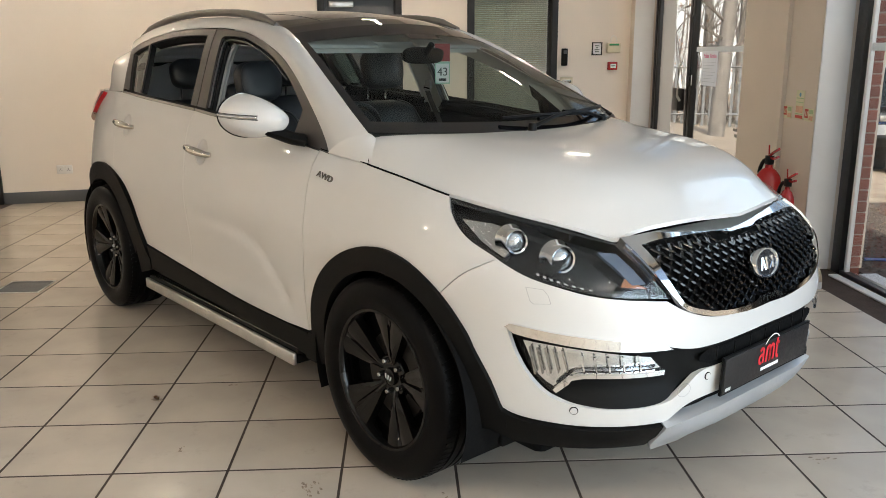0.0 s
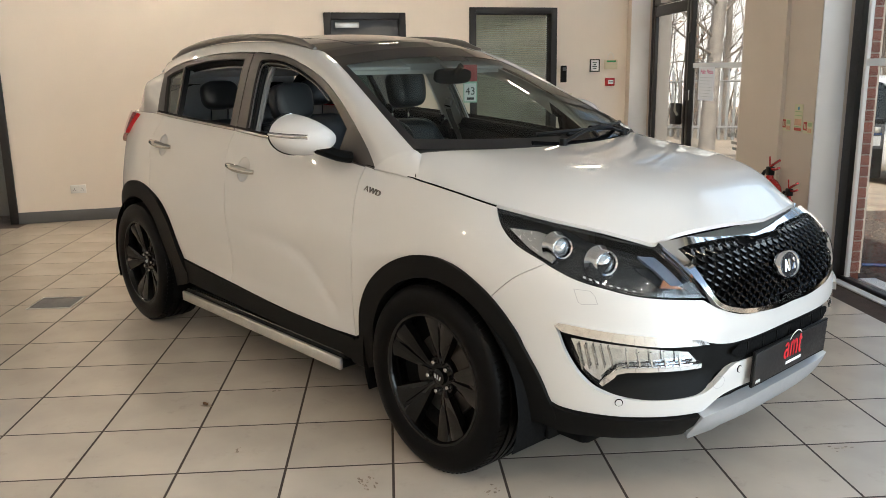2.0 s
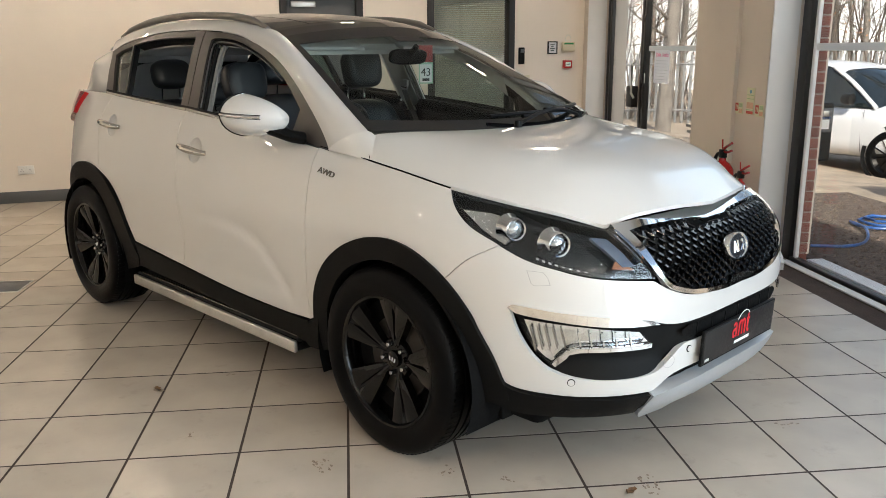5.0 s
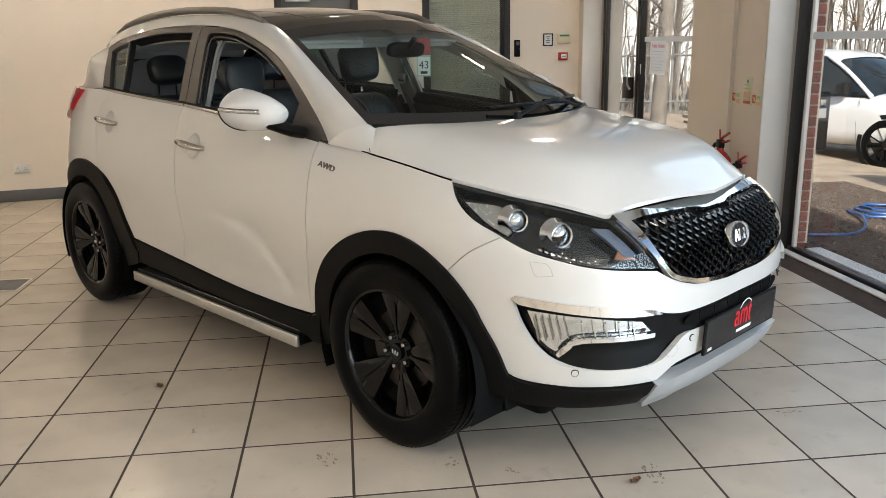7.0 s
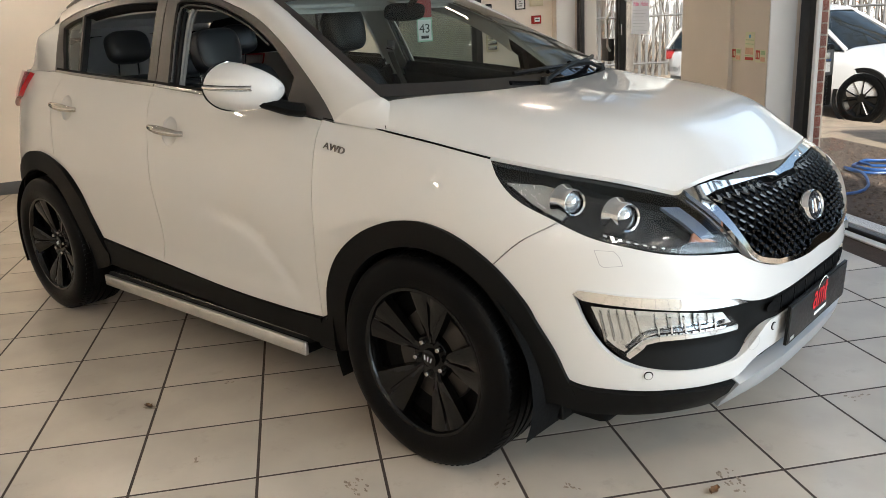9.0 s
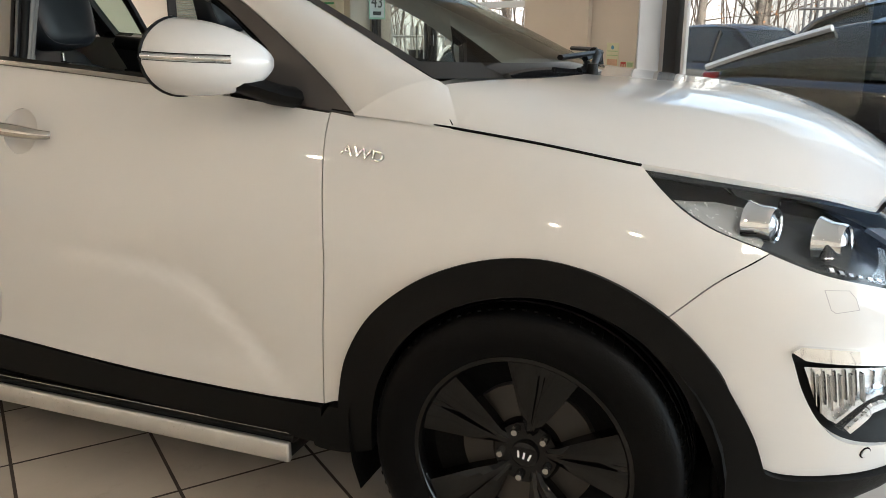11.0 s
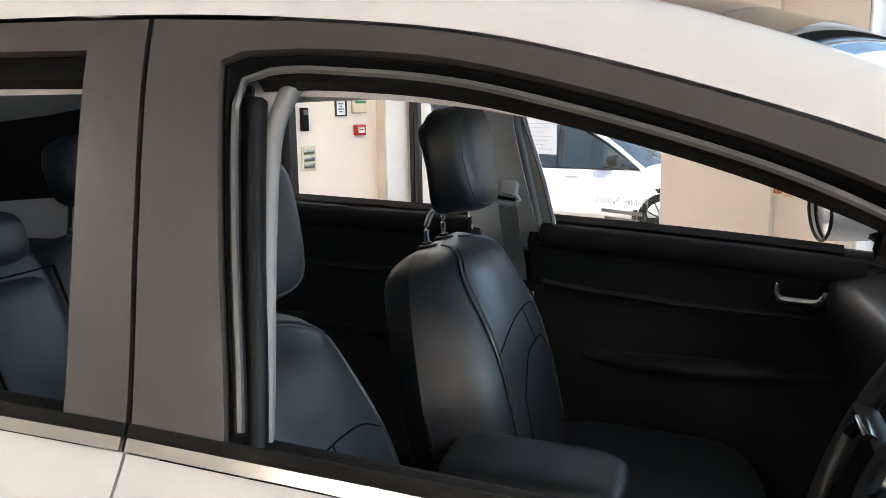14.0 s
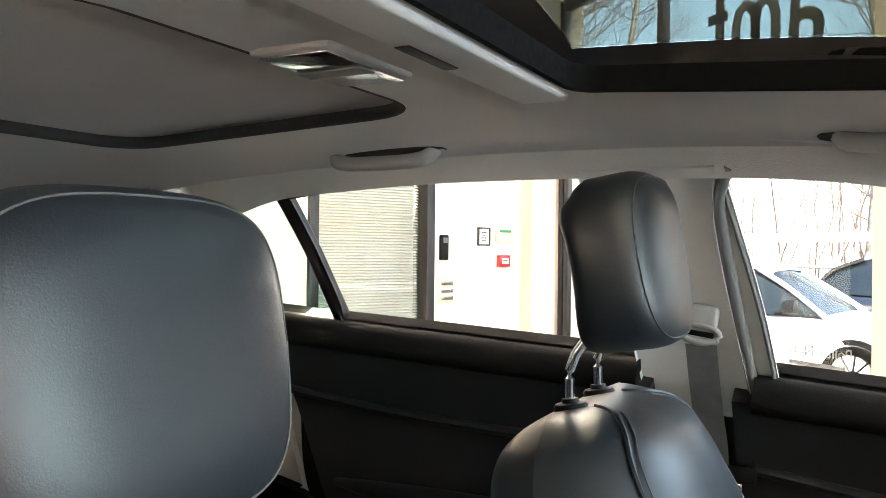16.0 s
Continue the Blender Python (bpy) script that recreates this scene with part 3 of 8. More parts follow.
put("closer", box("closer", (3.05, 8.55, 2.12), (3.10, 8.85, 2.19), ALU, 0.005), door)
keeper = put("hinge", box("hinge", (-0.012, -0.024, -0.06), (0.0, 0.024, 0.62), FRAME, 0.002), side_win, "", pose(3.09, 8.02, 1.16))
put("hinge_leaf", box("hinge_leaf", (-0.012, -0.02, -0.05), (0.012, 0.02, 0.05), ALU, 0.003), keeper)
put("hinge_leaf", box("hinge_leaf", (-0.012, -0.02, 0.54), (0.012, 0.02, 0.60), INK, 0.003), keeper)

# papers and decals on the glass
notice = thing("paper_notice", "white paper sheet headed Polite Notice taped to the glass", "notice", pose(GX - 0.012, 7.66, 1.28, 90, 0, -90))
put("sheet", mesh_of("sheet", [(-0.20, -0.16, 0), (0.20, -0.16, 0), (0.20, 0.16, 0), (-0.20, 0.16, 0)], [(0, 1, 2, 3)], THIN_PAPER, smooth=False), notice)
for word, x in (("Polite", -0.085), ("Notice", 0.088)):
    writing("heading", word, 0.056, PINK_INK, notice, pose(x, 0.112, 0.002))
for k in range(7):
    put("print_bar", box("print_bar", (-0.16, 0.055 - k * 0.030, 0.0012), (0.16 - 0.04 * (k % 3), 0.059 - k * 0.030, 0.0018), BLIND, 0), notice)
sticker = thing("window_lettering", "grey Polite Notice lettering on the outside of the glass", "window sticker", pose(GX + 0.008, 6.86, 0.84, 90, 0, 90))
for word, x in (("Polite", -0.128), ("Notice", 0.130)):
    writing("lettering", word, 0.085, LETTER_GREY, sticker, pose(x, 0, 0))
for k, w in enumerate((0.36, 0.30)):
    put("print_bar", box("print_bar", (-w / 2, -0.085 - k * 0.05, 0), (w / 2, -0.06 - k * 0.05, 0.001), LETTER_GREY, 0), sticker)


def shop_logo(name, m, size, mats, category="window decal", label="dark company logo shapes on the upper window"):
    """The dealer's mark as plain shapes: a sloping roof line, three rounded blocks and a bar."""
    th = thing(name, label, category, m)
    a, b, c = mats
    h = size
    arch = [(0.0, 0.0), (0.0, 0.62), (0.05, 0.80), (0.18, 0.88), (0.30, 0.80), (0.36, 0.62), (0.36, 0.0)]

    def bar_line(name, pts, w, mat):
        pts = [Vector((p[0] * h, p[1] * h)) for p in pts]
        v, f = [], []
        for i, p in enumerate(pts):
            d = (pts[min(i + 1, len(pts) - 1)] - pts[max(i - 1, 0)]).normalized()
            nrm = Vector((-d.y, d.x)) * w * h / 2
            v += [(*(p + nrm), 0), (*(p - nrm), 0), (*(p + nrm), 0.001), (*(p - nrm), 0.001)]
        for i in range(len(pts) - 1):
            k = 4 * i
            f += [(k + 2, k + 3, k + 7, k + 6), (k + 1, k, k + 4, k + 5), (k, k + 2, k + 6, k + 4), (k + 3, k + 1, k + 5, k + 7)]
        f += [(0, 1, 3, 2), (4 * len(pts) - 4, 4 * len(pts) - 2, 4 * len(pts) - 1, 4 * len(pts) - 3)]
        put(name, mesh_of(name, v, f, mat, smooth=False), th)
    bar_line("ring_mark", spline([(-1.0, 0.05), (-1.18, 0.12), (-1.22, 0.36), (-1.05, 0.5), (-0.84, 0.42), (-0.84, 0.02)], 0.05), 0.17, a)
    bar_line("cap_mark", spline([(-1.2, 0.76), (-1.0, 0.86), (-0.86, 0.74), (-0.84, 0.40)], 0.05), 0.16, a)
    bar_line("arch_mark", [(x - 0.52, y) for x, y in arch], 0.17, a)
    bar_line("arch_mark", [(x - 0.16, y) for x, y in arch], 0.17, a)
    bar_line("post_mark", [(0.52, 1.12), (0.52, 0.2), (0.60, 0.06), (0.74, 0.05)], 0.18, a)
    bar_line("cross_mark", [(0.36, 0.82), (0.76, 0.82)], 0.15, a)
    bar_line("roof_mark", spline([(-0.75, 1.02), (-0.45, 1.28), (0.0, 1.42), (0.35, 1.36), (0.62, 1.18)], 0.05), 0.06, b)
    bar_line("address_bar", [(-0.95, -0.30), (0.85, -0.30)], 0.17, c)
    return th


shop_logo("window_decal", pose(GX + 0.012, 7.38, 2.47, 90, 0, 90), 0.42, (INK, INK, INK))
shop_logo("window_decal", pose(GX + 0.012, 3.6, 2.55, 90, 0, 90), 0.42, (INK, INK, INK))

# the column's signs and extinguishers
SIGN_CREAM = surface("sign_cream", (0.64, 0.64, 0.44), 0.5, vary=0.04, scale=20)
PALE_GREEN = surface("pale_green_print", (0.36, 0.50, 0.28), 0.6, vary=0.1, scale=40)
PALE_RED = surface("pale_red_print", (0.62, 0.38, 0.26), 0.6, vary=0.1, scale=40)
DULL_RED = surface("dull_red_print", (0.46, 0.06, 0.04), 0.55, vary=0.06, scale=30)
SIGN_BLUE = surface("blue_symbol", (0.10, 0.32, 0.50), 0.5, vary=0.05)


def wall_sign(y, z, w, h, label):
    t = thing("safety_sign", label, "sign", pose(2.928, y, z, 90, 0, -90))
    put("panel", box("panel", (-w / 2, -h / 2, -0.0015), (w / 2, h / 2, 0.0015), SIGN_CREAM, 0.0008), t)
    return t


def sign_bar(name, t, lo, hi, material):
    put(name, box(name, (lo[0], lo[1], 0.0017), (hi[0], hi[1], 0.0024), material, 0), t)


board = wall_sign(5.40, 1.085, 0.115, 0.19, "cream sign with pale print, red bar and round blue symbol")
put("symbol", lathe("symbol", [(0.0, 0.0024), (0.013, 0.0024), (0.013, 0.0016)], SIGN_BLUE, 20, "z"), board, "round blue symbol", pose(0, 0.066, 0))
sign_bar("print_bar", board, (-0.050, 0.040), (0.050, 0.045), PALE_GREEN)
sign_bar("print_bar", board, (-0.050, 0.014), (0.050, 0.019), PALE_GREEN)
sign_bar("print_block", board, (-0.048, -0.052), (0.048, -0.008), PALE_RED)
sign_bar("print_bar", board, (-0.050, -0.064), (0.050, -0.059), PALE_GREEN)
sign_bar("red_bar", board, (-0.050, -0.090), (0.050, -0.070), DULL_RED)
for yy in (5.565, 5.262):
    plate_ = wall_sign(yy, 1.027, 0.12, 0.085, "small cream extinguisher sign with a red symbol")
    sign_bar("symbol", plate_, (-0.056, -0.022), (-0.008, 0.036), DULL_RED)
    for px in (-0.044, -0.024):
        put("symbol_mark", box("symbol_mark", (px, -0.010, 0.0026), (px + 0.008, 0.022, 0.0032), SIGN_CREAM, 0), plate_)
    sign_bar("print_block", plate_, (0.002, 0.008), (0.054, 0.034), PALE_GREEN)
    sign_bar("print_block", plate_, (0.002, -0.034), (0.054, -0.006), PALE_RED)


def extinguisher(y, x, scale, label, slim=1.0):
    t = thing("fire_extinguisher", label, "fire extinguisher", pose(x, y, 0.0), "fire extinguishers")
    s = scale
    put("bottle", lathe("bottle", [(0.0, 0.002), (0.07 * s, 0.002), (0.076 * s, 0.02), (0.076 * s, 0.44 * s), (0.068 * s, 0.49 * s), (0.045 * s, 0.525 * s), (0.022 * s, 0.54 * s), (0.02 * s, 0.56 * s), (0.0, 0.56 * s)], RED_PAINT, 28, "z"), t, "", Matrix.Diagonal((slim, slim, 1, 1)))
    put("band", lathe("band", [(0.0768 * s, 0.22 * s), (0.0772 * s, 0.225 * s), (0.0772 * s, 0.36 * s), (0.0768 * s, 0.365 * s)], CREAM, 28, "z"), t, "", Matrix.Diagonal((slim, slim, 1, 1)))
    put("valve", box("valve", (-0.018 * s, -0.022 * s, 0.56 * s), (0.018 * s, 0.022 * s, 0.61 * s), BLACK_PLASTIC, 0.004), t)
    put("lever", tube("lever", spline([(0, 0.0, 0.612 * s), (0, -0.05 * s, 0.635 * s), (0, -0.11 * s, 0.66 * s)], 0.02), 0.008 * s, RED_PAINT, 6), t)
    put("lever", tube("lever", spline([(0, 0.0, 0.60 * s), (0, -0.06 * s, 0.60 * s), (0, -0.11 * s, 0.615 * s)], 0.02), 0.008 * s, RED_PAINT, 6), t)
    put("pin", tube("pin", [(0, 0.01, 0.61 * s), (0, 0.02, 0.67 * s)], 0.005 * s, RED_PAINT, 6), t)
    put("hose", tube("hose", spline([(0, 0.02, 0.585 * s), (0, 0.07 * s, 0.575 * s), (-0.01, 0.105 * s, 0.50 * s), (-0.01, 0.09 * s, 0.36 * s), (-0.01, 0.085 * s, 0.22 * s)], 0.03), 0.011 * s, BLACK_PLASTIC, 8), t)


extinguisher(5.50, 2.80, 1.20, "large red fire extinguisher standing by the column")
extinguisher(5.20, 2.80, 1.01, "smaller slim red fire extinguisher standing by the column", 0.66)

# ceiling lamps
for lx in (-4.6, -2.2, 0.2, 2.2):
    for ly in (-3.2, -0.4, 2.4, 5.2, 7.6):
        if (lx > 0 and 1 < ly < 6) or (lx == -2.2 and ly in (2.4, 5.2)):
            continue
        t = thing("ceiling_lamp", "slim recessed ceiling lamp, warm white and lit", "ceiling lamp", pose(lx, ly, HIGH), "ceiling lamps")
        put("bezel", boxes("bezel", [((-0.17, -0.06, -0.03), (0.17, -0.04, -0.001)), ((-0.17, 0.04, -0.03), (0.17, 0.06, -0.001)), ((-0.17, -0.04, -0.03), (-0.15, 0.04, -0.001)), ((0.15, -0.04, -0.03), (0.17, 0.04, -0.001))], WHITE_PLASTIC), t)
        put("diffuser", box("diffuser", (-0.149, -0.039, -0.02), (0.149, 0.039, -0.004), LAMP, 0), t)


# dirt on the tiles
def dirt(x, y, spread, count, seed, label):
    rng = random.Random(seed)
    v, f = [], []
    for _ in range(count):
        a, d = rng.uniform(0, 6.28), spread * rng.random() ** 0.7
        px, py, r = d * math.cos(a), 0.6 * d * math.sin(a), rng.uniform(0.0015, 0.007)
        n, b, tw = rng.randint(4, 7), len(v), rng.uniform(0, 6)
        st = rng.uniform(1.0, 2.6)
        for k in range(n):
            w = tw + 2 * math.pi * k / n
            v.append((px + st * r * math.cos(w) * rng.uniform(0.6, 1.1), py + r * math.sin(w) * rng.uniform(0.6, 1.1), 0.0012))
        f.append(tuple(range(b, b + n)))
    tagged(put("dirt_specks", mesh_of("dirt_specks", v, f, DIRT, smooth=False), None, "", pose(x, y, 0.0, 0, 0, seed * 37 % 180)), label, "dirt", kind="stuff")


DIRT = surface("dried_mud", (0.25, 0.20, 0.15), 0.9, vary=0.4, scale=60)
DRY_LEAF = surface("fallen_leaf", (0.15, 0.075, 0.03), 0.7, vary=0.3, scale=60)
for x, y, spread, count, seed in ((-0.069, 2.512, 0.06, 26, 3), (-0.51, 3.42, 0.02, 6, 5), (1.06, 2.23, 0.07, 26, 7), (0.58, 2.33, 0.04, 10, 8), (0.39, 2.42, 0.05, 14, 11), (-0.58, 2.82, 0.02, 6, 12), (-0.80, 3.28, 0.028, 22, 14), (1.75, 2.6, 0.06, 12, 15), (-1.3, 2.3, 0.05, 10, 17)):
    dirt(x, y, spread, count, seed, "scattered specks of dried mud on the floor tiles")
for x, y, s_, turn in ((0.979, 2.188, 1.0, 40), (-0.805, 3.285, 0.8, 130)):
    leaf = thing("dry_leaf", "small curled brown dry leaf lying on the tiles", "leaf", pose(x, y, 0.001, 0, 0, turn))
    v, f = [], []
    for i in range(9):
        u = -1 + i / 4
        for j in range(5):
            w = (-1 + j / 2)
            v.append((0.026 * s_ * u, 0.012 * s_ * w * (1 - u * u) ** 0.5 + 0.003 * math.sin(7 * u), 0.001 + 0.009 * s_ * w * w * (1 - 0.4 * u) + 0.004 * u * u))
    f = [(i * 5 + j, i * 5 + j + 1, i * 5 + j + 6, i * 5 + j + 5) for i in range(8) for j in range(4)]
    put("blade", mesh_of("blade", v, f, DRY_LEAF), leaf)
    put("stalk", tube("stalk", [(0.025 * s_, 0.0, 0.004), (0.036 * s_, 0.004, 0.003)], 0.0009, DRY_LEAF, 4), leaf)

# ---- outside ----
LOW, HIGH_YARD = -0.30, -0.10
YARD_X = [-600, 3.36, 3.37, 5.3, 6.0, 7.2, 8.2, 600]
YARD_N = [-0.8, -0.8, -0.06, -0.06, -0.13, -0.26, LOW, LOW]
YARD_S = [-0.8, -0.8, -0.06, -0.06, -0.07, -0.09, HIGH_YARD, HIGH_YARD]


def yard(x, y):
    share = min(1.0, max(0.0, (y - 7.6) / 1.8))
    return float(np.interp(x, YARD_X, YARD_S)) * (1 - share) + float(np.interp(x, YARD_X, YARD_N)) * share


yard_y = [-400, 0, 7.6, 8.2, 8.8, 9.4, 40, 600]
yv = [(x, y, yard(x, y)) for x in YARD_X for y in yard_y]
ny = len(yard_y)
yf = [(a * ny + b, (a + 1) * ny + b, (a + 1) * ny + b + 1, a * ny + b + 1) for a in range(len(YARD_X) - 1) for b in range(ny - 1)]
tagged(put("ground", mesh_of("ground", yv, yf, PAVING, smooth=False)), "pale sunlit tarmac falling gently away from the building", "ground", kind="structure")


tagged(put("pavement", boxes("pavement", [((3.37, -20, -0.059), (5.3, 7.75, -0.035))], GRAVEL)), "dark bark and gravel bed along the building", "gravel bed", kind="structure")


def gravel():
    rng = random.Random(9)
    v, f = [], []
    for _ in range(2600):
        x, y = rng.uniform(3.4, 5.25), rng.uniform(3.2, 7.7)
        r = rng.uniform(0.008, 0.022)
        b = len(v)
        a = rng.uniform(0, 6.3)
        for k in range(3):
            v.append((x + r * math.cos(a + 2.1 * k), y + r * math.sin(a + 2.1 * k), -0.036))
        v.append((x, y, -0.036 + r * rng.uniform(0.5, 1.1)))
        f += [(b, b + 1, b + 3), (b + 1, b + 2, b + 3), (b + 2, b, b + 3)]
    tagged(put("gravel", mesh_of("gravel", v, f, GRAVEL, smooth=False)), "loose bark chips and gravel", "gravel", kind="stuff")


gravel()
brick_pier = thing("brick_pier", "red brick pier outside the window frame", "brick pier", None, kind="structure")
put("core", boxes("core", [((3.365, 5.37, -0.06), (3.42, 5.66, HIGH))], MORTAR), brick_pier)
br = box("brick", (-0.132, -0.105, -0.032), (0.132, 0.105, 0.032), BRICK, 0.003, 1)
for i in range(47):
    for k, yy in enumerate((5.452, 5.66)):
        put("brick", br, brick_pier, "", pose(3.396 + (0.001 if (i + k) % 2 else -0.001), yy - (0.004 if i % 2 else 0), -0.02 + i * 0.075) @ Matrix.Diagonal((0.23, 1, 1, 1)))
put("facing_core", boxes("facing_core", [((3.215, 5.158, -0.06), (3.322, 5.187, HIGH - 0.13))], MORTAR), brick_pier)
for i in range(45):
    put("brick", br, brick_pier, "", pose(3.268, 5.154, -0.02 + i * 0.075) @ Matrix.Diagonal((0.40, 0.06, 1, 1)))
door_pier = thing("brick_pier", "red brick pier beside the entrance", "brick pier", None, kind="structure")
put("core", boxes("core", [((3.365, 9.96, -0.06), (3.47, 10.4, HIGH))], MORTAR), door_pier)
for i in range(47):
    for k, yy in enumerate((10.06, 10.268)):
        put("brick", br, door_pier, "", pose(3.415 + (0.001 if (i + k) % 2 else -0.001), yy, -0.02 + i * 0.075) @ Matrix.Diagonal((0.5, 0.97, 1, 1)))

unit = thing("equipment_box", "dark equipment box with pale labels fixed to the brick pier", "equipment box", pose(3.515, 5.52, 0.64) @ Matrix.Scale(0.38, 4))
put("case", box("case", (-0.20, -0.26, 0.0), (0.20, 0.26, 1.12), BLACK_PLASTIC, 0.05, 4), unit)
put("panel", box("panel", (-0.17, -0.275, 0.56), (0.17, -0.262, 1.02), SKIRT, 0.01), unit)
put("label_plate", box("label_plate", (-0.10, -0.282, 0.62), (0.10, -0.276, 0.80), PAPER, 0.002), unit)
put("nozzle", box("nozzle", (-0.06, -0.32, 0.86), (0.06, -0.276, 0.97), ALU, 0.008), unit)
for k in range(4):
    put("button", lathe("button", [(0.0, -0.288), (0.022, -0.288), (0.024, -0.276)], HOSE, 14, "y"), unit, "", pose(-0.09 + k * 0.06, 0, 0.835))

hose = thing("garden_hose", "coiled blue hose lying on the gravel", "hose", None)
coil = [(3.56, 5.5, -0.02), (3.85, 5.45, -0.02), (4.1, 5.62, -0.02), (4.3, 5.95, 0.0)]
for k in range(24):
    a = k * 0.62
    coil.append((4.62 + (0.29 - 0.006 * k) * math.cos(a + 2.6) + 0.03 * math.sin(3.1 * k), 6.12 + (0.25 - 0.004 * k) * math.sin(a + 2.6) + 0.02 * math.cos(2.3 * k), -0.015 + 0.002 * k))
put("hose_coil", tube("hose_coil", spline(coil, 0.06), 0.012, HOSE, 7), hose)


# steel palisade fence
def fence(x0, y0, x1, y1, high, foot=LOW):
    th = thing("palisade_fence", "galvanised steel palisade fence", "fence")
    d = Vector((x1 - x0, y1 - y0, 0))
    n = int(d.length / 0.155)
    turn = math.degrees(math.atan2(d.y, d.x))
    pale = mesh_of("pale", [(-0.032, 0, 0), (0, 0.012, 0), (0.032, 0, 0), (-0.032, 0, high - 0.08), (0, 0.012, high), (0.032, 0, high - 0.08), (0, -0.006, 0), (0, -0.006, high)],
                   [(0, 1, 4, 3), (1, 2, 5, 4), (2, 6, 7, 5), (6, 0, 3, 7), (3, 4, 7), (4, 5, 7)], GALVANISED, smooth=False)
    for i in range(n):
        p = Vector((x0, y0, foot)) + d * (i / n)
        put("pale", pale, th, "", pose(*p, 0, 0, turn))
    for z in (foot + 0.30, foot + high - 0.28):
        put("rail", tube("rail", [(x0, y0, z), (x1, y1, z)], 0.028, GALVANISED, 4), th)


fence(15.0, 13.0, 10.5, 18.2, 1.66)
fence(14.6, -3.0, 15.0, 13.0, 2.05, HIGH_YARD)
fence(10.5, 18.2, 3.0, 20.0, 1.66)


def branch(rng, v, f, p, d, length, r, level):
    pts = [p]
    steps = 3 if level else 6
    for _ in range(steps):
        d = (d + Vector((rng.uniform(-1, 1), rng.uniform(-1, 1), rng.uniform(-0.3, 0.8))) * (0.10 if level == 0 else 0.22)).normalized()
        pts.append(pts[-1] + d * (length / steps))
    sides = 7 if level == 0 else (4 if level == 1 else 3)
    base = len(v)
    for i, q in enumerate(pts):
        rr = r * (1 - 0.72 * i / steps)
        a = d.orthogonal().normalized()
        b = d.cross(a)
        for k in range(sides):
            w = 2 * math.pi * k / sides
            v.append(q + a * rr * math.cos(w) + b * rr * math.sin(w))
    for i in range(steps):
        for k in range(sides):
            f.append((base + i * sides + k, base + i * sides + (k + 1) % sides, base + (i + 1) * sides + (k + 1) % sides, base + (i + 1) * sides + k))
    return pts, d


def bare_tree(seed, high, thick):
    rng = random.Random(seed)
    tv, tf, cv, cf, lv, lf = [], [], [], [], [], []
    spine, _ = branch(rng, tv, tf, Vector((0, 0, -0.1)), Vector((0, 0, 1)), high, thick, 0)
    for i in range(34):
        h = rng.uniform(0.16, 1.0)
        k = min(int(h * 6), 5)
        p = spine[k].lerp(spine[k + 1], h * 6 - k)
        a = rng.uniform(0, 6.28)
        d = Vector((math.cos(a), math.sin(a), rng.uniform(0.15, 1.1))).normalized()
        limb, d1 = branch(rng, cv, cf, p, d, rng.uniform(0.9, 2.2) * (1.2 - 0.6 * h) * high / 7, thick * 0.17 * (1.15 - h * 0.6), 1)
        for j in range(9):
            q = limb[rng.randint(1, 3)]
            dd = (d1 + Vector((rng.uniform(-1, 1), rng.uniform(-1, 1), rng.uniform(-0.4, 1))) * 0.9).normalized()
            tw, d2 = branch(rng, cv, cf, q, dd, rng.uniform(0.35, 1.05), thick * 0.055, 2)
            for _ in range(2):
                d3 = (d2 + Vector((rng.uniform(-1, 1), rng.uniform(-1, 1), rng.uniform(-0.4, 0.8)))).normalized()
                branch(rng, cv, cf, tw[rng.randint(1, 3)], d3, rng.uniform(0.2, 0.5), thick * 0.035, 2)
            if rng.random() < 0.5:
                e = tw[-1]
                b = len(lv)
                s = rng.uniform(0.02, 0.045)
                u = Vector((rng.uniform(-1, 1), rng.uniform(-1, 1), rng.uniform(-1, 1))).normalized()
                w = u.orthogonal().normalized()
                lv += [e, e + u * s + w * s * 0.5, e + u * 2 * s, e + u * s - w * s * 0.5]
                lf.append((b, b + 1, b + 2, b + 3))
    th = thing("bare_tree", "bare winter tree with thin branches and few dry leaves", "tree", None, "bare trees")
    put("trunk", mesh_of("trunk", tv, tf, TRUNK), th)
    put("crown", mesh_of("crown", cv, cf, TWIG), th)
    put("dry_leaves", mesh_of("dry_leaves", lv, lf, LEAF, smooth=False), th)
    return th


kinds = [bare_tree(3, 8.5, 0.17), bare_tree(11, 7.5, 0.11), bare_tree(23, 9.5, 0.13)]
rng = random.Random(5)
spots = [(6.33, 15.6, 0, 1.0), (8.9, 21.0, 1, 1.0), (7.6, 23.5, 2, 1.0), (12.6, 18.8, 1, 0.9), (14.6, 15.6, 2, 1.0), (16.0, 14.6, 0, 1.0), (18.0, 13.2, 1, 1.0), (19.4, 12.6, 2, 1.1), (21.5, 11.0, 0, 0.9), (23, 12, 1, 1.2), (10.0, 26.0, 0, 1.1), (23.5, 8.0, 2, 1.0), (5.6, 24.0, 1, 1.0), (14.0, 22.0, 2, 1.2), (19.0, 17.0, 1, 1.2), (26.0, 4.0, 1, 1.0)]
for k, (x, y, kind, s) in enumerate(spots):
    m = pose(x, y, yard(x, y), 0, 0, rng.uniform(0, 360)) @ Matrix.Scale(s, 4)
    if k < 3:
        kinds[k].matrix_basis = m
    else:
        copy_thing(kinds[kind], m)


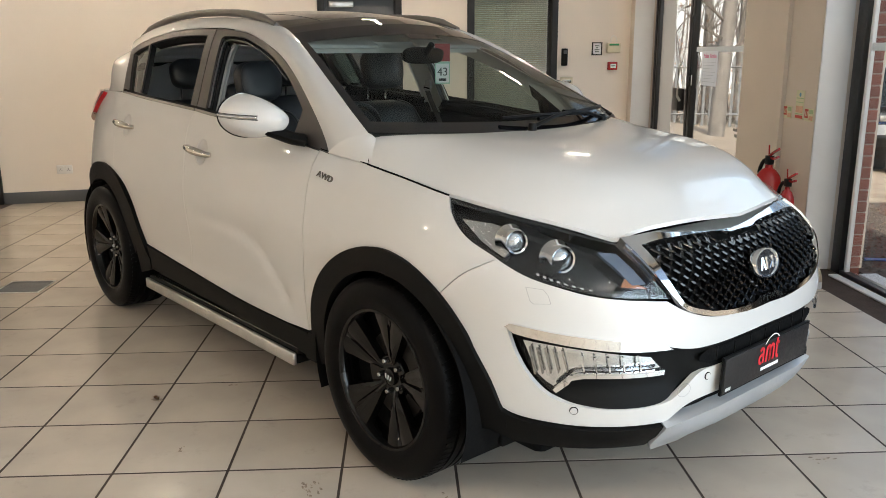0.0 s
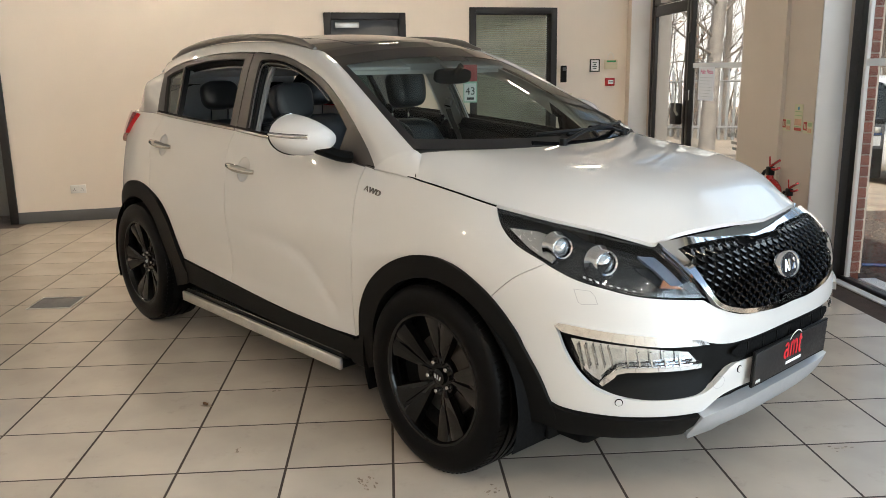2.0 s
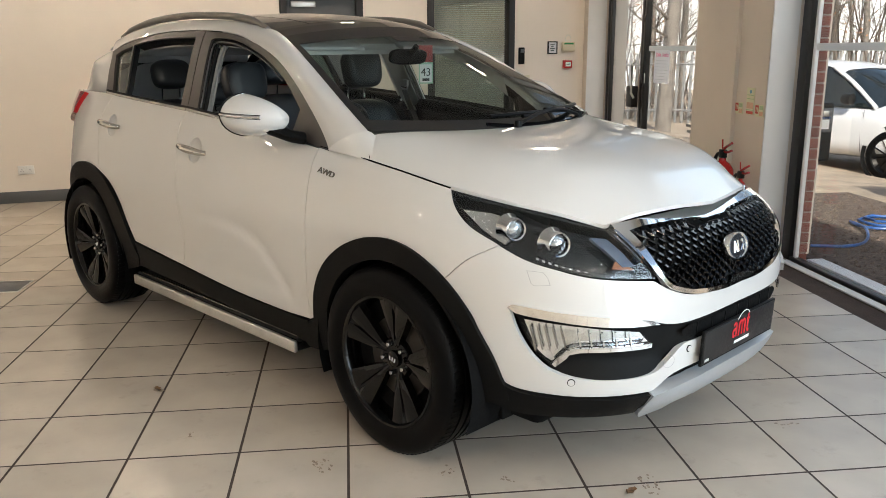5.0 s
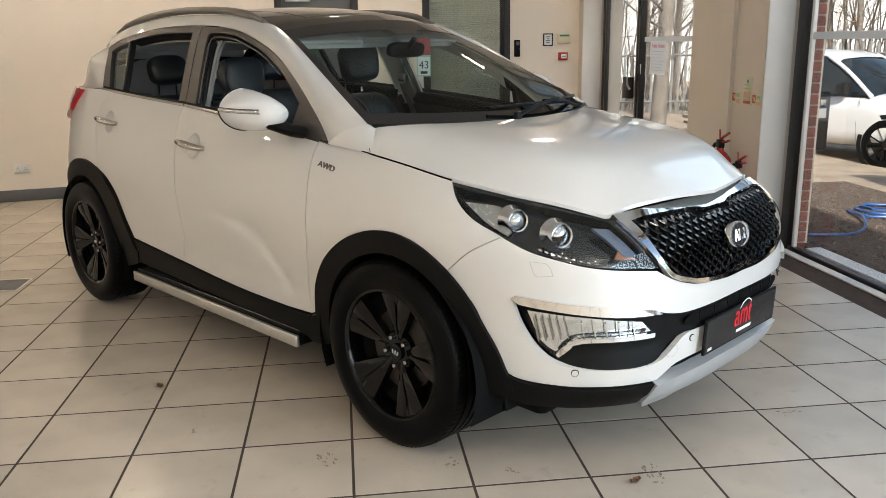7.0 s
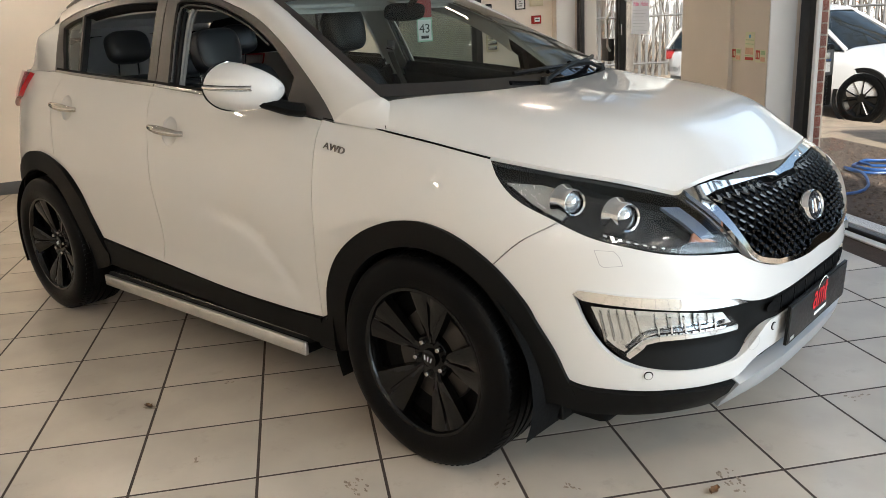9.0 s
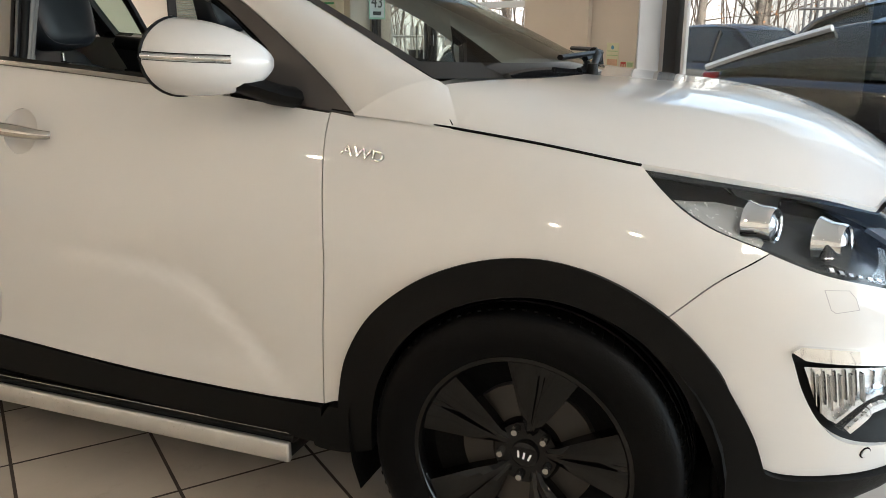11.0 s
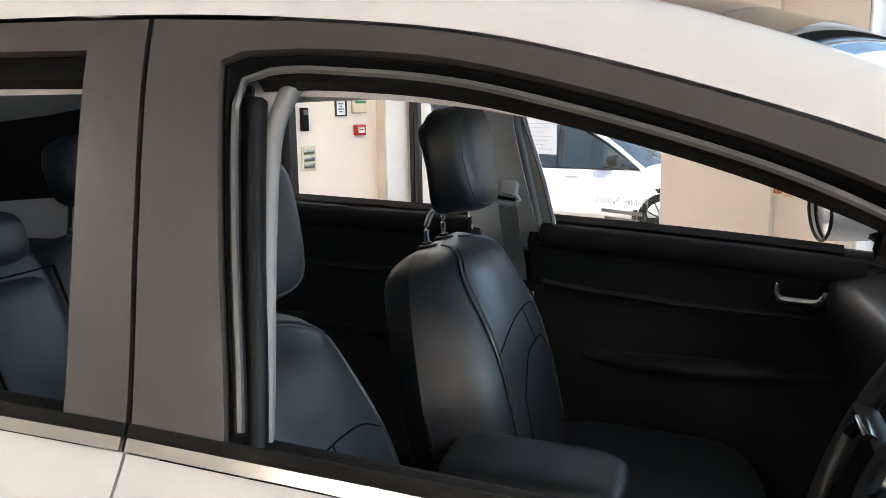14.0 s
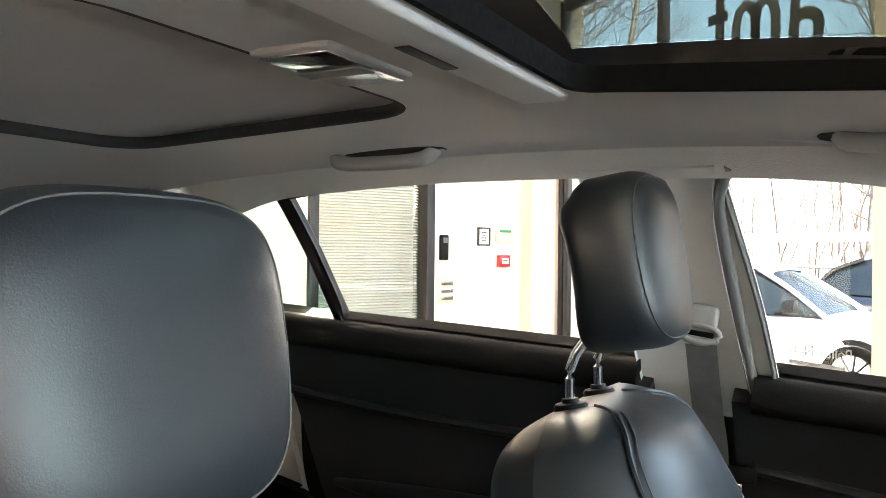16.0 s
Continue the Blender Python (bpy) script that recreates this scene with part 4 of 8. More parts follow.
def thicket():
    rng = random.Random(77)
    v, f, lv, lf = [], [], [], []
    for _ in range(1100):
        t = rng.random()
        leg = rng.choice(((15.0, -3.0, 15.2, 13.0), (15.0, 13.0, 10.5, 18.2), (10.5, 18.2, 3.0, 20.0)))
        x, y = leg[0] + (leg[2] - leg[0]) * t, leg[1] + (leg[3] - leg[1]) * t
        x, y = x + rng.uniform(0.3, 2.4), y + rng.uniform(0.2, 1.8)
        p = Vector((x, y, LOW))
        pts, d = branch(rng, v, f, p, Vector((rng.uniform(-0.4, 0.4), rng.uniform(-0.4, 0.4), 1)).normalized(), rng.uniform(0.7, 2.3), 0.011, 2)
        for _ in range(3):
            b = len(lv)
            e = pts[rng.randint(1, 3)] + Vector((rng.uniform(-0.1, 0.1), rng.uniform(-0.1, 0.1), rng.uniform(-0.1, 0.1)))
            s = rng.uniform(0.02, 0.05)
            u = Vector((rng.uniform(-1, 1), rng.uniform(-1, 1), rng.uniform(-1, 1))).normalized()
            w = u.orthogonal().normalized()
            lv += [e, e + u * s + w * s * 0.5, e + u * 2 * s, e + u * s - w * s * 0.5]
            lf.append((b, b + 1, b + 2, b + 3))
    for _ in range(260):
        t = rng.random()
        leg = rng.choice(((15.6, -3.0, 15.8, 13.0), (15.6, 13.4, 11.0, 18.8), (11.0, 18.9, 3.0, 20.8)))
        p = Vector((leg[0] + (leg[2] - leg[0]) * t + rng.uniform(0.0, 2.5), leg[1] + (leg[3] - leg[1]) * t + rng.uniform(0.2, 3.0), LOW))
        stem, d = branch(rng, v, f, p, Vector((rng.uniform(-0.15, 0.15), rng.uniform(-0.15, 0.15), 1)).normalized(), rng.uniform(3.0, 6.0), rng.uniform(0.015, 0.035), 1)
        for _ in range(9):
            q = stem[1].lerp(stem[3], rng.random())
            dd = Vector((rng.uniform(-1, 1), rng.uniform(-1, 1), rng.uniform(0.1, 1.2))).normalized()
            tw, _d = branch(rng, v, f, q, dd, rng.uniform(0.4, 1.3), 0.008, 2)
            if rng.random() < 0.6:
                b, e, s_ = len(lv), tw[-1], rng.uniform(0.03, 0.055)
                u = Vector((rng.uniform(-1, 1), rng.uniform(-1, 1), rng.uniform(-1, 1))).normalized()
                w = u.orthogonal().normalized()
                lv += [e, e + u * s_ + w * s_ * 0.5, e + u * 2 * s_, e + u * s_ - w * s_ * 0.5]
                lf.append((b, b + 1, b + 2, b + 3))
    th = thing("brushwood", "tangled brown winter undergrowth behind the fence", "undergrowth", None, kind="stuff")
    put("stems", mesh_of("stems", v, f, TWIG), th)
    put("leaf_litter", mesh_of("leaf_litter", lv, lf, LEAF, smooth=False), th)


thicket()
far = thing("far_building", "pale grey ribbed industrial building far behind the trees", "building", None)
put("wall", boxes("wall", [((-16.0, 34.0, LOW), (44.0, 36.0, 8.5)), ((38.0, -6.0, LOW), (40.0, 33.99, 6.5))], FAR), far)
put("roof", boxes("roof", [((-16.3, 33.7, 8.51), (44.3, 36.3, 8.8)), ((37.7, -6.3, 6.51), (40.3, 33.6, 6.8))], GALVANISED), far)
rib = boxes("rib", [((-0.06, -0.05, LOW), (0.06, -0.001, 8.5))], FAR)
for k in range(46):
    put("rib", rib, far, "", pose(-15.4 + 1.3 * k, 34.0, 0))

# ---- parked cars outside ----
def parked_car(m, paint, label, roof, length, tail, wide=0.88, belt=0.95, trim=None):
    """x ahead of the front axle. roof: (x, z) from the screen's foot to the tail glass's foot. trim: pillar colour that
    paints in a sky reflection.
    """
    th = thing("parked_car", label, "car", m, "cars parked outside")
    base = 2.65
    x_f, x_r = 0.86, -base - tail
    top = curve((x_r, belt - 0.06), (x_r + 0.12, belt), (roof[-1][0], belt + 0.01), (roof[0][0], belt), (0.0, belt - 0.10), (0.55, belt - 0.22), (x_f, belt - 0.38))
    low = curve((x_r, 0.42), (x_r + 0.25, 0.26), (-0.5, 0.24), (x_f - 0.2, 0.24), (x_f, 0.34))
    wid = curve((x_r, wide * 0.72), (x_r + 0.25, wide * 0.93), (-base, wide), (-0.3, wide), (0.4, wide * 0.94), (0.7, wide * 0.80), (x_f, wide * 0.55))
    n, k = 46, 20
    v, f = [], []
    for i in range(n + 1):
        x = x_r + (x_f - x_r) * i / n
        z0, z1, w = low(x), top(x), wid(x)
        for j in range(k + 1):
            a = -math.pi / 2 + math.pi * j / k
            v.append((x, -w * abs(math.cos(a)) ** 0.30 if abs(math.cos(a)) > 1e-6 else 0.0, (z0 + z1) / 2 + (z1 - z0) / 2 * math.copysign(abs(math.sin(a)) ** 0.55, math.sin(a))))
        for j in range(1, k):
            a = math.pi / 2 + math.pi * j / k
            v.append((x, w * abs(math.cos(a)) ** 0.30, (z0 + z1) / 2 + (z1 - z0) / 2 * math.copysign(abs(math.sin(a)) ** 0.55, math.sin(a))))
    r = 2 * k
    for i in range(n):
        for j in range(r):
            f.append((i * r + j, (i + 1) * r + j, (i + 1) * r + (j + 1) % r, i * r + (j + 1) % r))
    f += [tuple(range(r)), tuple(n * r + j for j in range(r))[::-1]]
    put("body", mesh_of("body", v, f, paint, autosharp=60), th)
    # glasshouse
    line = even_line(roof, 26)

    def house(inset, dz, name, material, cut=0.0):
        v, f = [], []
        for x, z in line:
            h = max(0.0, z - belt)
            yt, yb = wide * (0.88 - 0.52 * h) - inset, wide * 0.90 - inset
            zt = z + dz
            for y, zz in ((-yb, belt - 0.03), (-(yb + yt) / 2 - 0.01, (belt + zt) / 2 - 0.01), (-yt, zt - 0.03), (-yt * 0.8, zt), (0, zt + 0.015), (yt * 0.8, zt), (yt, zt - 0.03), ((yb + yt) / 2 + 0.01, (belt + zt) / 2 - 0.01), (yb, belt - 0.03)):
                v.append((x, y, zz))
        for i in range(len(line) - 1):
            for j in range(8):
                f.append((i * 9 + j, i * 9 + j + 1, (i + 1) * 9 + j + 1, (i + 1) * 9 + j))
        return put(name, mesh_of(name, v, f, material, autosharp=50), th)
    house(0.0, 0.0, "glass", surface("dark_car_glass", (0.010, 0.013, 0.013), 0.04, spec=0.5) if "dark_car_glass" not in bpy.data.materials else bpy.data.materials["dark_car_glass"])
    peak = [p for p in line if p[1] > belt + 0.40]
    v, f = [], []
    for x, z in peak:
        h = z - belt
        yt = wide * (0.88 - 0.52 * h) + 0.012
        v += [(x, -yt, z - 0.035), (x, -yt * 0.8, z + 0.008), (x, 0, z + 0.024), (x, yt * 0.8, z + 0.008), (x, yt, z - 0.035)]
    for i in range(len(peak) - 1):
        for j in range(4):
            f.append((i * 5 + j, i * 5 + j + 1, (i + 1) * 5 + j + 1, (i + 1) * 5 + j))
    put("roof", mesh_of("roof", v, f, paint), th)
    for sgn in (-1, 1):
        def on(x, z):
            h = max(0.0, z - belt)
            return (x, sgn * (wide * (0.895 - 0.50 * h) + 0.004), z - 0.02)
        for seg in (roof[:3], roof[-3:]):
            # a given trim colour paints the sky's reflection along the roof line
            put("pillar", tube("pillar", [on(x, z) for x, z in even_line(seg, 8)], 0.030, trim or paint, 6), th)
        put("door_pillar", tube("door_pillar", [on(-1.45, belt), on(-1.50, roof[2][1] - 0.04)], 0.03, BLACK_PLASTIC, 6), th)
        put("side_mirror", lathe("side_mirror", [(0.0, -0.10), (0.06, -0.09), (0.085, -0.02), (0.08, 0.05), (0.0, 0.07)], BLACK_PLASTIC, 14, "x"), th, "", pose(-0.62, sgn * (wide + 0.06), belt + 0.08))
        for ax in (0.0, -base):
            put("arch", lathe("arch", [(0.345, 0.0), (0.405, 0.0), (0.41, -0.03)], BLACK_PLASTIC, 28), th, "", pose(ax, sgn * (wide - 0.008), 0.33, 0, 0, 0 if sgn > 0 else 180))
            wh = put("wheel", lathe("wheel", [(0.235, 0.0), (0.25, 0.012), (0.30, 0.014), (0.33, 0.0), (0.335, -0.08), (0.335, -0.2), (0.2, -0.2)], RUBBER, 36), th, "", pose(ax, sgn * (wide - 0.005), 0.335, 0, 10, 0 if sgn > 0 else 180))
            put("rim", lathe("rim", [(0.0, -0.012), (0.06, -0.012), (0.08, -0.03), (0.20, -0.04), (0.235, 0.004)], RIM, 36), wh)
            for q in range(10):
                a = math.pi * q / 5
                put("spoke", tube("spoke", [(0.05 * math.cos(a), -0.008, 0.05 * math.sin(a)), (0.232 * math.cos(a), 0.002, 0.232 * math.sin(a))], 0.010, RIM, 4, up=(0, 1, 0)), wh)
        put("tail_light", box("tail_light", (x_r + 0.02, min(sgn * wide * 0.55, sgn * wide * 0.86), belt - 0.20), (x_r + 0.20, max(sgn * wide * 0.55, sgn * wide * 0.90), belt - 0.04), TAIL_RED, 0.03, 3), th, "red tail light")
        put("headlight", box("headlight", (0.52, min(sgn * wide * 0.55, sgn * wide * 0.86), belt - 0.32), (0.76, max(sgn * wide * 0.55, sgn * wide * 0.86), belt - 0.22), REFLECTOR, 0.03, 3), th, "clear headlight")
        put("door_line", tube("door_line", [(-0.42, sgn * (wide - 0.004), 0.36), (-0.44, sgn * (wide - 0.002), 0.60), (-0.43, sgn * (wide - 0.03), belt - 0.06)], 0.004, SEAM, 4), th)
        put("door_handle", tube("door_handle", [(-1.30, sgn * (wide + 0.002), belt - 0.12), (-1.12, sgn * (wide + 0.002), belt - 0.125)], 0.013, paint, 6), th)
    return th


def even_line(line, n):
    pts = np.array(spline(line, 0.02))
    s = np.concatenate([[0], np.cumsum(np.linalg.norm(np.diff(pts, axis=0), axis=1))])
    return [(float(np.interp(t * s[-1], s, pts[:, 0])), float(np.interp(t * s[-1], s, pts[:, 1]))) for t in np.linspace(0, 1, n)]


SUV_ROOF = [(-0.30, 0.97), (-0.75, 1.28), (-1.15, 1.50), (-1.8, 1.545), (-2.6, 1.50), (-3.15, 1.30), (-3.35, 0.98)]
COUPE_ROOF = [(-0.35, 0.90), (-0.85, 1.17), (-1.25, 1.33), (-1.75, 1.36), (-2.4, 1.285), (-3.0, 1.11), (-3.5, 0.94)]
PALE_CAR = surface("pale_car_paint", (0.52, 0.52, 0.53), 0.3, coat=0.8, vary=0.02)
parked_car(pose(8.0, 10.2, LOW, 0, 0, -67.0), PALE_CAR, "white SUV parked outside the showroom windows", SUV_ROOF, 4.3, 0.80, 0.87, 0.98)
# silver pillars on the black coupe are a painted reflection of the sky
parked_car(pose(6.40, 3.20, yard(6.4, 4.0), 0, 0, -90) @ Matrix.Scale(1.07, 4), GLOSS_BLACK, "gloss black coupe parked close outside the glass", COUPE_ROOF, 4.5, 0.95, 0.90, 0.92, SILVER)
parked_car(pose(9.2, 4.45, HIGH_YARD, 0, 0, -92) @ Matrix.Scale(1.12, 4), GLOSS_GREY, "dark grey SUV with red tail lights parked outside", SUV_ROOF, 4.5, 0.90, 0.92, 0.98)
parked_car(pose(11.9, 10.3, LOW, 0, 0, -94) @ Matrix.Scale(1.06, 4), GLOSS_BLACK, "dark car parked beside the fence", SUV_ROOF, 4.5, 0.9, 0.88, 0.96)

# ---- the white car: its skin ----
# x ahead of the front axle, y to its left, z up
CAR = pose(0.857, 3.120, 0, 0, 0, -51.93)
# half width of the body by height, along its length, and the nose by height
SIDE = curve((0.20, 0.800), (0.30, 0.822), (0.40, 0.836), (0.60, 0.858), (0.75, 0.862), (0.95, 0.835), (1.10, 0.795), (1.20, 0.742), (1.35, 0.680), (1.50, 0.612), (1.56, 0.575), (1.62, 0.515))
LENGTHWISE = curve((-3.60, 0.88), (-3.20, 0.945), (-2.64, 0.988), (-2.0, 1.0), (-0.5, 1.0), (0.0, 1.0), (0.6, 1.0))
SHOULDER = curve((-3.3, 1.245), (-2.2, 1.230), (-1.5, 1.195), (-0.86, 1.147), (-0.43, 1.092), (0.0, 1.040), (0.2, 1.008), (0.45, 0.968), (0.9, 0.93))
NOSE = curve((0.20, 0.75), (0.28, 0.81), (0.32, 0.857), (0.40, 0.890), (0.50, 0.902), (0.60, 0.904), (0.70, 0.890), (0.78, 0.868), (0.85, 0.815), (0.90, 0.745), (0.95, 0.69), (1.0, 0.62), (1.1, 0.45))
TAIL = curve((0.20, -3.32), (0.40, -3.39), (0.70, -3.41), (0.95, -3.37), (1.2, -3.32), (1.4, -3.26), (1.62, -3.12))
X1, X2, POWER = -0.2, -2.55, 3.2
TAIL_POWER = 3.2


def half_width(x, z):
    s = SHOULDER(x)
    if z > 0.8:
        z = 0.8 + (z - 0.8) * (0.4 / (s - 0.8)) if z < s else z + (1.2 - s)
    return SIDE(z) * LENGTHWISE(x)


def _corner(size_a, size_b, power):
    th = np.linspace(0, math.pi / 2, 2001)
    a, b = np.sin(th) ** (2 / power), np.cos(th) ** (2 / power)
    s = np.concatenate([[0], np.cumsum(np.hypot(np.diff(a) * size_a, np.diff(b) * size_b))])
    return s, a, b


FS, FA, FB = _corner(1.09, 0.86, POWER)
RS, RA, RB = _corner(0.95, 0.84, TAIL_POWER)
FL, RL = FS[-1], RS[-1]
SIDE_LEN = X1 - X2


def skin(s, z):
    """The right half's surface: s runs from the flank (0 at X1) to the nose, past FL onto the left half; below -SIDE_LEN round the tail."""
    if s > FL:
        x, y = skin(2 * FL - s, z)[:2]
        return x, -y, z
    if s >= 0:
        a, b = np.interp(s, FS, FA), np.interp(s, FS, FB)
        x = X1 + (NOSE(z) - X1) * a
        return x, -half_width(x, z) * b, z
    if s >= -SIDE_LEN:
        return X1 + s, -half_width(X1 + s, z), z
    a, b = np.interp(-SIDE_LEN - s, RS, RA), np.interp(-SIDE_LEN - s, RS, RB)
    x = X2 + (TAIL(z) - X2) * a
    return x, -half_width(x, z) * b, z


def A(x, z):
    """Chart place of a point of the right flank at x ahead."""
    if x <= X2:
        return -SIDE_LEN - float(np.interp((x - X2) / (TAIL(z) - X2), RA, RS)), z
    if x <= X1:
        return x - X1, z
    return float(np.interp((x - X1) / (NOSE(z) - X1), FA, FS)), z


def B(y, z):
    """Chart place of a point of the front at y (negative: right)."""
    k = half_width(0.75, z)
    s = float(np.interp(-abs(y) / k, -FB, FS))
    return (s if y <= 0 else 2 * FL - s), z


def lift(side=-1, out=0.0):
    """Bends the chart onto the car; depth goes inwards."""
    def f(s, z, depth):
        e = 0.004
        p = Vector(skin(s, z))
        du = Vector(skin(s + e, z)) - Vector(skin(s - e, z))
        dv = Vector(skin(s, z + e)) - Vector(skin(s, z - e))
        n = du.cross(dv).normalized()
        q = p + n * (out(s, z) if callable(out) else out) - n * depth
        return (q.x, q.y if side < 0 else -q.y, q.z)
    return f


def outline(*segments, step=0.02):
    """One closed line from smooth segments that meet in corners."""
    pts = []
    for seg in segments:
        for p in spline(seg, step):
            if not pts or np.linalg.norm(pts[-1] - p) > 0.003:
                pts.append(p)
    if np.linalg.norm(pts[0] - pts[-1]) < 0.003:
        pts.pop()
    return [tuple(p) for p in pts]


def mirrored(pts):
    return [(2 * FL - s, z) for s, z in reversed(pts)]


car = thing("suv_car", "white compact SUV, black alloy wheels, open windows, on tiled floor", "car", CAR)


def skin_panel(name, loop, material, parent=None, side=-1, out=0.0, holes=(), step=0.03, thick=0.014, label="", sharp=40):
    me = lifted(name, loop, lift(side, out), material, holes, step, thick, flip=(side > 0), sharp=sharp)
    return put(name, me, parent if parent is not None else car, label)


# lines of the flank
HOOD_LINE = [(-0.497, 1.090), (-0.43, 1.083), (-0.2, 1.061), (0.0, 1.034), (0.2, 1.0)]
LAMP_LOW = [(0.2, 1.0), (0.268, 0.942), (0.345, 0.894), (0.46, 0.851)]
ARCH = [(-0.452, 0.400), (-0.444, 0.45), (-0.416, 0.548), (-0.350, 0.655), (-0.247, 0.740), (-0.137, 0.791), (-0.033, 0.814), (0.066, 0.814), (0.174, 0.787), (0.279, 0.729), (0.362, 0.651), (0.425, 0.551), (0.462, 0.480), (0.485, 0.41)]
ARCH_IN = [(-0.372, 0.30), (-0.362, 0.40), (-0.335, 0.500), (-0.262, 0.615), (-0.150, 0.698), (-0.010, 0.738), (0.120, 0.728), (0.236, 0.672), (0.315, 0.585), (0.362, 0.490), (0.395, 0.40), (0.415, 0.31)]
RARCH = [(x_ - 2.64 + 0.0, z_ + 0.030) for x_, z_ in [(-0.49, 0.37), (-0.455, 0.45), (-0.416, 0.540), (-0.350, 0.645), (-0.247, 0.735), (-0.137, 0.791), (-0.033, 0.814), (0.066, 0.814), (0.174, 0.795), (0.300, 0.750), (0.395, 0.68), (0.465, 0.605), (0.520, 0.50), (0.565, 0.40), (0.60, 0.365)]]
RARCH_IN = [(x_ - 2.64, z_ + 0.015) for x_, z_ in [(-0.415, 0.30), (-0.38, 0.42), (-0.335, 0.520), (-0.262, 0.625), (-0.150, 0.705), (0.0, 0.740), (0.130, 0.722), (0.246, 0.655), (0.325, 0.555), (0.375, 0.450), (0.405, 0.35), (0.42, 0.27)]]
SEAM_F = [(-0.500, 1.090), (-0.484, 0.93), (-0.470, 0.770), (-0.480, 0.60), (-0.498, 0.396)]
SEAM_B = [(-1.563, 1.187), (-1.566, 1.10), (-1.550, 0.975), (-1.530, 0.82), (-1.503, 0.68), (-1.492, 0.56), (-1.535, 0.436)]
BELT_LINE = [(-0.500, 1.090), (-0.763, 1.119), (-0.958, 1.138), (-1.204, 1.159), (-1.563, 1.185), (-1.895, 1.203), (-2.10, 1.214), (-2.315, 1.226), (-2.50, 1.237)]
SEAM_R = [(-2.40, 1.231), (-2.475, 1.08), (-2.462, 0.93), (-2.44, 0.82)]
GAP = 0.0016


def flank(pts, dx=0.0, dz=0.0):
    return [A(x + dx, z + dz) for x, z in pts]


def between(pts, x0, x1):
    return [p for p in pts if min(x0, x1) <= p[0] <= max(x0, x1)]


FLUTE = curve((-1.6, 0.715), (-1.262, 0.714), (-1.006, 0.702), (-0.846, 0.666), (-0.722, 0.572), (-0.64, 0.488), (-0.5, 0.36))


def crease(s, z):
    """The rising crease low on the doors and the soft waist of the flank."""
    x = X1 + s
    out = 0.0
    if -2.1 < x < -0.46 and z < 0.95:
        line = 0.475 + 0.02 * (x + 0.5)
        if x > -0.95:
            line += 0.0
        t = (z - line) / 0.035
        edge = min(1.0, max(0.0, (x + 2.1) / 0.2)) * min(1.0, max(0.0, (-0.50 - x) / 0.14))
        out += 0.010 * edge * (1 / (1 + math.exp(max(-30, min(30, t * 3)))))
        # the scooped flute that sweeps down to the door's front foot
        d = z - FLUTE(x)
        if -1.5 < x < -0.58:
            w = min(1.0, (x + 1.5) / 0.55) * min(1.0, (-0.58 - x) / 0.06)
            out += -0.013 * w * (math.exp(-d / 0.075) if d > 0 else math.exp(d / 0.012))
    return out


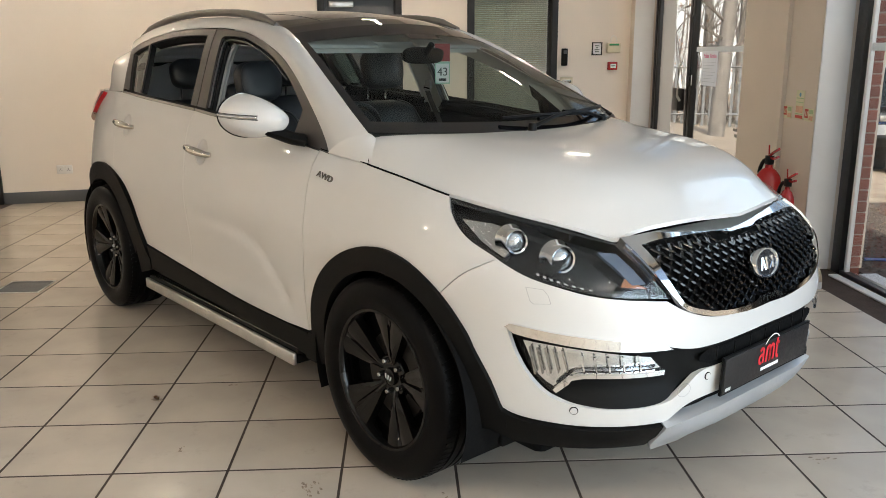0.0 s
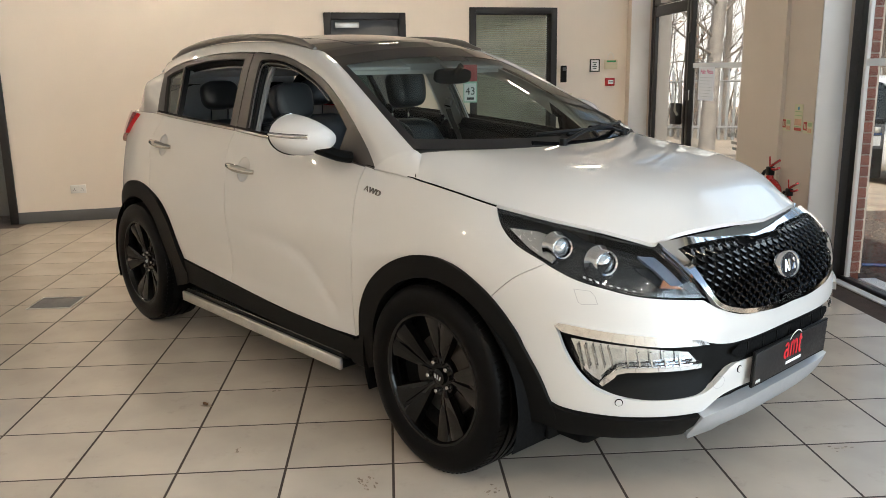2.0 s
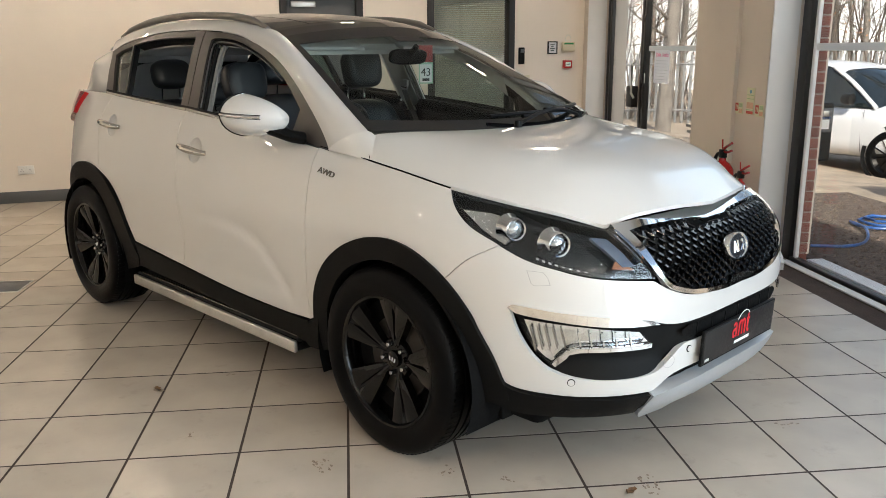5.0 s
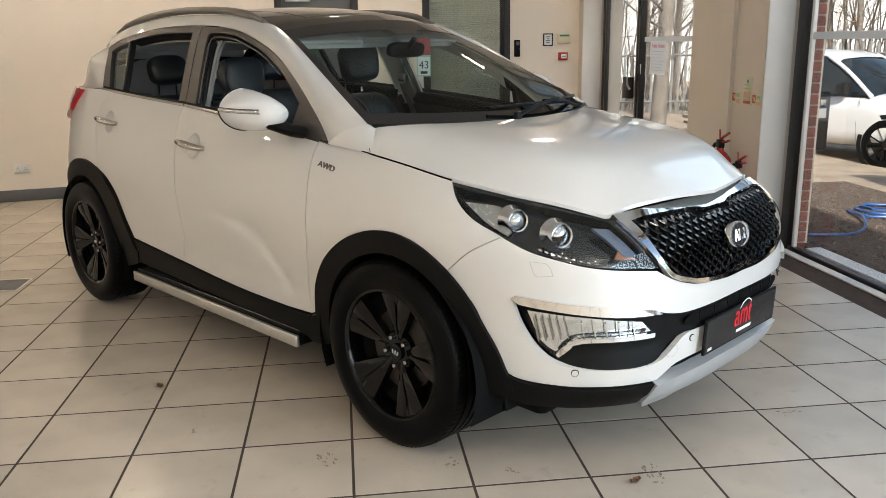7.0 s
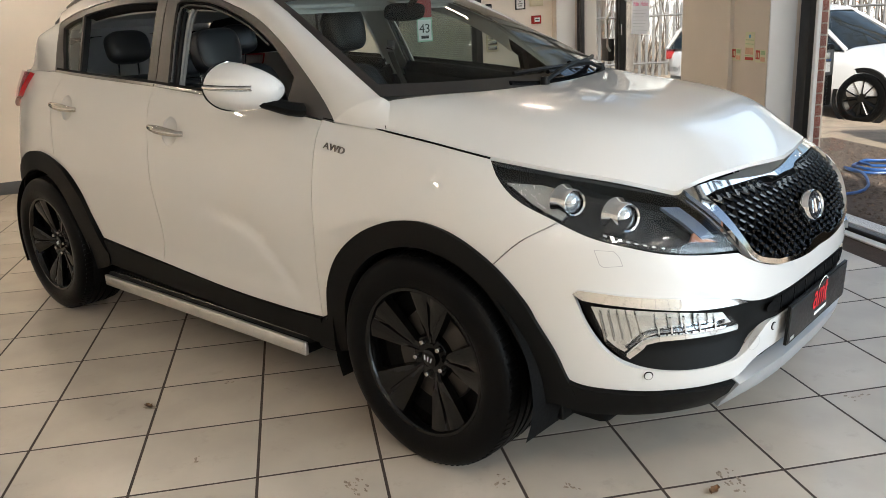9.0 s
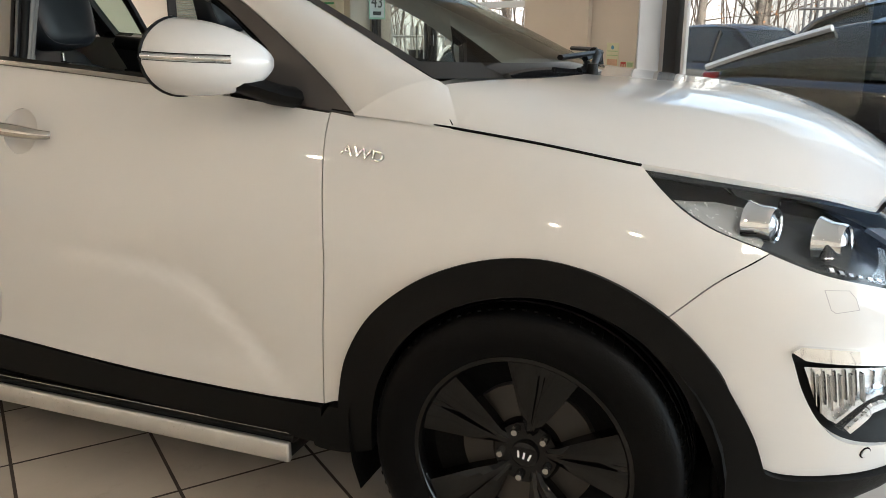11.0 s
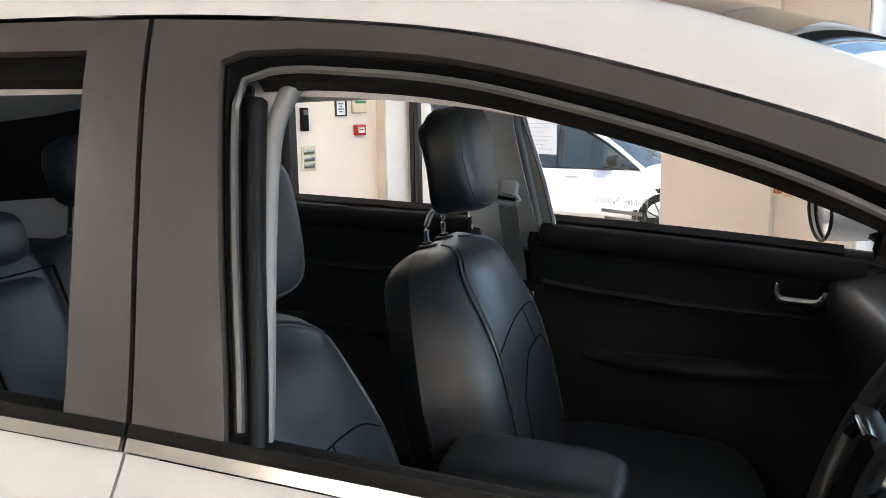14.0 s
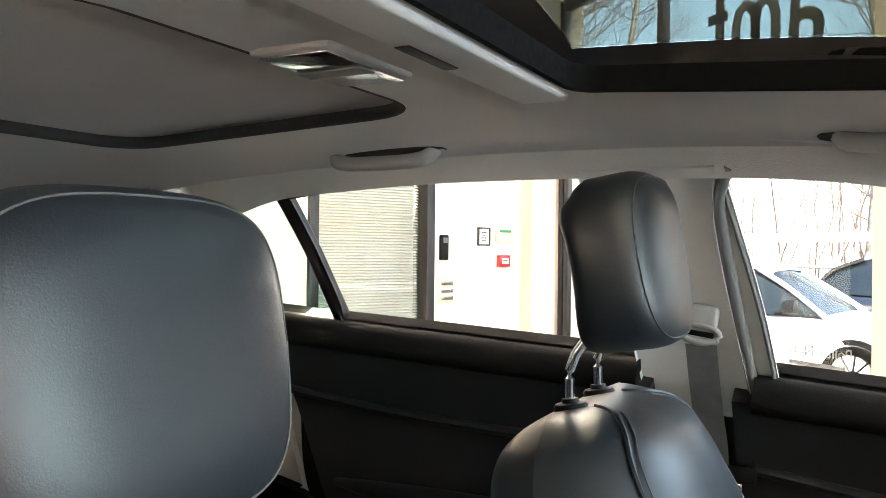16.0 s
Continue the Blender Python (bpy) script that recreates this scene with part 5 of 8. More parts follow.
for side in (-1, 1):
    top = flank(HOOD_LINE)
    skin_panel("front_wing", outline(top, flank(LAMP_LOW, -GAP), flank([(0.456, 0.851), (0.365, 0.795), (0.268, 0.708)]),
                                     flank([(0.27, 0.70), (0.16, 0.765), (0.05, 0.795), (-0.1, 0.785), (-0.235, 0.725), (-0.335, 0.64), (-0.40, 0.54), (-0.43, 0.42)]),
                                     flank([(-0.43, 0.42), (-0.478, 0.405)]), flank(SEAM_F[::-1], GAP)), CAR_WHITE, side=side, step=0.028)
    def bowl_hole(cx, cz):
        s0, z0 = A(cx + 0.010, cz - 0.004)
        return [(s0 + 0.058 * math.cos(a), z0 + 0.058 * math.sin(a)) for a in np.linspace(0, 2 * math.pi, 29)[:-1]]
    fd = skin_panel("front_door", outline(flank(SEAM_F, -GAP), flank([(-0.50, 0.396), (-1.01, 0.402), (-1.535, 0.436)]), flank(SEAM_B[::-1], GAP),
                                          flank([p for p in BELT_LINE if p[0] > -1.57][::-1], 0, -0.008)), CAR_WHITE, side=side, out=crease, step=0.024, holes=[bowl_hole(-1.390, 1.012)])
    rd = skin_panel("rear_door", outline(flank(SEAM_B, -GAP), flank([(-1.538, 0.436), (-1.80, 0.452), (-2.07, 0.468)]), flank([(-2.07, 0.468), (-2.13, 0.58), (-2.20, 0.69), (-2.30, 0.77), (-2.44, 0.82)]),
                                         flank(SEAM_R[::-1], GAP), flank([(-2.40, 1.223), (-2.10, 1.206), (-1.895, 1.195), (-1.563, 1.177)])), CAR_WHITE, side=side, out=crease, step=0.026, holes=[bowl_hole(-2.312, 1.074)])
    skin_panel("rear_quarter", outline(flank(SEAM_R, -GAP), flank([(-2.444, 0.82), (-2.55, 0.83), (-2.70, 0.83), (-2.85, 0.79), (-2.98, 0.70), (-3.07, 0.57), (-3.11, 0.45)]), flank([(-3.11, 0.45), (-3.30, 0.44)]),
                                       [A(-3.30, 0.44), (-SIDE_LEN - RL + 0.0, 0.44)], [(-SIDE_LEN - RL, 0.44), (-SIDE_LEN - RL, 1.22)], [(-SIDE_LEN - RL, 1.22), A(-3.2, 1.23), A(-2.9, 1.236), A(-2.40, 1.231)]), CAR_WHITE, side=side, step=0.035)
    # grained arches, sills
    proud = 0.016
    arch = skin_panel("wheel_arch", outline(flank(ARCH), flank([(0.485, 0.41), (0.50, 0.335), (0.415, 0.31)]), flank(ARCH_IN[::-1]), flank([(-0.372, 0.30), (-0.44, 0.278), (-0.53, 0.280), (-0.52, 0.33), (-0.478, 0.400), (-0.452, 0.40)])), CLADDING, side=side, out=proud, step=0.03, thick=0.05)
    rarch = skin_panel("wheel_arch", outline(flank(RARCH), flank([(-2.04, 0.395), (-2.07, 0.33), (-2.22, 0.285)]), flank(RARCH_IN[::-1]), flank([(-3.055, 0.315), (-3.2, 0.33), (-3.13, 0.40)])), CLADDING, side=side, out=proud, step=0.03, thick=0.05)
    skin_panel("sill_cladding", outline(flank([(-0.505, 0.388), (-1.01, 0.394), (-1.535, 0.428), (-2.06, 0.460)]), flank([(-2.06, 0.460), (-2.05, 0.40), (-2.07, 0.335)]), flank([(-2.06, 0.335), (-1.4, 0.315), (-0.52, 0.285)]), flank([(-0.52, 0.285), (-0.50, 0.392)])), CLADDING, side=side, out=0.010, step=0.04, thick=0.04)
    # dark structure behind the gaps
    skin_panel("inner_shell", outline(flank([(0.15, 0.99), (-0.43, 1.06), (-1.46, 1.17), (-2.4, 1.20)]), flank([(-2.4, 1.20), (-2.42, 0.82), (-2.22, 0.70), (-2.04, 0.36)]), flank([(-2.04, 0.36), (-1.2, 0.30), (-0.5, 0.30)]), flank([(-0.5, 0.30), (-0.40, 0.56), (-0.24, 0.715), (-0.02, 0.77), (0.16, 0.74), (0.24, 0.70)]), flank([(0.24, 0.70), (0.42, 0.84), (0.15, 0.99)])), SEAM, side=side, out=-0.022, step=0.06, thick=0)
    # door handle with its bowl
    for par, cx, cz, tilt in ((fd, -1.390, 1.012, 4.5), (rd, -2.312, 1.074, 6.0)):
        sy = -1 if side < 0 else 1
        yy = half_width(cx, cz)
        q = pose(cx, sy * yy, cz, 0, 0, 0)
        lid = []
        hp = [(-0.118, 0.008, 0.012), (-0.104, 0.024, 0.011), (-0.05, 0.032, 0.007), (0.0, 0.034, 0.003), (0.05, 0.032, -0.001), (0.098, 0.024, -0.006), (0.118, 0.008, -0.008)]
        pts = spline([(a, sy * b, c) for a, b, c in hp], 0.012)
        rr = [0.0115 + 0.0085 * math.sin(math.pi * min(1, max(0, i / (len(pts) - 1)))) * (1.25 - 0.5 * i / (len(pts) - 1)) for i in range(len(pts))]
        h = put("handle", tube("handle", pts, 0.016, HANDLE, 10, 0.95, radii=rr), par, "chrome door handle", q)
        if par is fd:
            put("lock_cover", lathe("lock_cover", [(0.0, 0.033 * sy), (0.008, 0.033 * sy), (0.009, 0.03 * sy), (0.009, 0.02 * sy)], SATIN_CHROME, 12), h, "", pose(-0.094, 0.003 * sy, 0.009))
        bowl = []
        for i in range(7):
            for k in range(20):
                a = 2 * math.pi * k / 20
                r = i / 6
                ex, ez = cx + 0.010 + 0.060 * r * math.cos(a), cz + 0.060 * r * math.sin(a) - 0.004
                bowl.append((ex, sy * (half_width(ex, ez) - 0.0024 - 0.018 * (1 - r * r)), ez))
        bf = [(i * 20 + k, i * 20 + (k + 1) % 20, (i + 1) * 20 + (k + 1) % 20, (i + 1) * 20 + k) for i in range(6) for k in range(20)]
        put("handle_bowl", mesh_of("handle_bowl", bowl, bf if side > 0 else [f[::-1] for f in bf], CAR_WHITE), par, "shallow round finger recess")
    # running board
    sg = -1 if side < 0 else 1
    rb = put("running_board", tube("running_board", [(-0.60, sg * 0.80, 0.262), (-2.06, sg * 0.80, 0.262)], 0.01, CLADDING, 6), car, "side step with a ribbed black tread and a silver edge")
    put("tread", box("tread", (-2.10, min(sg * 0.70, sg * 0.838), 0.268), (-0.590, max(sg * 0.70, sg * 0.838), 0.290), CLADDING, 0.006), rb)
    put("edge_strip", box("edge_strip", (-2.11, min(sg * 0.839, sg * 0.858), 0.226), (-0.592, max(sg * 0.839, sg * 0.858), 0.278), ALU, 0.006), rb, "scuffed silver edge of the step")
    put("under_bar", box("under_bar", (-2.10, min(sg * 0.70, sg * 0.838), 0.225), (-0.60, max(sg * 0.70, sg * 0.838), 0.264), CLADDING, 0.008), rb)
    for k in range(4):
        put("tread_rib", box("tread_rib", (-2.08, min(sg * (0.745 + 0.026 * k), sg * (0.753 + 0.026 * k)), 0.2905), (-0.605, max(sg * (0.745 + 0.026 * k), sg * (0.753 + 0.026 * k)), 0.295), SATIN_CHROME if k in (1, 3) else CLADDING, 0.001), rb)
    # mudflap by the front wheel, arch liner
    for ax in (0.0, -2.64):
        prof, vv, ff = 24, [], []
        for k in range(prof + 1):
            a = math.pi * (-0.12 + 1.24 * k / prof)
            for yy in (0.855, 0.52):
                vv.append((ax + 0.425 * math.cos(a), sg * yy, 0.345 + 0.40 * math.sin(a)))
        ff = [(2 * k, 2 * k + 1, 2 * k + 3, 2 * k + 2) for k in range(prof)]
        b0 = len(vv)
        vv += [(ax + 0.425 * math.cos(math.pi * (-0.12 + 1.24 * k / prof)), sg * 0.52, 0.345 + 0.40 * math.sin(math.pi * (-0.12 + 1.24 * k / prof))) for k in range(prof + 1)]
        ff.append(tuple(range(b0, b0 + prof + 1)))
        put("arch_liner", mesh_of("arch_liner", vv, ff, SEAM), car)
    put("air_deflector", box("air_deflector", (0.42, min(sg * 0.58, sg * 0.70), 0.165), (0.445, max(sg * 0.58, sg * 0.70), 0.30), CLADDING, 0.006), car, "", pose(0, 0, 0, 0, -6))
    # fender badge
    if side < 0:
        badge = put("badge", boxes("badge", [((-0.001, -0.0005, -0.001), (0.001, 0.0005, 0.001))], CHROME), car, "chrome AWD badge on the wing", pose(-0.394, -half_width(-0.394, 1.003) - 0.001, 1.001, 90 - 22, 0, 0))
        writing("lettering", "AWD", 0.031, BADGE, badge, Matrix(((1.42, 0.28, 0, 0), (0, 1, 0, 0), (0, 0, 6, 0), (0, 0, 0, 1))))


# ---- front end ----
GR_IN = [(0.0, 0.873), (-0.07, 0.873), (-0.125, 0.881), (-0.25, 0.886), (-0.38, 0.886), (-0.450, 0.879)]
GR_IN2 = [(-0.450, 0.878), (-0.447, 0.83), (-0.432, 0.774), (-0.395, 0.724), (-0.30, 0.692)]
GR_IN3 = [(-0.30, 0.692), (-0.20, 0.680), (-0.12, 0.677), (-0.08, 0.680), (-0.055, 0.690), (0.0, 0.692)]
GR_OUT = [(0.0, 0.902), (-0.15, 0.908), (-0.33, 0.908), (-0.486, 0.900)]
GR_OUT2 = [(-0.486, 0.900), (-0.478, 0.83), (-0.448, 0.765), (-0.40, 0.712), (-0.31, 0.680), (-0.20, 0.666), (-0.10, 0.660), (0.0, 0.662)]


def front(pts):
    return [B(y, z) for y, z in pts]


def both(*segs):
    """A closed outline from right-half segments that start and end on the middle line."""
    half = outline(*segs, step=0.015)
    half = [p for p in half]
    return half + mirrored(half)[1:-1] if abs(half[0][0] - FL) < 1e-6 and abs(half[-1][0] - FL) < 1e-6 else half + mirrored(half)


GRILLE_OUT = both(front(GR_OUT), front(GR_OUT2))
GRILLE_IN = both(front(GR_IN), front(GR_IN2), front(GR_IN3))
WHITE_LOW = [A(0.425, 0.527), A(0.450, 0.438), A(0.51, 0.385), A(0.641, 0.370), A(0.75, 0.366), B(-0.43, 0.362)]
TRIM_TOP = [A(0.522, 0.668), A(0.65, 0.654), A(0.765, 0.638), B(-0.48, 0.615), B(-0.40, 0.596), B(-0.30, 0.588), B(0.0, 0.590)]
TRIM_LOW = [B(0.0, 0.520), B(-0.25, 0.516), B(-0.33, 0.512), B(-0.38, 0.480), B(-0.43, 0.440), B(-0.50, 0.426), A(0.74, 0.428), A(0.647, 0.450), A(0.59, 0.50), A(0.545, 0.580), A(0.518, 0.655)]
bumper_top = outline([A(0.271, 0.7075), A(0.3685, 0.794), A(0.459, 0.8495)], [A(0.459, 0.8495), A(0.55, 0.815), A(0.64, 0.790), A(0.73, 0.765), B(-0.455, 0.742)], [B(-0.455, 0.742), B(-0.40, 0.709), B(-0.31, 0.677), B(-0.20, 0.663), B(0.0, 0.659)], step=0.018)
bumper_low = outline([B(0.0, 0.425), B(-0.22, 0.425), B(-0.36, 0.412), B(-0.43, 0.362)], WHITE_LOW[::-1], [A(0.425, 0.527), A(0.40, 0.60), A(0.345, 0.665), A(0.271, 0.7075)], step=0.018)
half = bumper_top + bumper_low[1:-1]
TRIM = outline(TRIM_TOP, TRIM_LOW, [TRIM_LOW[-1], TRIM_TOP[0]], step=0.018)
trim_half = [p for p in outline(TRIM_TOP, step=0.018)], [p for p in outline(TRIM_LOW, step=0.018)]
TRIM_ALL = trim_half[0] + mirrored(trim_half[0])[1:] + mirrored(trim_half[1])[0:] + trim_half[1][1:]
whole = outline(bumper_top, step=9) + mirrored(bumper_top)[1:] + mirrored(bumper_low)[1:] + bumper_low[1:-1]
bumper = skin_panel("front_bumper", whole, CAR_WHITE, holes=[TRIM_ALL], step=0.026, thick=0.02)


def recess(s, z):
    """The fog lamp bays sink in from their rims."""
    y = abs(skin(min(s, 2 * FL - s) if s > FL else s, z)[1])
    d = 0.0
    if y > 0.30:
        lo, hi = 0.425, 0.655
        t = max(0.0, min(1.0, (z - lo) / 0.05)) * max(0.0, min(1.0, (hi - z) / 0.03))
        d = -0.035 * t * max(0.0, min(1.0, (y - 0.30) / 0.12))
    return d - 0.004


skin_panel("lower_trim", TRIM_ALL, CLADDING, bumper, out=recess, step=0.022, thick=0.03, label="grained black bumper insert")
SLOT = [(-0.345, 0.563), (-0.31, 0.577), (0.0, 0.580)]
slot = front(SLOT) + mirrored(front(SLOT))[1:] + mirrored(front([(0.0, 0.534), (-0.30, 0.530), (-0.345, 0.548)]))[0:] + front([(0.0, 0.534), (-0.30, 0.530), (-0.345, 0.548)])[1:]
slot_pts = front([(-0.345, 0.563), (-0.31, 0.577), (-0.15, 0.579), (0.0, 0.580), (0.15, 0.579), (0.31, 0.577), (0.345, 0.563), (0.345, 0.548), (0.30, 0.530), (0.15, 0.533), (0.0, 0.534), (-0.15, 0.533), (-0.30, 0.530), (-0.345, 0.548)])
skin_panel("air_slot", slot_pts, SEAM, bumper, out=0.0005, step=0.03, thick=0)
for k in range(7):
    y0 = -0.27 + 0.09 * k
    skin_panel("slot_vane", front([(y0, 0.577), (y0 + 0.006, 0.577), (y0 + 0.006, 0.534), (y0, 0.534)]), CLADDING, bumper, out=0.002, step=0.05, thick=0.004)

# black lip, skid plate, dark mouth
LIP_LOW = [B(-0.43, 0.272), A(0.72, 0.285), A(0.617, 0.290), A(0.52, 0.292), A(0.44, 0.315)]
lip = outline([A(0.435, 0.50), A(0.455, 0.43), A(0.515, 0.380), A(0.641, 0.366), A(0.75, 0.362), B(-0.43, 0.358)], [B(-0.43, 0.358), B(-0.43, 0.272)], LIP_LOW, [LIP_LOW[-1], A(0.40, 0.40), A(0.435, 0.50)])
for side in (-1, 1):
    skin_panel("bumper_lip", lip, CLADDING, bumper, side=side, out=0.014, step=0.03, thick=0.05)
skid = front([(-0.44, 0.362), (-0.40, 0.372), (-0.25, 0.388), (0.0, 0.394), (0.25, 0.388), (0.40, 0.372), (0.44, 0.362), (0.445, 0.30), (0.40, 0.255), (0.30, 0.262), (0.27, 0.285), (0.14, 0.285), (0.11, 0.262), (-0.11, 0.262), (-0.14, 0.285), (-0.27, 0.285), (-0.30, 0.262), (-0.40, 0.255), (-0.445, 0.30)])
skin_panel("skid_plate", skid, SILVER, bumper, out=0.026, step=0.03, thick=0.06, label="silver painted skid plate")
mouth = front([(-0.40, 0.41), (0.0, 0.424), (0.40, 0.41), (0.42, 0.37), (0.0, 0.38), (-0.42, 0.37)])
skin_panel("mouth", mouth, SEAM, bumper, out=-0.02, step=0.05, thick=0)
for side in (-1, 1):
    for yy, zz, r in ((-0.671, 0.420, 0.0105), (-0.301, 0.490, 0.010)):
        s, z = B(yy, zz)
        for rr, mt, o in ((r, CAR_WHITE, 0.004), (r * 1.25, SEAM, 0.002)):
            ring = [(s + rr * math.cos(a), z + rr * math.sin(a)) for a in np.linspace(0, 2 * math.pi, 18)[:-1]]
            skin_panel("parking_sensor", ring, mt, bumper, side=side, out=o, step=0.05, thick=0.004)
    # headlamp washer flap
    s0 = A(0.60, 0.76)[0]
    flap = [(s0 - 0.035, 0.785), (s0 + 0.018, 0.782), (s0 + 0.030, 0.765), (s0 + 0.034, 0.742), (s0 - 0.018, 0.738), (s0 - 0.028, 0.745)]
    inner = [(s0 + (a - s0) * 0.94, 0.762 + (b - 0.762) * 0.94) for a, b in flap]
    skin_panel("washer_gap", flap, surface("flap_shadow_gap", (0.36, 0.36, 0.36), 0.6), bumper, side=side, out=0.0012, holes=[inner], step=0.05, thick=0)
s, z = B(-0.392, 0.463)
ring = [(s + 0.026 * math.cos(a), z + 0.022 * math.sin(a)) for a in np.linspace(0, 2 * math.pi, 30)[:-1]]
ring2 = [(s + 0.0245 * math.cos(a), z + 0.0205 * math.sin(a)) for a in np.linspace(0, 2 * math.pi, 30)[:-1]]
skin_panel("tow_cover_gap", ring, bpy.data.materials["flap_shadow_gap"], bumper, out=0.001, holes=[ring2], step=0.05, thick=0)

# grille
grille = put("grille", lifted("grille", GRILLE_OUT, lift(-1, 0.014), CHROME, [GRILLE_IN], 0.02, 0.03), car, "black mesh grille with a chrome surround")
skin_panel("backing", GRILLE_IN, SEAM, grille, out=-0.018, step=0.04, thick=0)
LATTICE = surface("gloss_black_mesh", (0.003, 0.003, 0.003), 0.16, spec=0.5, vary=0.05)


def lattice():
    """Crossed sloping bars with a raised facet at each knot."""
    v, f = [], []
    L = lift(-1, 0.0)
    px, pz = 0.044, 0.036
    for i in range(-13, 14):
        for j in range(0, 13):
            y, z0 = i * px + (px / 2 if j % 2 else 0), 0.682 + j * pz / 2
            s, _ = B(max(-0.47, min(0.47, y)), z0)
            if not inside((s, z0), GRILLE_IN):
                continue
            for dy in (-1, 1):
                y2, z2 = y + dy * px / 2, z0 + pz / 2
                s2, _ = B(max(-0.48, min(0.48, y2)), z2)
                if not inside((s2, z2), GRILLE_IN):
                    continue
                a, b = Vector(L(s, z0, 0.004)), Vector(L(s2, z2, 0.004))
                d = (b - a).normalized()
                w = Vector((0, 0, 1)).cross(d).cross(d)
                nrm = Vector((1, 0, 0))
                w = d.cross(nrm).normalized() * 0.0030
                k = len(v)
                v += [a + w, a - w, b - w, b + w, a + w - nrm * 0.014, a - w - nrm * 0.014, b - w - nrm * 0.014, b + w - nrm * 0.014]
                f += [(k, k + 1, k + 2, k + 3), (k, k + 3, k + 7, k + 4), (k + 1, k + 5, k + 6, k + 2)]
            c = Vector(L(s, z0, 0.003))
            k = len(v)
            v += [c + Vector((0, 0.0105, 0.002)), c + Vector((0, 0, 0.0065)), c + Vector((0, -0.0105, 0.002)), c + Vector((0, 0, -0.0085)), c + Vector((0.009, 0.0015, -0.001))]
            f += [(k + 1, k, k + 4), (k + 2, k + 1, k + 4), (k + 3, k + 2, k + 4), (k, k + 3, k + 4)]
    return mesh_of("mesh", v, f, LATTICE, smooth=False)


put("mesh", lattice(), grille, "gloss black diamond mesh")
bx = skin(*B(0.0, 0.782))[0]
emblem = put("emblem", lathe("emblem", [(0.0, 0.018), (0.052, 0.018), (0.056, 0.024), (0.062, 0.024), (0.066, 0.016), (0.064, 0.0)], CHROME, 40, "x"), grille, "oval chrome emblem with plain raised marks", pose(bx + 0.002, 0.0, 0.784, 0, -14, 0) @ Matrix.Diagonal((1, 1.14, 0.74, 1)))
put("emblem_field", lathe("emblem_field", [(0.0, 0.0195), (0.053, 0.0195), (0.0535, 0.017)], surface("emblem_dark", (0.05, 0.05, 0.055), 0.25, metal=0.6), 36, "x"), emblem)
for y0, z0, y1, z1 in ((0.030, 0.026, 0.030, -0.026), (0.030, 0.0, 0.012, 0.026), (0.026, 0.0, 0.010, -0.026), (0.0, 0.026, 0.0, -0.026), (-0.012, -0.026, -0.022, 0.026), (-0.032, -0.026, -0.022, 0.026)):
    put("raised_mark", tube("raised_mark", [(0.021, y0, z0), (0.021, y1, z1)], 0.0042, CHROME, 6), emblem)

# plate with the dealer's mark
plate_ob = put("number_plate", box("number_plate", (0.0, -0.262, -0.056), (0.012, 0.262, 0.056), FRAME, 0.003), car, "dark grey show plate with red and white marks", pose(0.912, 0.0, 0.484, 0, 3, 0))
put("plate_edge", boxes("plate_edge", [((0.0, -0.268, -0.062), (0.009, 0.268, -0.0562)), ((0.0, -0.268, 0.0562), (0.009, 0.268, 0.062)), ((0.0, -0.268, -0.0562), (0.009, -0.2622, 0.0562)), ((0.0, 0.2622, -0.0562), (0.009, 0.268, 0.0562))], BLACK_PLASTIC), plate_ob)
mark = shop_logo("plate_mark", pose(0.0132, 0.012, -0.012, 90, 0, 90), 0.062, (RED_INK, PAPER, PAPER), "x", "x")
for key in ("label", "category"):
    del mark[key]
mark.parent = plate_ob
put("small_label", box("small_label", (0.0125, -0.252, -0.050), (0.0135, -0.222, -0.040), BLIND, 0), plate_ob)

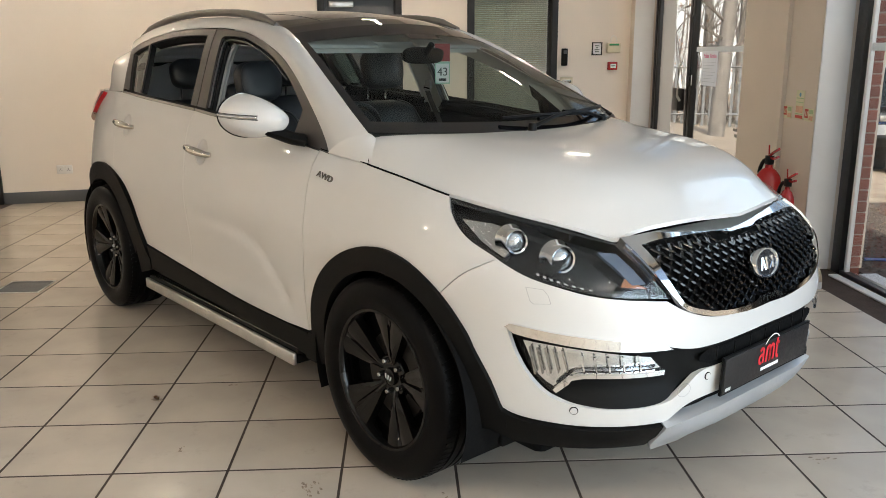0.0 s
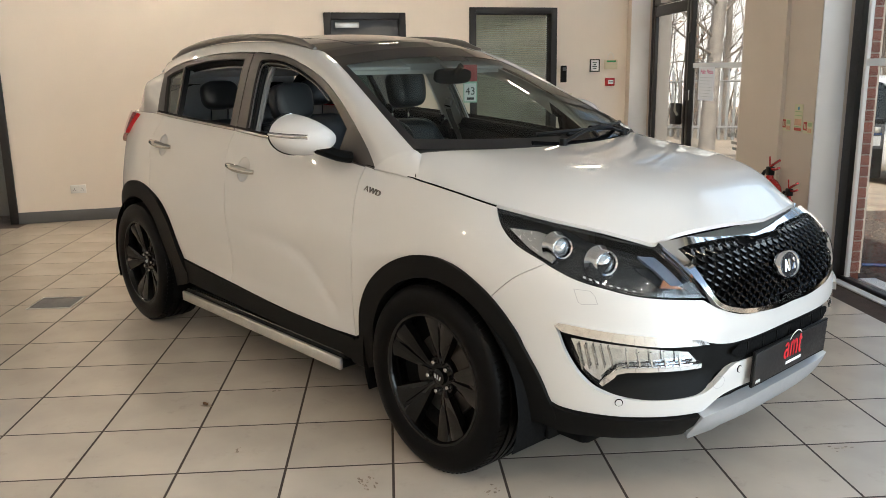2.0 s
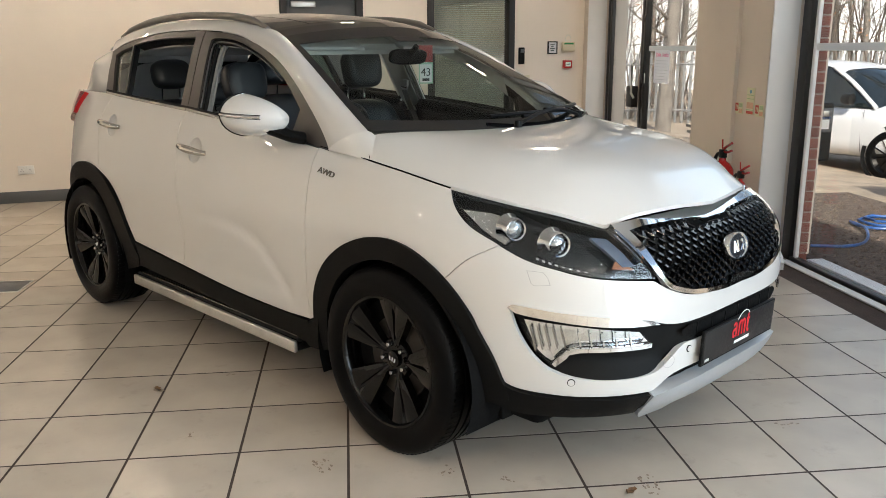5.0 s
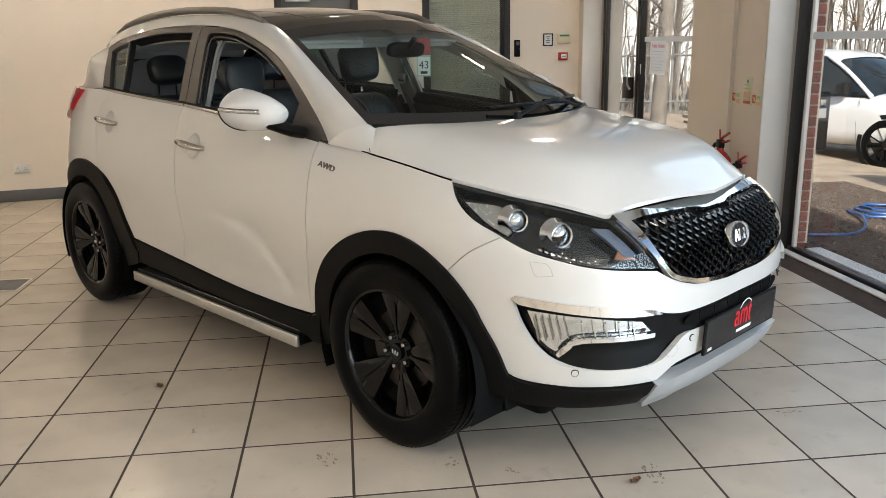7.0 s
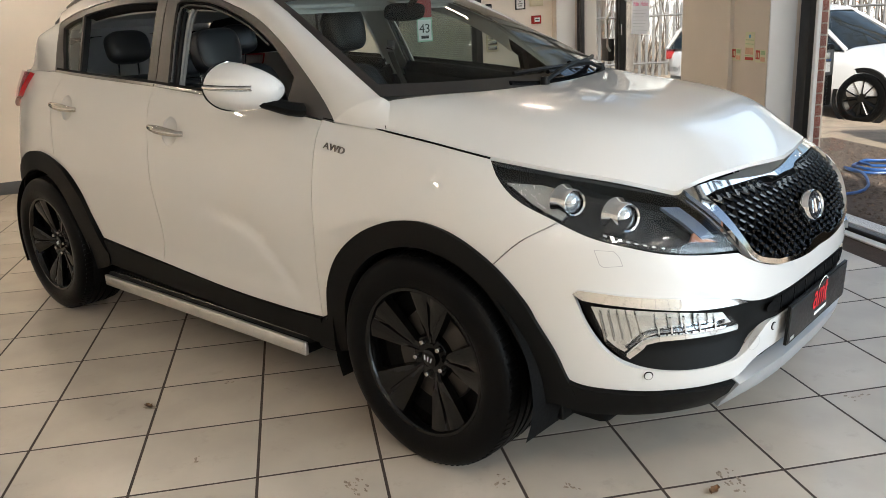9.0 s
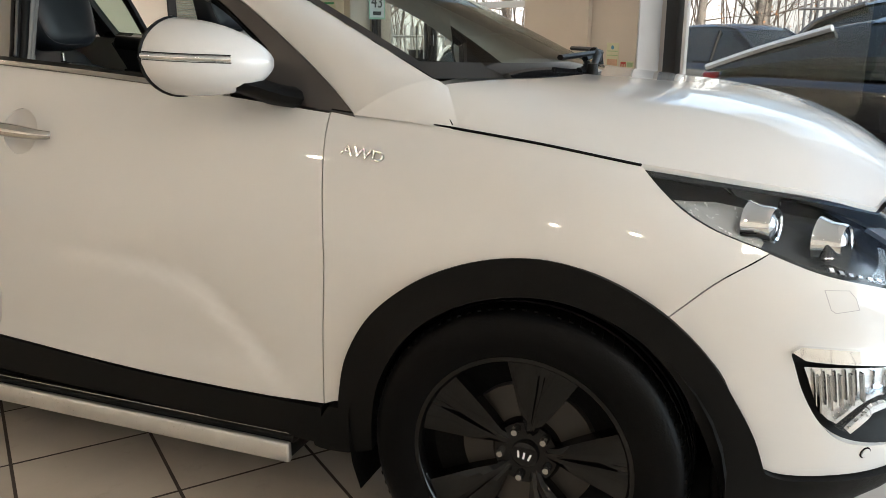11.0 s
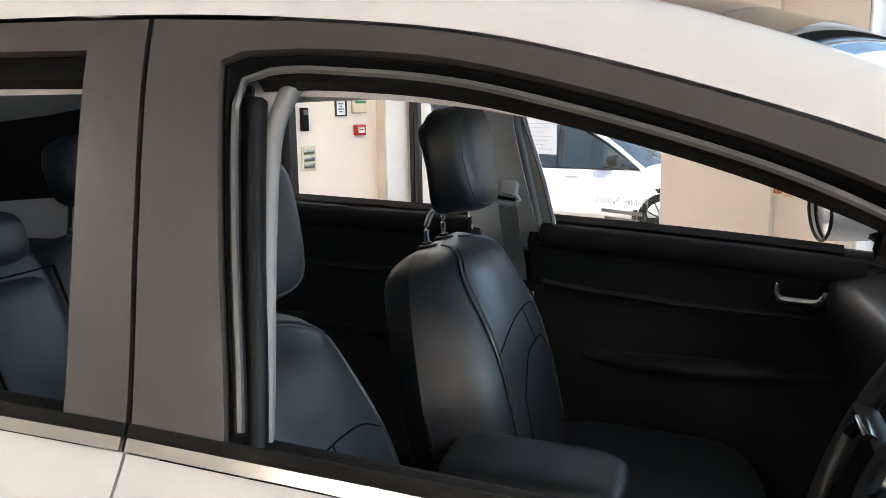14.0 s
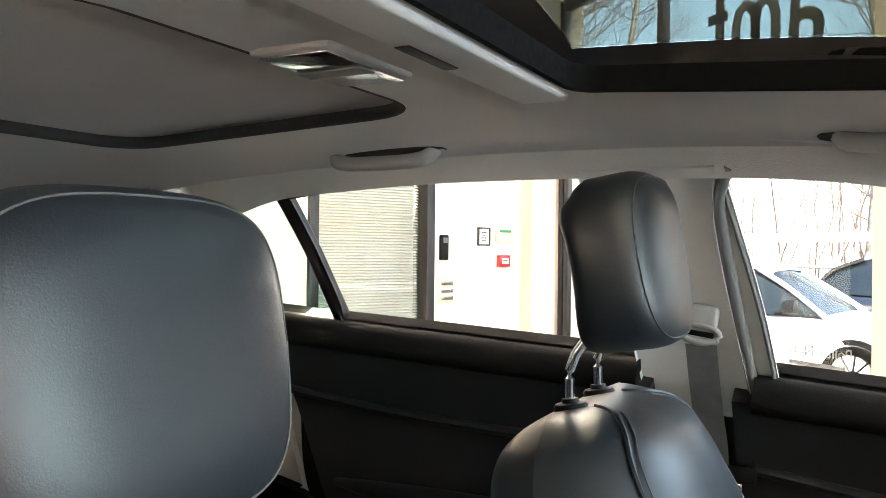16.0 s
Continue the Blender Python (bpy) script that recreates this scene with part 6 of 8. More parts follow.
# lamps, bays and chrome blades
for side in (-1, 1):
    cover = outline([A(0.203, 0.998), A(0.40, 0.968), A(0.56, 0.935), B(-0.490, 0.897)], [B(-0.490, 0.897), B(-0.482, 0.83), B(-0.462, 0.775), B(-0.440, 0.748)],
                    [B(-0.440, 0.748), A(0.73, 0.770), A(0.64, 0.796), A(0.55, 0.820), A(0.463, 0.853), A(0.348, 0.896), A(0.272, 0.942), A(0.203, 0.998)])
    hl = skin_panel("headlamp", cover, LAMP_BLACK, side=side, out=-0.062, step=0.04, thick=0.004, label="clear headlamp with two round projectors")
    skin_panel("lens", cover, LENS, hl, side=side, out=0.001, step=0.02, thick=0)
    cc = np.mean(np.array(cover), 0)
    skin_panel("lamp_back", [(cc[0] + (a - cc[0]) * 1.12, cc[1] + (b - cc[1]) * 1.18) for a, b in cover], LAMP_BLACK, hl, side=side, out=-0.080, step=0.05, thick=0)
    rim_in = [(cc[0] + (a - cc[0]) * 0.955, cc[1] + (b - cc[1]) * 0.90) for a, b in cover]
    skin_panel("lens_border", cover, LAMP_BLACK, hl, side=side, out=-0.010, holes=[rim_in], step=0.02, thick=0)
    sgn = 1 if side > 0 else -1

    def spot(x_=None, y_=None, z_=0.8, deep=0.03):
        s, z = A(x_, z_) if x_ is not None else B(y_, z_)
        return Vector(lift(side)(s, z, deep))
    for (xx, zz, r) in ((0.452, 0.918, 0.036), (0.592, 0.884, 0.039)):
        c = spot(xx, None, zz, 0.044)
        aim = Vector((0.90, sgn * 0.36, 0.05)).normalized()
        m = Matrix.Translation(c) @ aim.to_track_quat("X", "Z").to_matrix().to_4x4()
        prj = put("projector", lathe("projector", [(r * 0.86, 0.030), (r * 0.98, 0.033), (r * 1.06, 0.028), (r * 1.1, 0.004), (r * 1.35, -0.02)], CHROME, 32, "x"), hl, "round projector in a chrome ring", m)
        put("bulb_lens", lathe("bulb_lens", [(0.0, 0.034), (r * 0.35, 0.0325), (r * 0.65, 0.026), (r * 0.85, 0.015)], surface("bulb_glass", (0.62, 0.64, 0.66), 0.05, metal=0.8), 28, "x"), prj)
    wing = [A(0.262, 0.966), A(0.36, 0.962), A(0.46, 0.943), A(0.475, 0.905), A(0.455, 0.872), A(0.36, 0.908)]
    skin_panel("reflector", outline(*[[wing[i], wing[(i + 1) % 6]] for i in range(6)], step=0.03), surface("pale_lamp_bowl", (0.50, 0.49, 0.47), 0.25, metal=0.6, vary=0.05), hl, side=side, out=-0.045, step=0.03, thick=0.01)
    gridpl = [A(0.572, 0.905), A(0.612, 0.897), A(0.612, 0.822), A(0.572, 0.838)]
    skin_panel("divider", outline(*[[gridpl[i], gridpl[(i + 1) % 4]] for i in range(4)], step=0.03), BLACK_GLASS, hl, side=side, out=-0.020, step=0.03, thick=0.02)
    turn = [A(0.758, 0.822), B(-0.510, 0.800), B(-0.49, 0.784), A(0.765, 0.796)]
    skin_panel("turn_signal", outline(*[[turn[i], turn[(i + 1) % 4]] for i in range(4)], step=0.02), AMBER, hl, side=side, out=-0.03, step=0.03, thick=0.01)
    inn = [B(-0.550, 0.890), B(-0.505, 0.885), B(-0.488, 0.80), B(-0.53, 0.80)]
    skin_panel("inner_panel", outline(*[[inn[i], inn[(i + 1) % 4]] for i in range(4)], step=0.02), surface("blue_grey_lamp", (0.16, 0.20, 0.27), 0.2, metal=0.4), hl, side=side, out=-0.028, step=0.03, thick=0.01)
    for k in range(10):
        t = k / 9
        x_, z_ = 0.58 + 0.17 * t, 0.824 - 0.052 * t
        s, z = A(x_, z_)
        q = [(s - 0.0045, z - 0.003), (s + 0.0045, z - 0.005), (s + 0.0045, z + 0.0015), (s - 0.0045, z + 0.0035)]
        skin_panel("led", q, REFLECTOR, hl, side=side, out=-0.012, step=0.05, thick=0.006)
    # chrome blade over the fog bay
    blade = outline([A(0.516, 0.664), A(0.53, 0.675), A(0.65, 0.661), A(0.765, 0.645), B(-0.48, 0.622), B(-0.452, 0.606)], [B(-0.452, 0.606), A(0.785, 0.612), A(0.65, 0.632), A(0.54, 0.648), A(0.516, 0.664)])
    skin_panel("chrome_blade", blade, CHROME, bumper, side=side, out=0.012, step=0.02, thick=0.02, label="chrome strip over the fog lamp")
    fog = outline([A(0.557, 0.618), A(0.65, 0.610), A(0.745, 0.598), B(-0.500, 0.575)], [B(-0.500, 0.575), B(-0.466, 0.538)], [B(-0.466, 0.538), A(0.765, 0.537), A(0.715, 0.536), A(0.675, 0.515), A(0.638, 0.480)], [A(0.638, 0.480), A(0.598, 0.515), A(0.557, 0.618)])
    fl = skin_panel("fog_lamp", fog, REFLECTOR, bumper, side=side, out=-0.028, step=0.018, thick=0.004, label="clear fog lamp with faceted reflector")
    skin_panel("lens", fog, LENS, fl, side=side, out=0.003, step=0.03, thick=0)
    for k in range(5):
        x_ = 0.585 + 0.021 * k
        s, z = A(x_, 0.560)
        q = [(s - 0.002 + 0.010, z - 0.040 + 0.004 * k), (s + 0.002 + 0.010, z - 0.040 + 0.004 * k), (s + 0.002 - 0.006, z + 0.044), (s - 0.002 - 0.006, z + 0.044)]
        skin_panel("lamp_rib", q, SATIN_CHROME, fl, side=side, out=-0.010, step=0.05, thick=0.012)
    bar = outline([A(0.640, 0.484), A(0.672, 0.520), A(0.712, 0.541), B(-0.470, 0.543)], [B(-0.470, 0.543), B(-0.470, 0.528), A(0.712, 0.526), A(0.680, 0.506), A(0.648, 0.474), A(0.640, 0.484)])
    skin_panel("lower_bar", bar, CHROME, fl, side=side, out=0.002, step=0.03, thick=0.010, label="chrome edge under the fog lamp")
    for k in range(5):
        x_ = 0.715 + 0.026 * k
        s, z = A(x_, 0.565)
        q = [(s - 0.0025, z - 0.020), (s + 0.0025, z - 0.020), (s + 0.0025 - 0.006, z + 0.026), (s - 0.0025 - 0.006, z + 0.026)]
        skin_panel("lamp_rib", q, CHROME, fl, side=side, out=-0.004, step=0.05, thick=0.01)

# ---- bonnet, pillars, roof ----
MID = curve((-0.30, 1.168), (-0.1, 1.152), (0.1, 1.138), (0.3, 1.122), (0.5, 1.086), (0.65, 1.028), (0.75, 0.962), (0.82, 0.905))
RISE = curve((-0.3, 16.0), (-0.15, 10.0), (0.0, 5.8), (0.3, 4.2), (0.55, 3.6), (0.7, 3.1), (0.82, 3.0))
EDGE_Z = curve((-0.43, 1.083), (-0.2, 1.059), (0.0, 1.034), (0.2, 1.000), (0.40, 0.968), (0.56, 0.936), (0.663, 0.902), (0.82, 0.85))
EDGE_Y = curve((-0.43, 0.750), (-0.2, 0.745), (0.0, 0.732), (0.2, 0.706), (0.40, 0.648), (0.56, 0.565), (0.66, 0.490), (0.82, 0.44))


def bonnet_z(x, y):
    t = abs(y) / EDGE_Y(x)
    ridge = 0.010 * math.exp(-((abs(y) - (EDGE_Y(x) - 0.17)) / 0.10) ** 2) * min(1.0, max(0.0, (x + 0.12) / 0.40))
    return MID(x) - (MID(x) - EDGE_Z(x)) * (min(t, 1.0) ** RISE(x)) + ridge * min(1.0, max(0.0, (0.70 - x) / 0.22))


def bonnet_lift(x, y, depth):
    return (x, y, bonnet_z(x, y) - depth)


hood_half = [(0.785, 0.0), (0.772, -0.15), (0.738, -0.32), (0.668, -0.482)]
hood_edge = [(x, -EDGE_Y(x)) for x in (0.66, 0.56, 0.40, 0.2, 0.0, -0.2)]
hood_back = [(-0.203, -0.745), (-0.245, -0.712), (-0.262, -0.672), (-0.20, -0.60), (-0.10, -0.42), (-0.055, -0.2), (-0.045, 0.0)]
hh = outline(hood_half, hood_edge, hood_back, step=0.03)
hood_loop = hh + [(x, -y) for x, y in hh[::-1]][1:-1]
put("bonnet", lifted("bonnet", hood_loop[::-1], bonnet_lift, CAR_WHITE, (), 0.035, 0.012), car)

# the line of the door frames, and the line where the roof glass and windscreen begin
FRAME_LINE = [(-0.436, 1.080), (-0.52, 1.152), (-0.609, 1.219), (-0.695, 1.279), (-0.792, 1.341), (-0.926, 1.413), (-1.062, 1.464), (-1.265, 1.520), (-1.43, 1.543), (-1.63, 1.556), (-1.90, 1.558), (-2.13, 1.546), (-2.405, 1.510), (-2.58, 1.462)]
GLASS_EDGE = [(-0.270, 0.693, 1.160), (-0.45, 0.658, 1.248), (-0.65, 0.613, 1.344), (-0.85, 0.565, 1.436), (-1.05, 0.518, 1.518), (-1.20, 0.498, 1.558), (-1.5, 0.495, 1.590), (-2.0, 0.49, 1.600), (-2.45, 0.475, 1.574), (-2.78, 0.45, 1.528)]


def strip(name, line_a, line_b, material, bulge, parent, side, cols=10, label="", along=70):
    """A bowed band between two lines in space."""
    a, b = [Vector(p) for p in line_a], [Vector(p) for p in line_b]

    def at(line, t):
        k = t * (len(line) - 1)
        i = min(int(k), len(line) - 2)
        return line[i].lerp(line[i + 1], k - i)
    v, f = [], []
    for i in range(along + 1):
        p, q = at(a, i / along), at(b, i / along)
        d = at(a, min(1, i / along + 0.01)) - at(a, max(0, i / along - 0.01))
        n = (q - p).cross(d).normalized()
        if n.y > 0:
            n = -n
        for j in range(cols + 1):
            t = j / cols
            w = p.lerp(q, t) + n * (bulge(i / along) if callable(bulge) else bulge) * 4 * t * (1 - t)
            v.append((w.x, w.y if side < 0 else -w.y, w.z))
    for i in range(along):
        for j in range(cols):
            k = i * (cols + 1) + j
            f.append((k, k + 1, k + cols + 2, k + cols + 1) if side > 0 else (k, k + cols + 1, k + cols + 2, k + 1))
    return put(name, mesh_of(name, v, f, material), parent, label)


def even(line, n):
    pts = np.array(spline(line, 0.01))
    s = np.concatenate([[0], np.cumsum(np.linalg.norm(np.diff(pts, axis=0), axis=1))])
    return [[float(np.interp(t * s[-1], s, pts[:, k])) for k in range(pts.shape[1])] for t in np.linspace(0, 1, n)]


frame_3d = [skin(*A(x, z)) for x, z in even(FRAME_LINE, 80)]
edge_3d = [(x, -y, z) for x, y, z in even(GLASS_EDGE, 80)]
for side in (-1, 1):
    cant = strip("pillar_and_cantrail", [(x, y - 0.004, z) for x, y, z in frame_3d], edge_3d, CAR_WHITE, lambda t: 0.022 + 0.012 * t, car, side, 12, along=110)
    # scuttle corner between bonnet, wing and screen
    strip("scuttle_corner", [(-0.188, -0.744, 1.053), (-0.30, -0.754, 1.070), (-0.436, -0.760, 1.081)], [(-0.240, -0.680, 1.142), (-0.256, -0.688, 1.155), (-0.270, -0.693, 1.161)], CAR_WHITE, lambda t: 0.006 + 0.016 * t, car, side, 8, along=16)
    put("bonnet_gap", tube("bonnet_gap", [lift(side)(*A(x, z), -0.0012) for x, z in even([(-0.205, 1.0605)] + HOOD_LINE[3:], 30)], 0.0032, SEAM, 6), car)
    put("bonnet_gap", tube("bonnet_gap", [lift(side)(*A(x, z), -0.0004) for x, z in even(HOOD_LINE[:3] + [(-0.205, 1.0605)], 20)], 0.0024, SEAM, 6), car)
    put("bonnet_gap", tube("bonnet_gap", [(x, y if side < 0 else -y, bonnet_z(x, y) + 0.0003) for x, y in even([(-0.206, -0.741), (-0.245, -0.712), (-0.262, -0.676)], 10)], 0.0014, SEAM, 6), car)
    # rear pillar
    back_line = [(-2.58, 1.462), (-2.56, 1.36), (-2.52, 1.238)]
    rear_a = [skin(*A(x, z)) for x, z in even(back_line, 12)]
    strip("rear_pillar", rear_a, [(-2.78, -0.45, 1.528), (-3.02, -0.50, 1.39), (-3.26, -0.575, 1.20)], CAR_WHITE, lambda t: 0.012 + 0.07 * math.sin(math.pi * min(1.0, 0.15 + 0.85 * t)) * min(1.0, t / 0.45), car, side, 10, along=30)
    tl = [A(-2.77, 1.222), A(-3.06, 1.226), A(-3.27, 1.19), A(-3.34, 1.03), A(-3.10, 1.04), A(-2.88, 1.11)]
    skin_panel("tail_lamp", outline(*[[tl[i], tl[(i + 1) % 6]] for i in range(6)], step=0.03), TAIL_RED, side=side, out=0.022, step=0.03, thick=0.04, label="red rear lamp")
    # window frames: dark film, openings
    front_hole = outline([A(-1.474, 1.196), A(-1.510, 1.36), A(-1.536, 1.49)], [A(-1.536, 1.49), A(-1.538, 1.508), A(-1.518, 1.516)], [A(-1.518, 1.516), A(-1.427, 1.515), A(-1.28, 1.496), A(-1.05, 1.430), A(-0.865, 1.345), A(-0.75, 1.268), A(-0.69, 1.222)], [A(-0.69, 1.222), A(-0.70, 1.121)], [A(-0.70, 1.121), A(-0.96, 1.147), A(-1.204, 1.168), A(-1.474, 1.189)], step=0.025)
    rear_hole = outline([A(-2.252, 1.233), A(-1.895, 1.212), A(-1.632, 1.199)], [A(-1.632, 1.199), A(-1.662, 1.37), A(-1.690, 1.522)], [A(-1.690, 1.522), A(-1.95, 1.524), A(-2.15, 1.512), A(-2.329, 1.492)], [A(-2.329, 1.492), A(-2.289, 1.37), A(-2.252, 1.233)], step=0.025)
    quarter_hole = outline([A(-2.270, 1.238), A(-2.304, 1.37), A(-2.344, 1.484)], [A(-2.344, 1.484), A(-2.46, 1.462), A(-2.525, 1.438)], [A(-2.525, 1.438), A(-2.48, 1.34), A(-2.43, 1.246)], [A(-2.43, 1.246), A(-2.270, 1.238)], step=0.025)
    ff_loop = outline([A(x, z - 0.004) for x, z in FRAME_LINE if x > -1.6] + [A(-1.624, 1.551)], [A(-1.624, 1.551), A(-1.592, 1.37), A(-1.5605, 1.186)], [A(-1.5605, 1.186), A(-1.204, 1.162), A(-0.958, 1.141), A(-0.70, 1.113), A(-0.436, 1.076)], step=0.025)
    rf_loop = outline([A(-1.630, 1.551)] + [A(x, z - 0.004) for x, z in FRAME_LINE if x < -1.65], [A(-2.58, 1.458), A(-2.56, 1.36), A(-2.52, 1.240)], [A(-2.52, 1.240), A(-2.10, 1.217), A(-1.895, 1.206), A(-1.5665, 1.188)], [A(-1.5665, 1.188), A(-1.598, 1.37), A(-1.630, 1.551)], step=0.025)
    wf = skin_panel("window_frame", ff_loop, FRAME_FILM, side=side, out=0.001, holes=[front_hole], step=0.03, thick=0.035)
    wr = skin_panel("window_frame", rf_loop, FRAME_FILM, side=side, out=0.001, holes=[rear_hole, quarter_hole], step=0.03, thick=0.035)

    def ring(name, loop, d0, d1, wide, material, par, label="", keep=None, start=0.0):
        """A rubber band from the film's rim inwards to the opening, none along the sill."""
        n, v, f, on = len(loop), [], [], []
        area = sum(loop[i][0] * loop[(i + 1) % n][1] - loop[(i + 1) % n][0] * loop[i][1] for i in range(n))
        for i in range(n):
            (ax, az), (bx, bz) = loop[i - 1], loop[(i + 1) % n]
            d = Vector((bx - ax, bz - az)).normalized()
            inw = Vector((-d.y, d.x)) * (1 if area > 0 else -1)
            w = wide * (0.12 if inw.y > 0.75 else 1.0)
            on.append(keep is None or keep(inw))
            s_, z_ = loop[i][0] + inw.x * start, loop[i][1] + inw.y * start
            v.append(lift(side)(s_, z_, d0))
            v.append(lift(side)(s_ + inw.x * w * 0.35, z_ + inw.y * w * 0.35, d0 - 0.004))
            v.append(lift(side)(s_ + inw.x * w * 0.6, z_ + inw.y * w * 0.6, (d0 + d1) / 2))
            v.append(lift(side)(s_ + inw.x * w, z_ + inw.y * w, d1))
        for i in range(n):
            j = (i + 1) % n
            if not (on[i] and on[j]):
                continue
            f += [(4 * i + k, 4 * j + k, 4 * j + k + 1, 4 * i + k + 1) for k in range(3)]
        return put(name, mesh_of(name, v, f, material, autosharp=50), par, label)
    for par, hole in ((wf, front_hole), (wr, rear_hole)):
        ring("seal", hole, 0.010, 0.030, 0.013, BLACK_PLASTIC, par, "black rubber window seal")
        ring("inner_seal", hole, 0.030, 0.048, 0.005, LEDGE, par, keep=lambda q: q.x < 0.8 and q.y < 0.75, start=0.009)
    gl = [lift(side)(*A(x, z), 0.010) for x, z in spline([(-1.466, 1.20), (-1.500, 1.36), (-1.520, 1.470), (-1.516, 1.494), (-1.490, 1.502), (-1.427, 1.501), (-1.28, 1.482), (-1.05, 1.416), (-0.88, 1.336)], 0.015)]
    put("guide_channel", tube("guide_channel", gl, 0.0040, DULL_METAL, 6), wf, "bright metal window guide")
    dl = [lift(side)(*A(x, z), 0.034) for x, z in spline([(-1.460, 1.175), (-1.494, 1.36), (-1.515, 1.485)], 0.02)]
    put("door_seal", tube("door_seal", dl, 0.012, BLACK_PLASTIC, 8), wf, "black rubber door seal")
    q = skin_panel("quarter_glass", quarter_hole, TINT, wr, side=side, out=-0.012, step=0.06, thick=0)
    q.visible_shadow = False
    # chrome waist strip
    up, dn = 0.003, -0.007
    b1 = [p for p in BELT_LINE if -1.58 < p[0] < -0.70]
    belt = outline([A(x + (0.003 if x < -1.56 else 0), z + up) for x, z in b1], [A(b1[-1][0] + 0.003, b1[-1][1] + up), A(b1[-1][0] + 0.003, b1[-1][1] + dn)], [A(x + (0.003 if x < -1.56 else 0), z + dn) for x, z in b1[::-1]], [A(b1[0][0], b1[0][1] + dn), A(b1[0][0], b1[0][1] + up)], step=0.03)
    skin_panel("waist_strip", belt, SATIN_CHROME, wf, side=side, out=0.007, step=0.05, thick=0.012, label="satin chrome waist strip")
    b2 = [(x - (0.003 if x > -1.57 else 0), z) for x, z in BELT_LINE if x < -1.55]
    belt2 = outline([A(x, z + up) for x, z in b2], [A(b2[-1][0], b2[-1][1] + up), A(b2[-1][0], b2[-1][1] + dn)], [A(x, z + dn) for x, z in b2[::-1]], [A(b2[0][0], b2[0][1] + dn), A(b2[0][0], b2[0][1] + up)], step=0.03)
    skin_panel("waist_strip", belt2, SATIN_CHROME, wr, side=side, out=0.007, step=0.05, thick=0.012, label="satin chrome waist strip")
    for par, bl_ in ((wf, b1), (wr, b2)):
        sill = outline([A(x, z + 0.014) for x, z in bl_], [A(bl_[-1][0], bl_[-1][1] + 0.014), A(bl_[-1][0], bl_[-1][1] + 0.003)], [A(x, z + 0.0034) for x, z in bl_[::-1]], [A(bl_[0][0], bl_[0][1] + 0.003), A(bl_[0][0], bl_[0][1] + 0.014)], step=0.03)
        skin_panel("sill_seal", sill, LEDGE, par, side=side, out=0.004, step=0.05, thick=0.030, label="black rubber sill seal")
    # roof rail
    sg = -1 if side < 0 else 1
    rail = [(-1.16, sg * 0.532, 1.555), (-1.28, sg * 0.53, 1.592), (-1.5, sg * 0.528, 1.620), (-1.9, sg * 0.525, 1.634), (-2.3, sg * 0.518, 1.618), (-2.62, sg * 0.505, 1.575), (-2.76, sg * 0.50, 1.540)]
    pts = spline(rail, 0.04)
    put("roof_rail", tube("roof_rail", pts, 0.02, GREY_RAIL, 10, 0.9, radii=[0.020 if 2 < i < len(pts) - 3 else 0.013 for i in range(len(pts))]), car, "grey metal roof rail")
    # door mirror
    vv, ff_, nu, nv = [], [], 28, 18
    for i in range(nv + 1):
        t = i / nv
        for k in range(nu):
            a = 2 * math.pi * k / nu
            # t runs from the glass side back to the rounded nose, pointing ahead
            r = (1 - t ** 2.3) ** 0.5 if t < 1 else 0.0
            xx = 0.205 * t
            lean = -0.02 * t
            yy = 0.105 * r * math.cos(a)
            zz = 0.084 * r * math.sin(a) * (1 - 0.10 * math.cos(a)) + lean * 0.5
            taper = 1 - 0.34 * max(0.0, -math.cos(a)) * (1 if math.sin(a) > 0 else 0.35)
            vv.append((-0.795 + xx - 0.12 * yy, sg * (0.903 + 0.96 * yy - 0.050 * t * t), 1.208 + zz * taper - 0.012 * max(0.0, -math.cos(a)) * r))
    for i in range(nv):
        for k in range(nu):
            ff_.append((i * nu + k, i * nu + (k + 1) % nu, (i + 1) * nu + (k + 1) % nu, (i + 1) * nu + k))
    mir = put("door_mirror", mesh_of("door_mirror", vv, ff_ if side < 0 else [q[::-1] for q in ff_], CAR_WHITE), car, "white door mirror with a clear indicator strip")
    ring = [vv[k] for k in range(nu)]
    put("mirror_rim", tube("mirror_rim", [(a - 0.002, b, c) for a, b, c in ring], 0.0045, BLACK_PLASTIC, 6, closed=True), mir)
    put("mirror_glass", mesh_of("mirror_glass", [(-0.787, sg * 0.905, 1.208)] + [(a + 0.006, b, c) for a, b, c in ring], [(0, 1 + k, 1 + (k + 1) % nu) for k in range(nu)], CHROME), mir, "mirror glass")
    ind = []
    for k in range(15):
        t = 0.02 + 0.80 * k / 14
        r = (1 - t ** 2.3) ** 0.5
        yy = 0.105 * r
        ind.append((-0.795 + 0.205 * t - 0.12 * yy, sg * (0.903 + 0.96 * yy - 0.050 * t * t + 0.0015), 1.210 + 0.004 - 0.010 * t))
    put("indicator", tube("indicator", ind, 0.0062, REFLECTOR, 8), mir, "clear indicator strip with a dark edge")
    put("indicator_edge", tube("indicator_edge", [(a, b - sg * 0.003, c - 0.0080) for a, b, c in ind], 0.0016, BLACK_PLASTIC, 6), mir)
    put("indicator_edge", tube("indicator_edge", [(a, b - sg * 0.003, c + 0.0078) for a, b, c in ind], 0.0013, BLACK_PLASTIC, 6), mir)
    put("mirror_arm", tube("mirror_arm", spline([(-0.60, sg * 0.755, 1.115), (-0.62, sg * 0.80, 1.125), (-0.65, sg * 0.84, 1.145), (-0.68, sg * 0.87, 1.16)], 0.02), 0.05, CLADDING, 10, 0.5, radii=None), mir)

